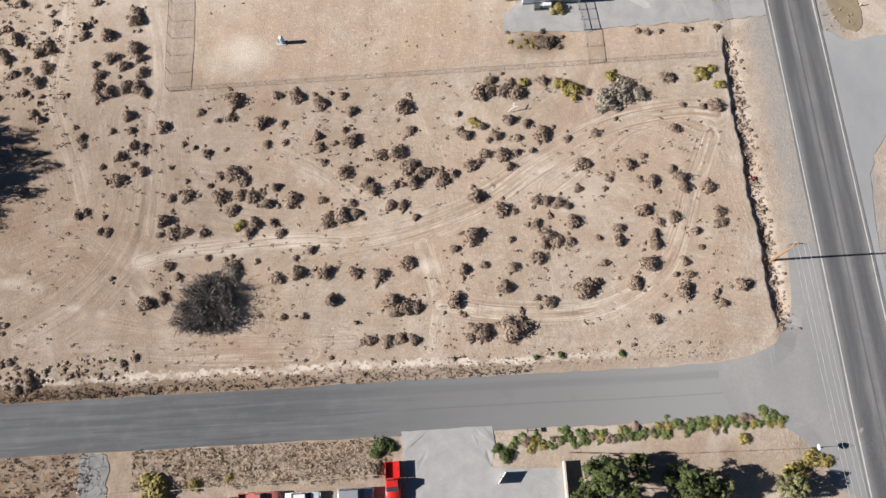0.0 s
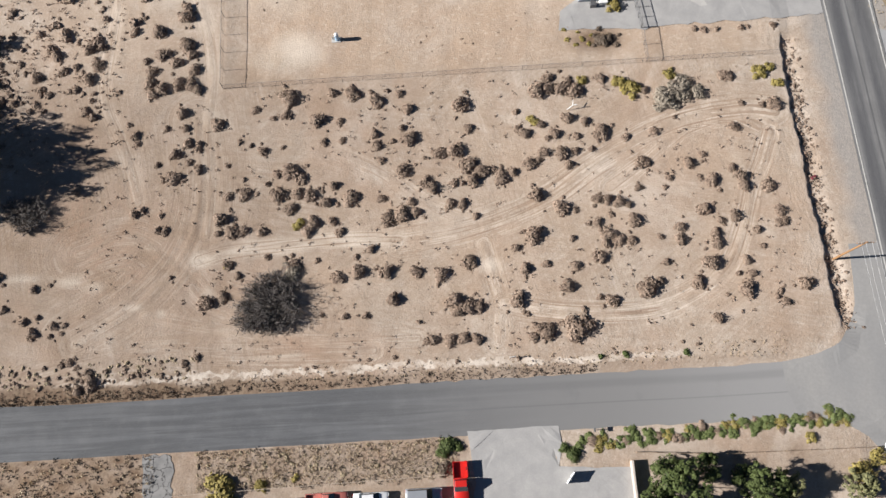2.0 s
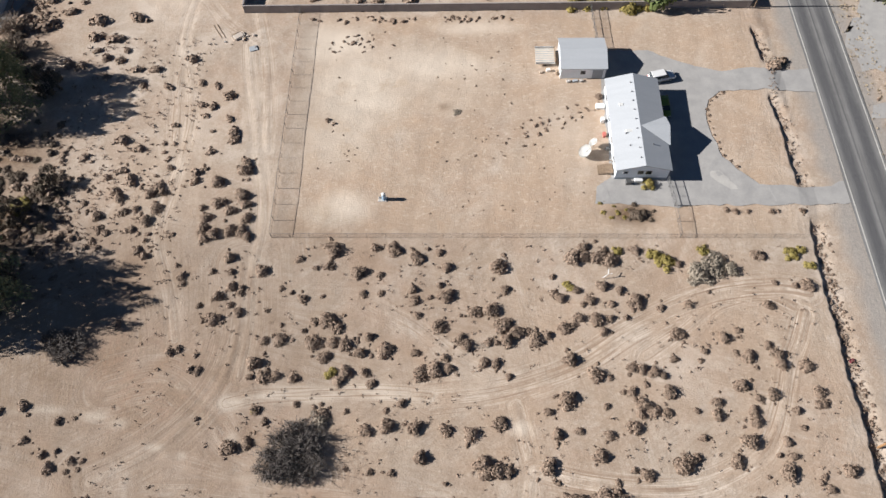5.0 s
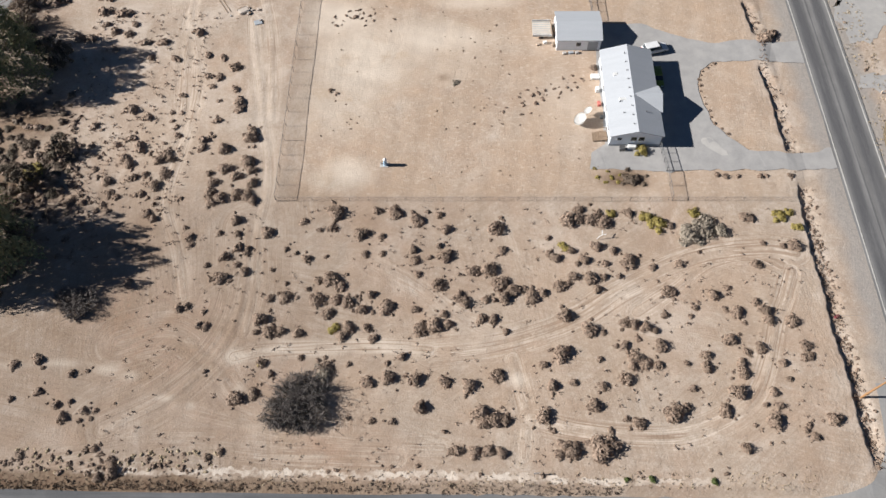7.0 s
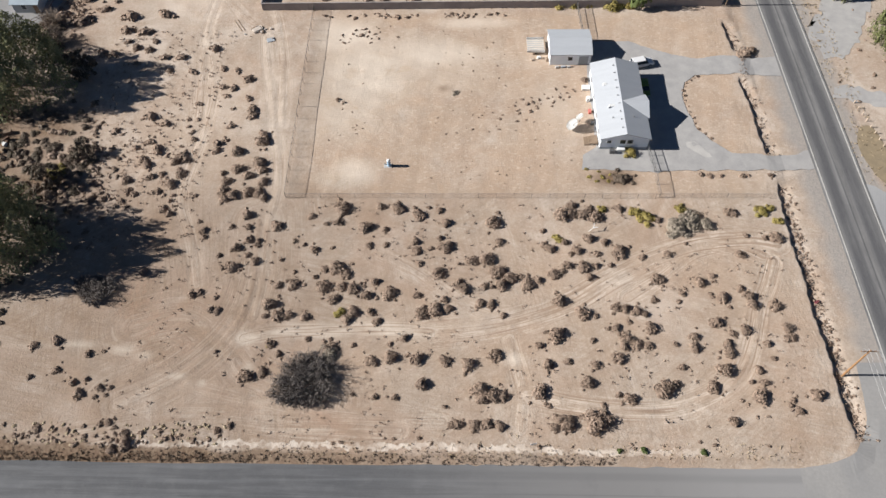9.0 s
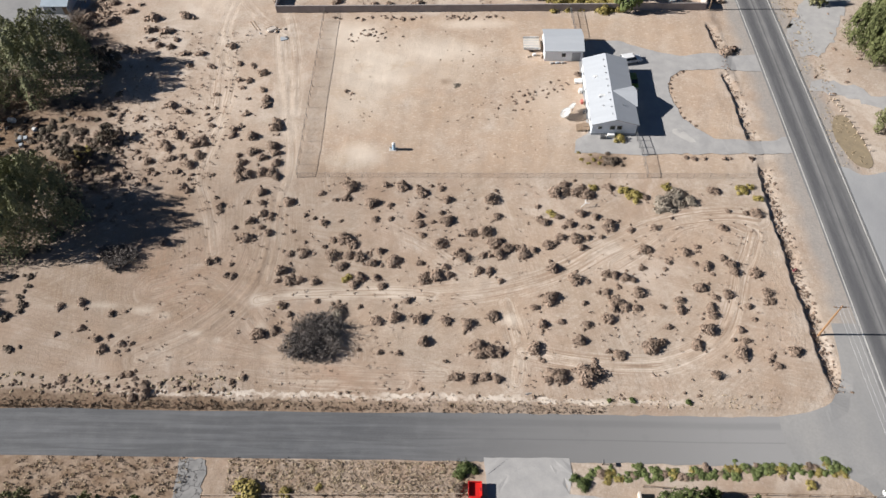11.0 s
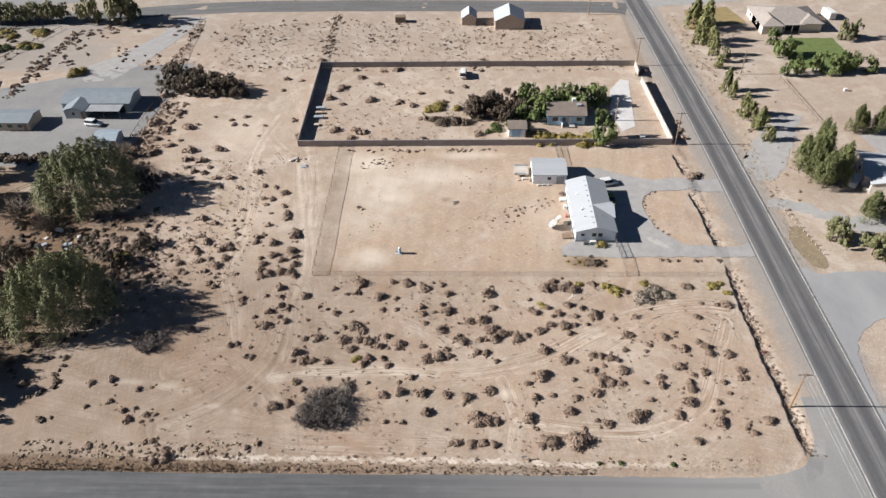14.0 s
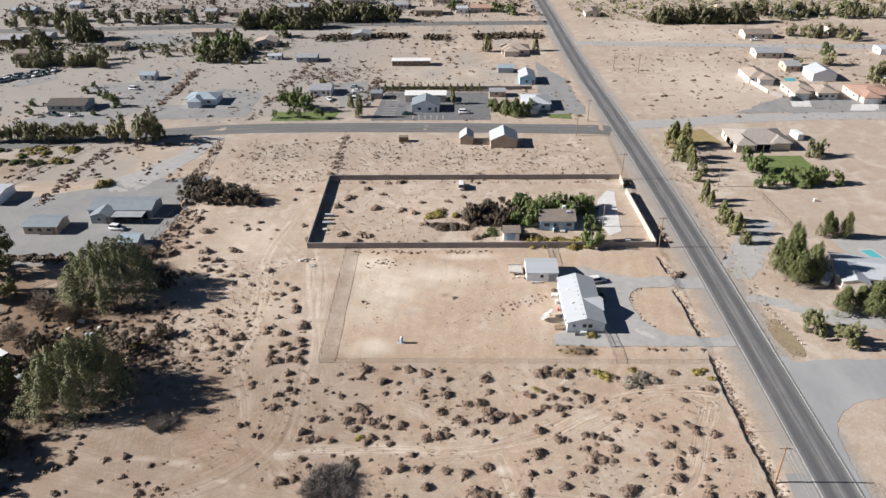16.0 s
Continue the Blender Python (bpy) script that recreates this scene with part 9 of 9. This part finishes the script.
for x, y, w, d, e, r, al, wall, roof, lab in ((-230.79, 301.45, 12, 8, 2.6, 3.6, "x", TAN_WALL, BROWN_ROOF, "far tan house with a brown roof"), (-64.18, 337.06, 10, 8, 2.6, 3.6, "y", CREAM_WALL, GREY_ROOF, "far cream house beside the brush"), (-153.26, 344.22, 13, 8, 2.6, 3.6, "x", TAN_WALL, TAN_ROOF, "far tan house near the distant street"),
                                          (-192.15, 404.38, 13, 9, 2.6, 3.8, "x", CREAM_WALL, BROWN_ROOF, "distant cream house with a brown roof"), (-112.45, 408.42, 13, 9, 2.6, 3.8, "x", TAN_WALL, GREY_ROOF, "distant tan house with a grey roof"), (-49.46, 412.93, 12, 9, 2.6, 3.8, "x", WHITE_SIDING, GREY_ROOF, "distant white house with a grey roof"), (155.21, 399.04, 14, 9, 2.6, 3.8, "x", TAN_WALL, TAN_ROOF, "distant tan house among the groves"), (214.85, 264.59, 14, 10, 2.7, 4, "x", CREAM_WALL, TAN_ROOF, "far cream house with a tan roof")):
    house("house", x, y, w, d, e, r, al, wall, roof, lab, "house", windows=2)
slab("pale_patch", [(29.27, 69.9), (30.88, 69.89), (32.16, 68.44), (33.3, 66.29), (32.2, 66.29), (30.42, 67.48), (29.21, 68.69)], CONCRETE, "pale worn patch on the gravel drive", "gravel patch", 0.095, 0.15, 61, 0.8)
shrub("pale", -12.46, 82.13, 0.62, "grey_bush", "low twiggy grey bush in the bare yard", "bush", flat=0.45)
far_scrub("lot_line_brush", 90, lambda r: (lambda u: (-135.19 + u * -1.29 + r.gauss(0, 1.2), 239.31 + u * 39.79 + r.gauss(0, 1.2)))(r.random()), 0.75, "brown brush along a far lot line", 130)
far_scrub("lot_line_brush", 90, lambda r: (lambda u: (-93.84 + u * 11.51 + r.gauss(0, 1.2), 210.26 + u * 84.7 + r.gauss(0, 1.2)))(r.random()), 0.75, "brown brush along a far lot line", 131)
far_scrub("lot_line_brush", 90, lambda r: (lambda u: (-49.86 + u * 1.5 + r.gauss(0, 1.2), 227.65 + u * 33.65 + r.gauss(0, 1.2)))(r.random()), 0.75, "brown brush along a far lot line", 132)
far_scrub("lot_line_brush", 90, lambda r: (lambda u: (-139.4 + u * -2.42 + r.gauss(0, 1.2), 177.81 + u * -48.04 + r.gauss(0, 1.2)))(r.random()), 0.75, "brown brush along a far lot line", 133)
far_scrub("lot_line_brush", 90, lambda r: (lambda u: (-135.41 + u * -3.1 + r.gauss(0, 1.2), 192.7 + u * 80 + r.gauss(0, 1.2)))(r.random()), 0.75, "brown brush along a far lot line", 134)
for x, y, h, r in ((-106.89, 81.49, 6, 4.5), (-110.87, 74.94, 7, 4.5), (-103.47, 71.3, 5, 3.5), (-112.67, 64.45, 6, 4), (-108.28, 40.23, 6, 4), (-113.47, 50.05, 6, 4)):
    tree("bare", x, y, h, r, "in the neighbour's yard", "leafless trees in the neighbour's yard", 0.15)
for i in range(34):
    shrub(GROVE.choice(("green", "yellow", "dark")), GROVE.uniform(-178, -146), GROVE.choice((GROVE.gauss(166, 2), GROVE.gauss(176, 2.5))), GROVE.uniform(0.8, 1.8), "garden_bush", "olive garden bush on the neighbouring lot", "bush", "garden bushes on the neighbouring lot", 0.9)
for x, y in ((-96.18, 101.8), (-94.37, 96.3)):
    tree("bare", x, y, 4.5, 3.2, "behind the great trees", "leafless trees behind the great trees", 0.1)
    shrub("brown", x + 1.5, y - 1.0, 1.2, "brown_bush", "brown dry bush behind the great trees", "bush")
for i in range(16):
    r = GROVE.uniform(0.12, 0.3)
    block("rubble", -52.5 + GROVE.gauss(0, 1.6), 98.8 + GROVE.gauss(0, 1.2), r * 2, r * 1.5, r, GROVE.choice((BLOCK_PALE, CONCRETE, WOOD)), "lump of rubble on bare soil", "rubble", GROVE.uniform(0, 180))
for p, q in (((-57.84, 103.3), (-55.71, 99.89)), ((-58.41, 102.97), (-56.29, 99.68))):
    ob = part("loose_board", tube((p[0], p[1], stand(*p) + 0.06), (q[0], q[1], stand(*q) + 0.06), 0.06), WOOD)
    tagged(ob, "weathered board lying on bare soil", "board")
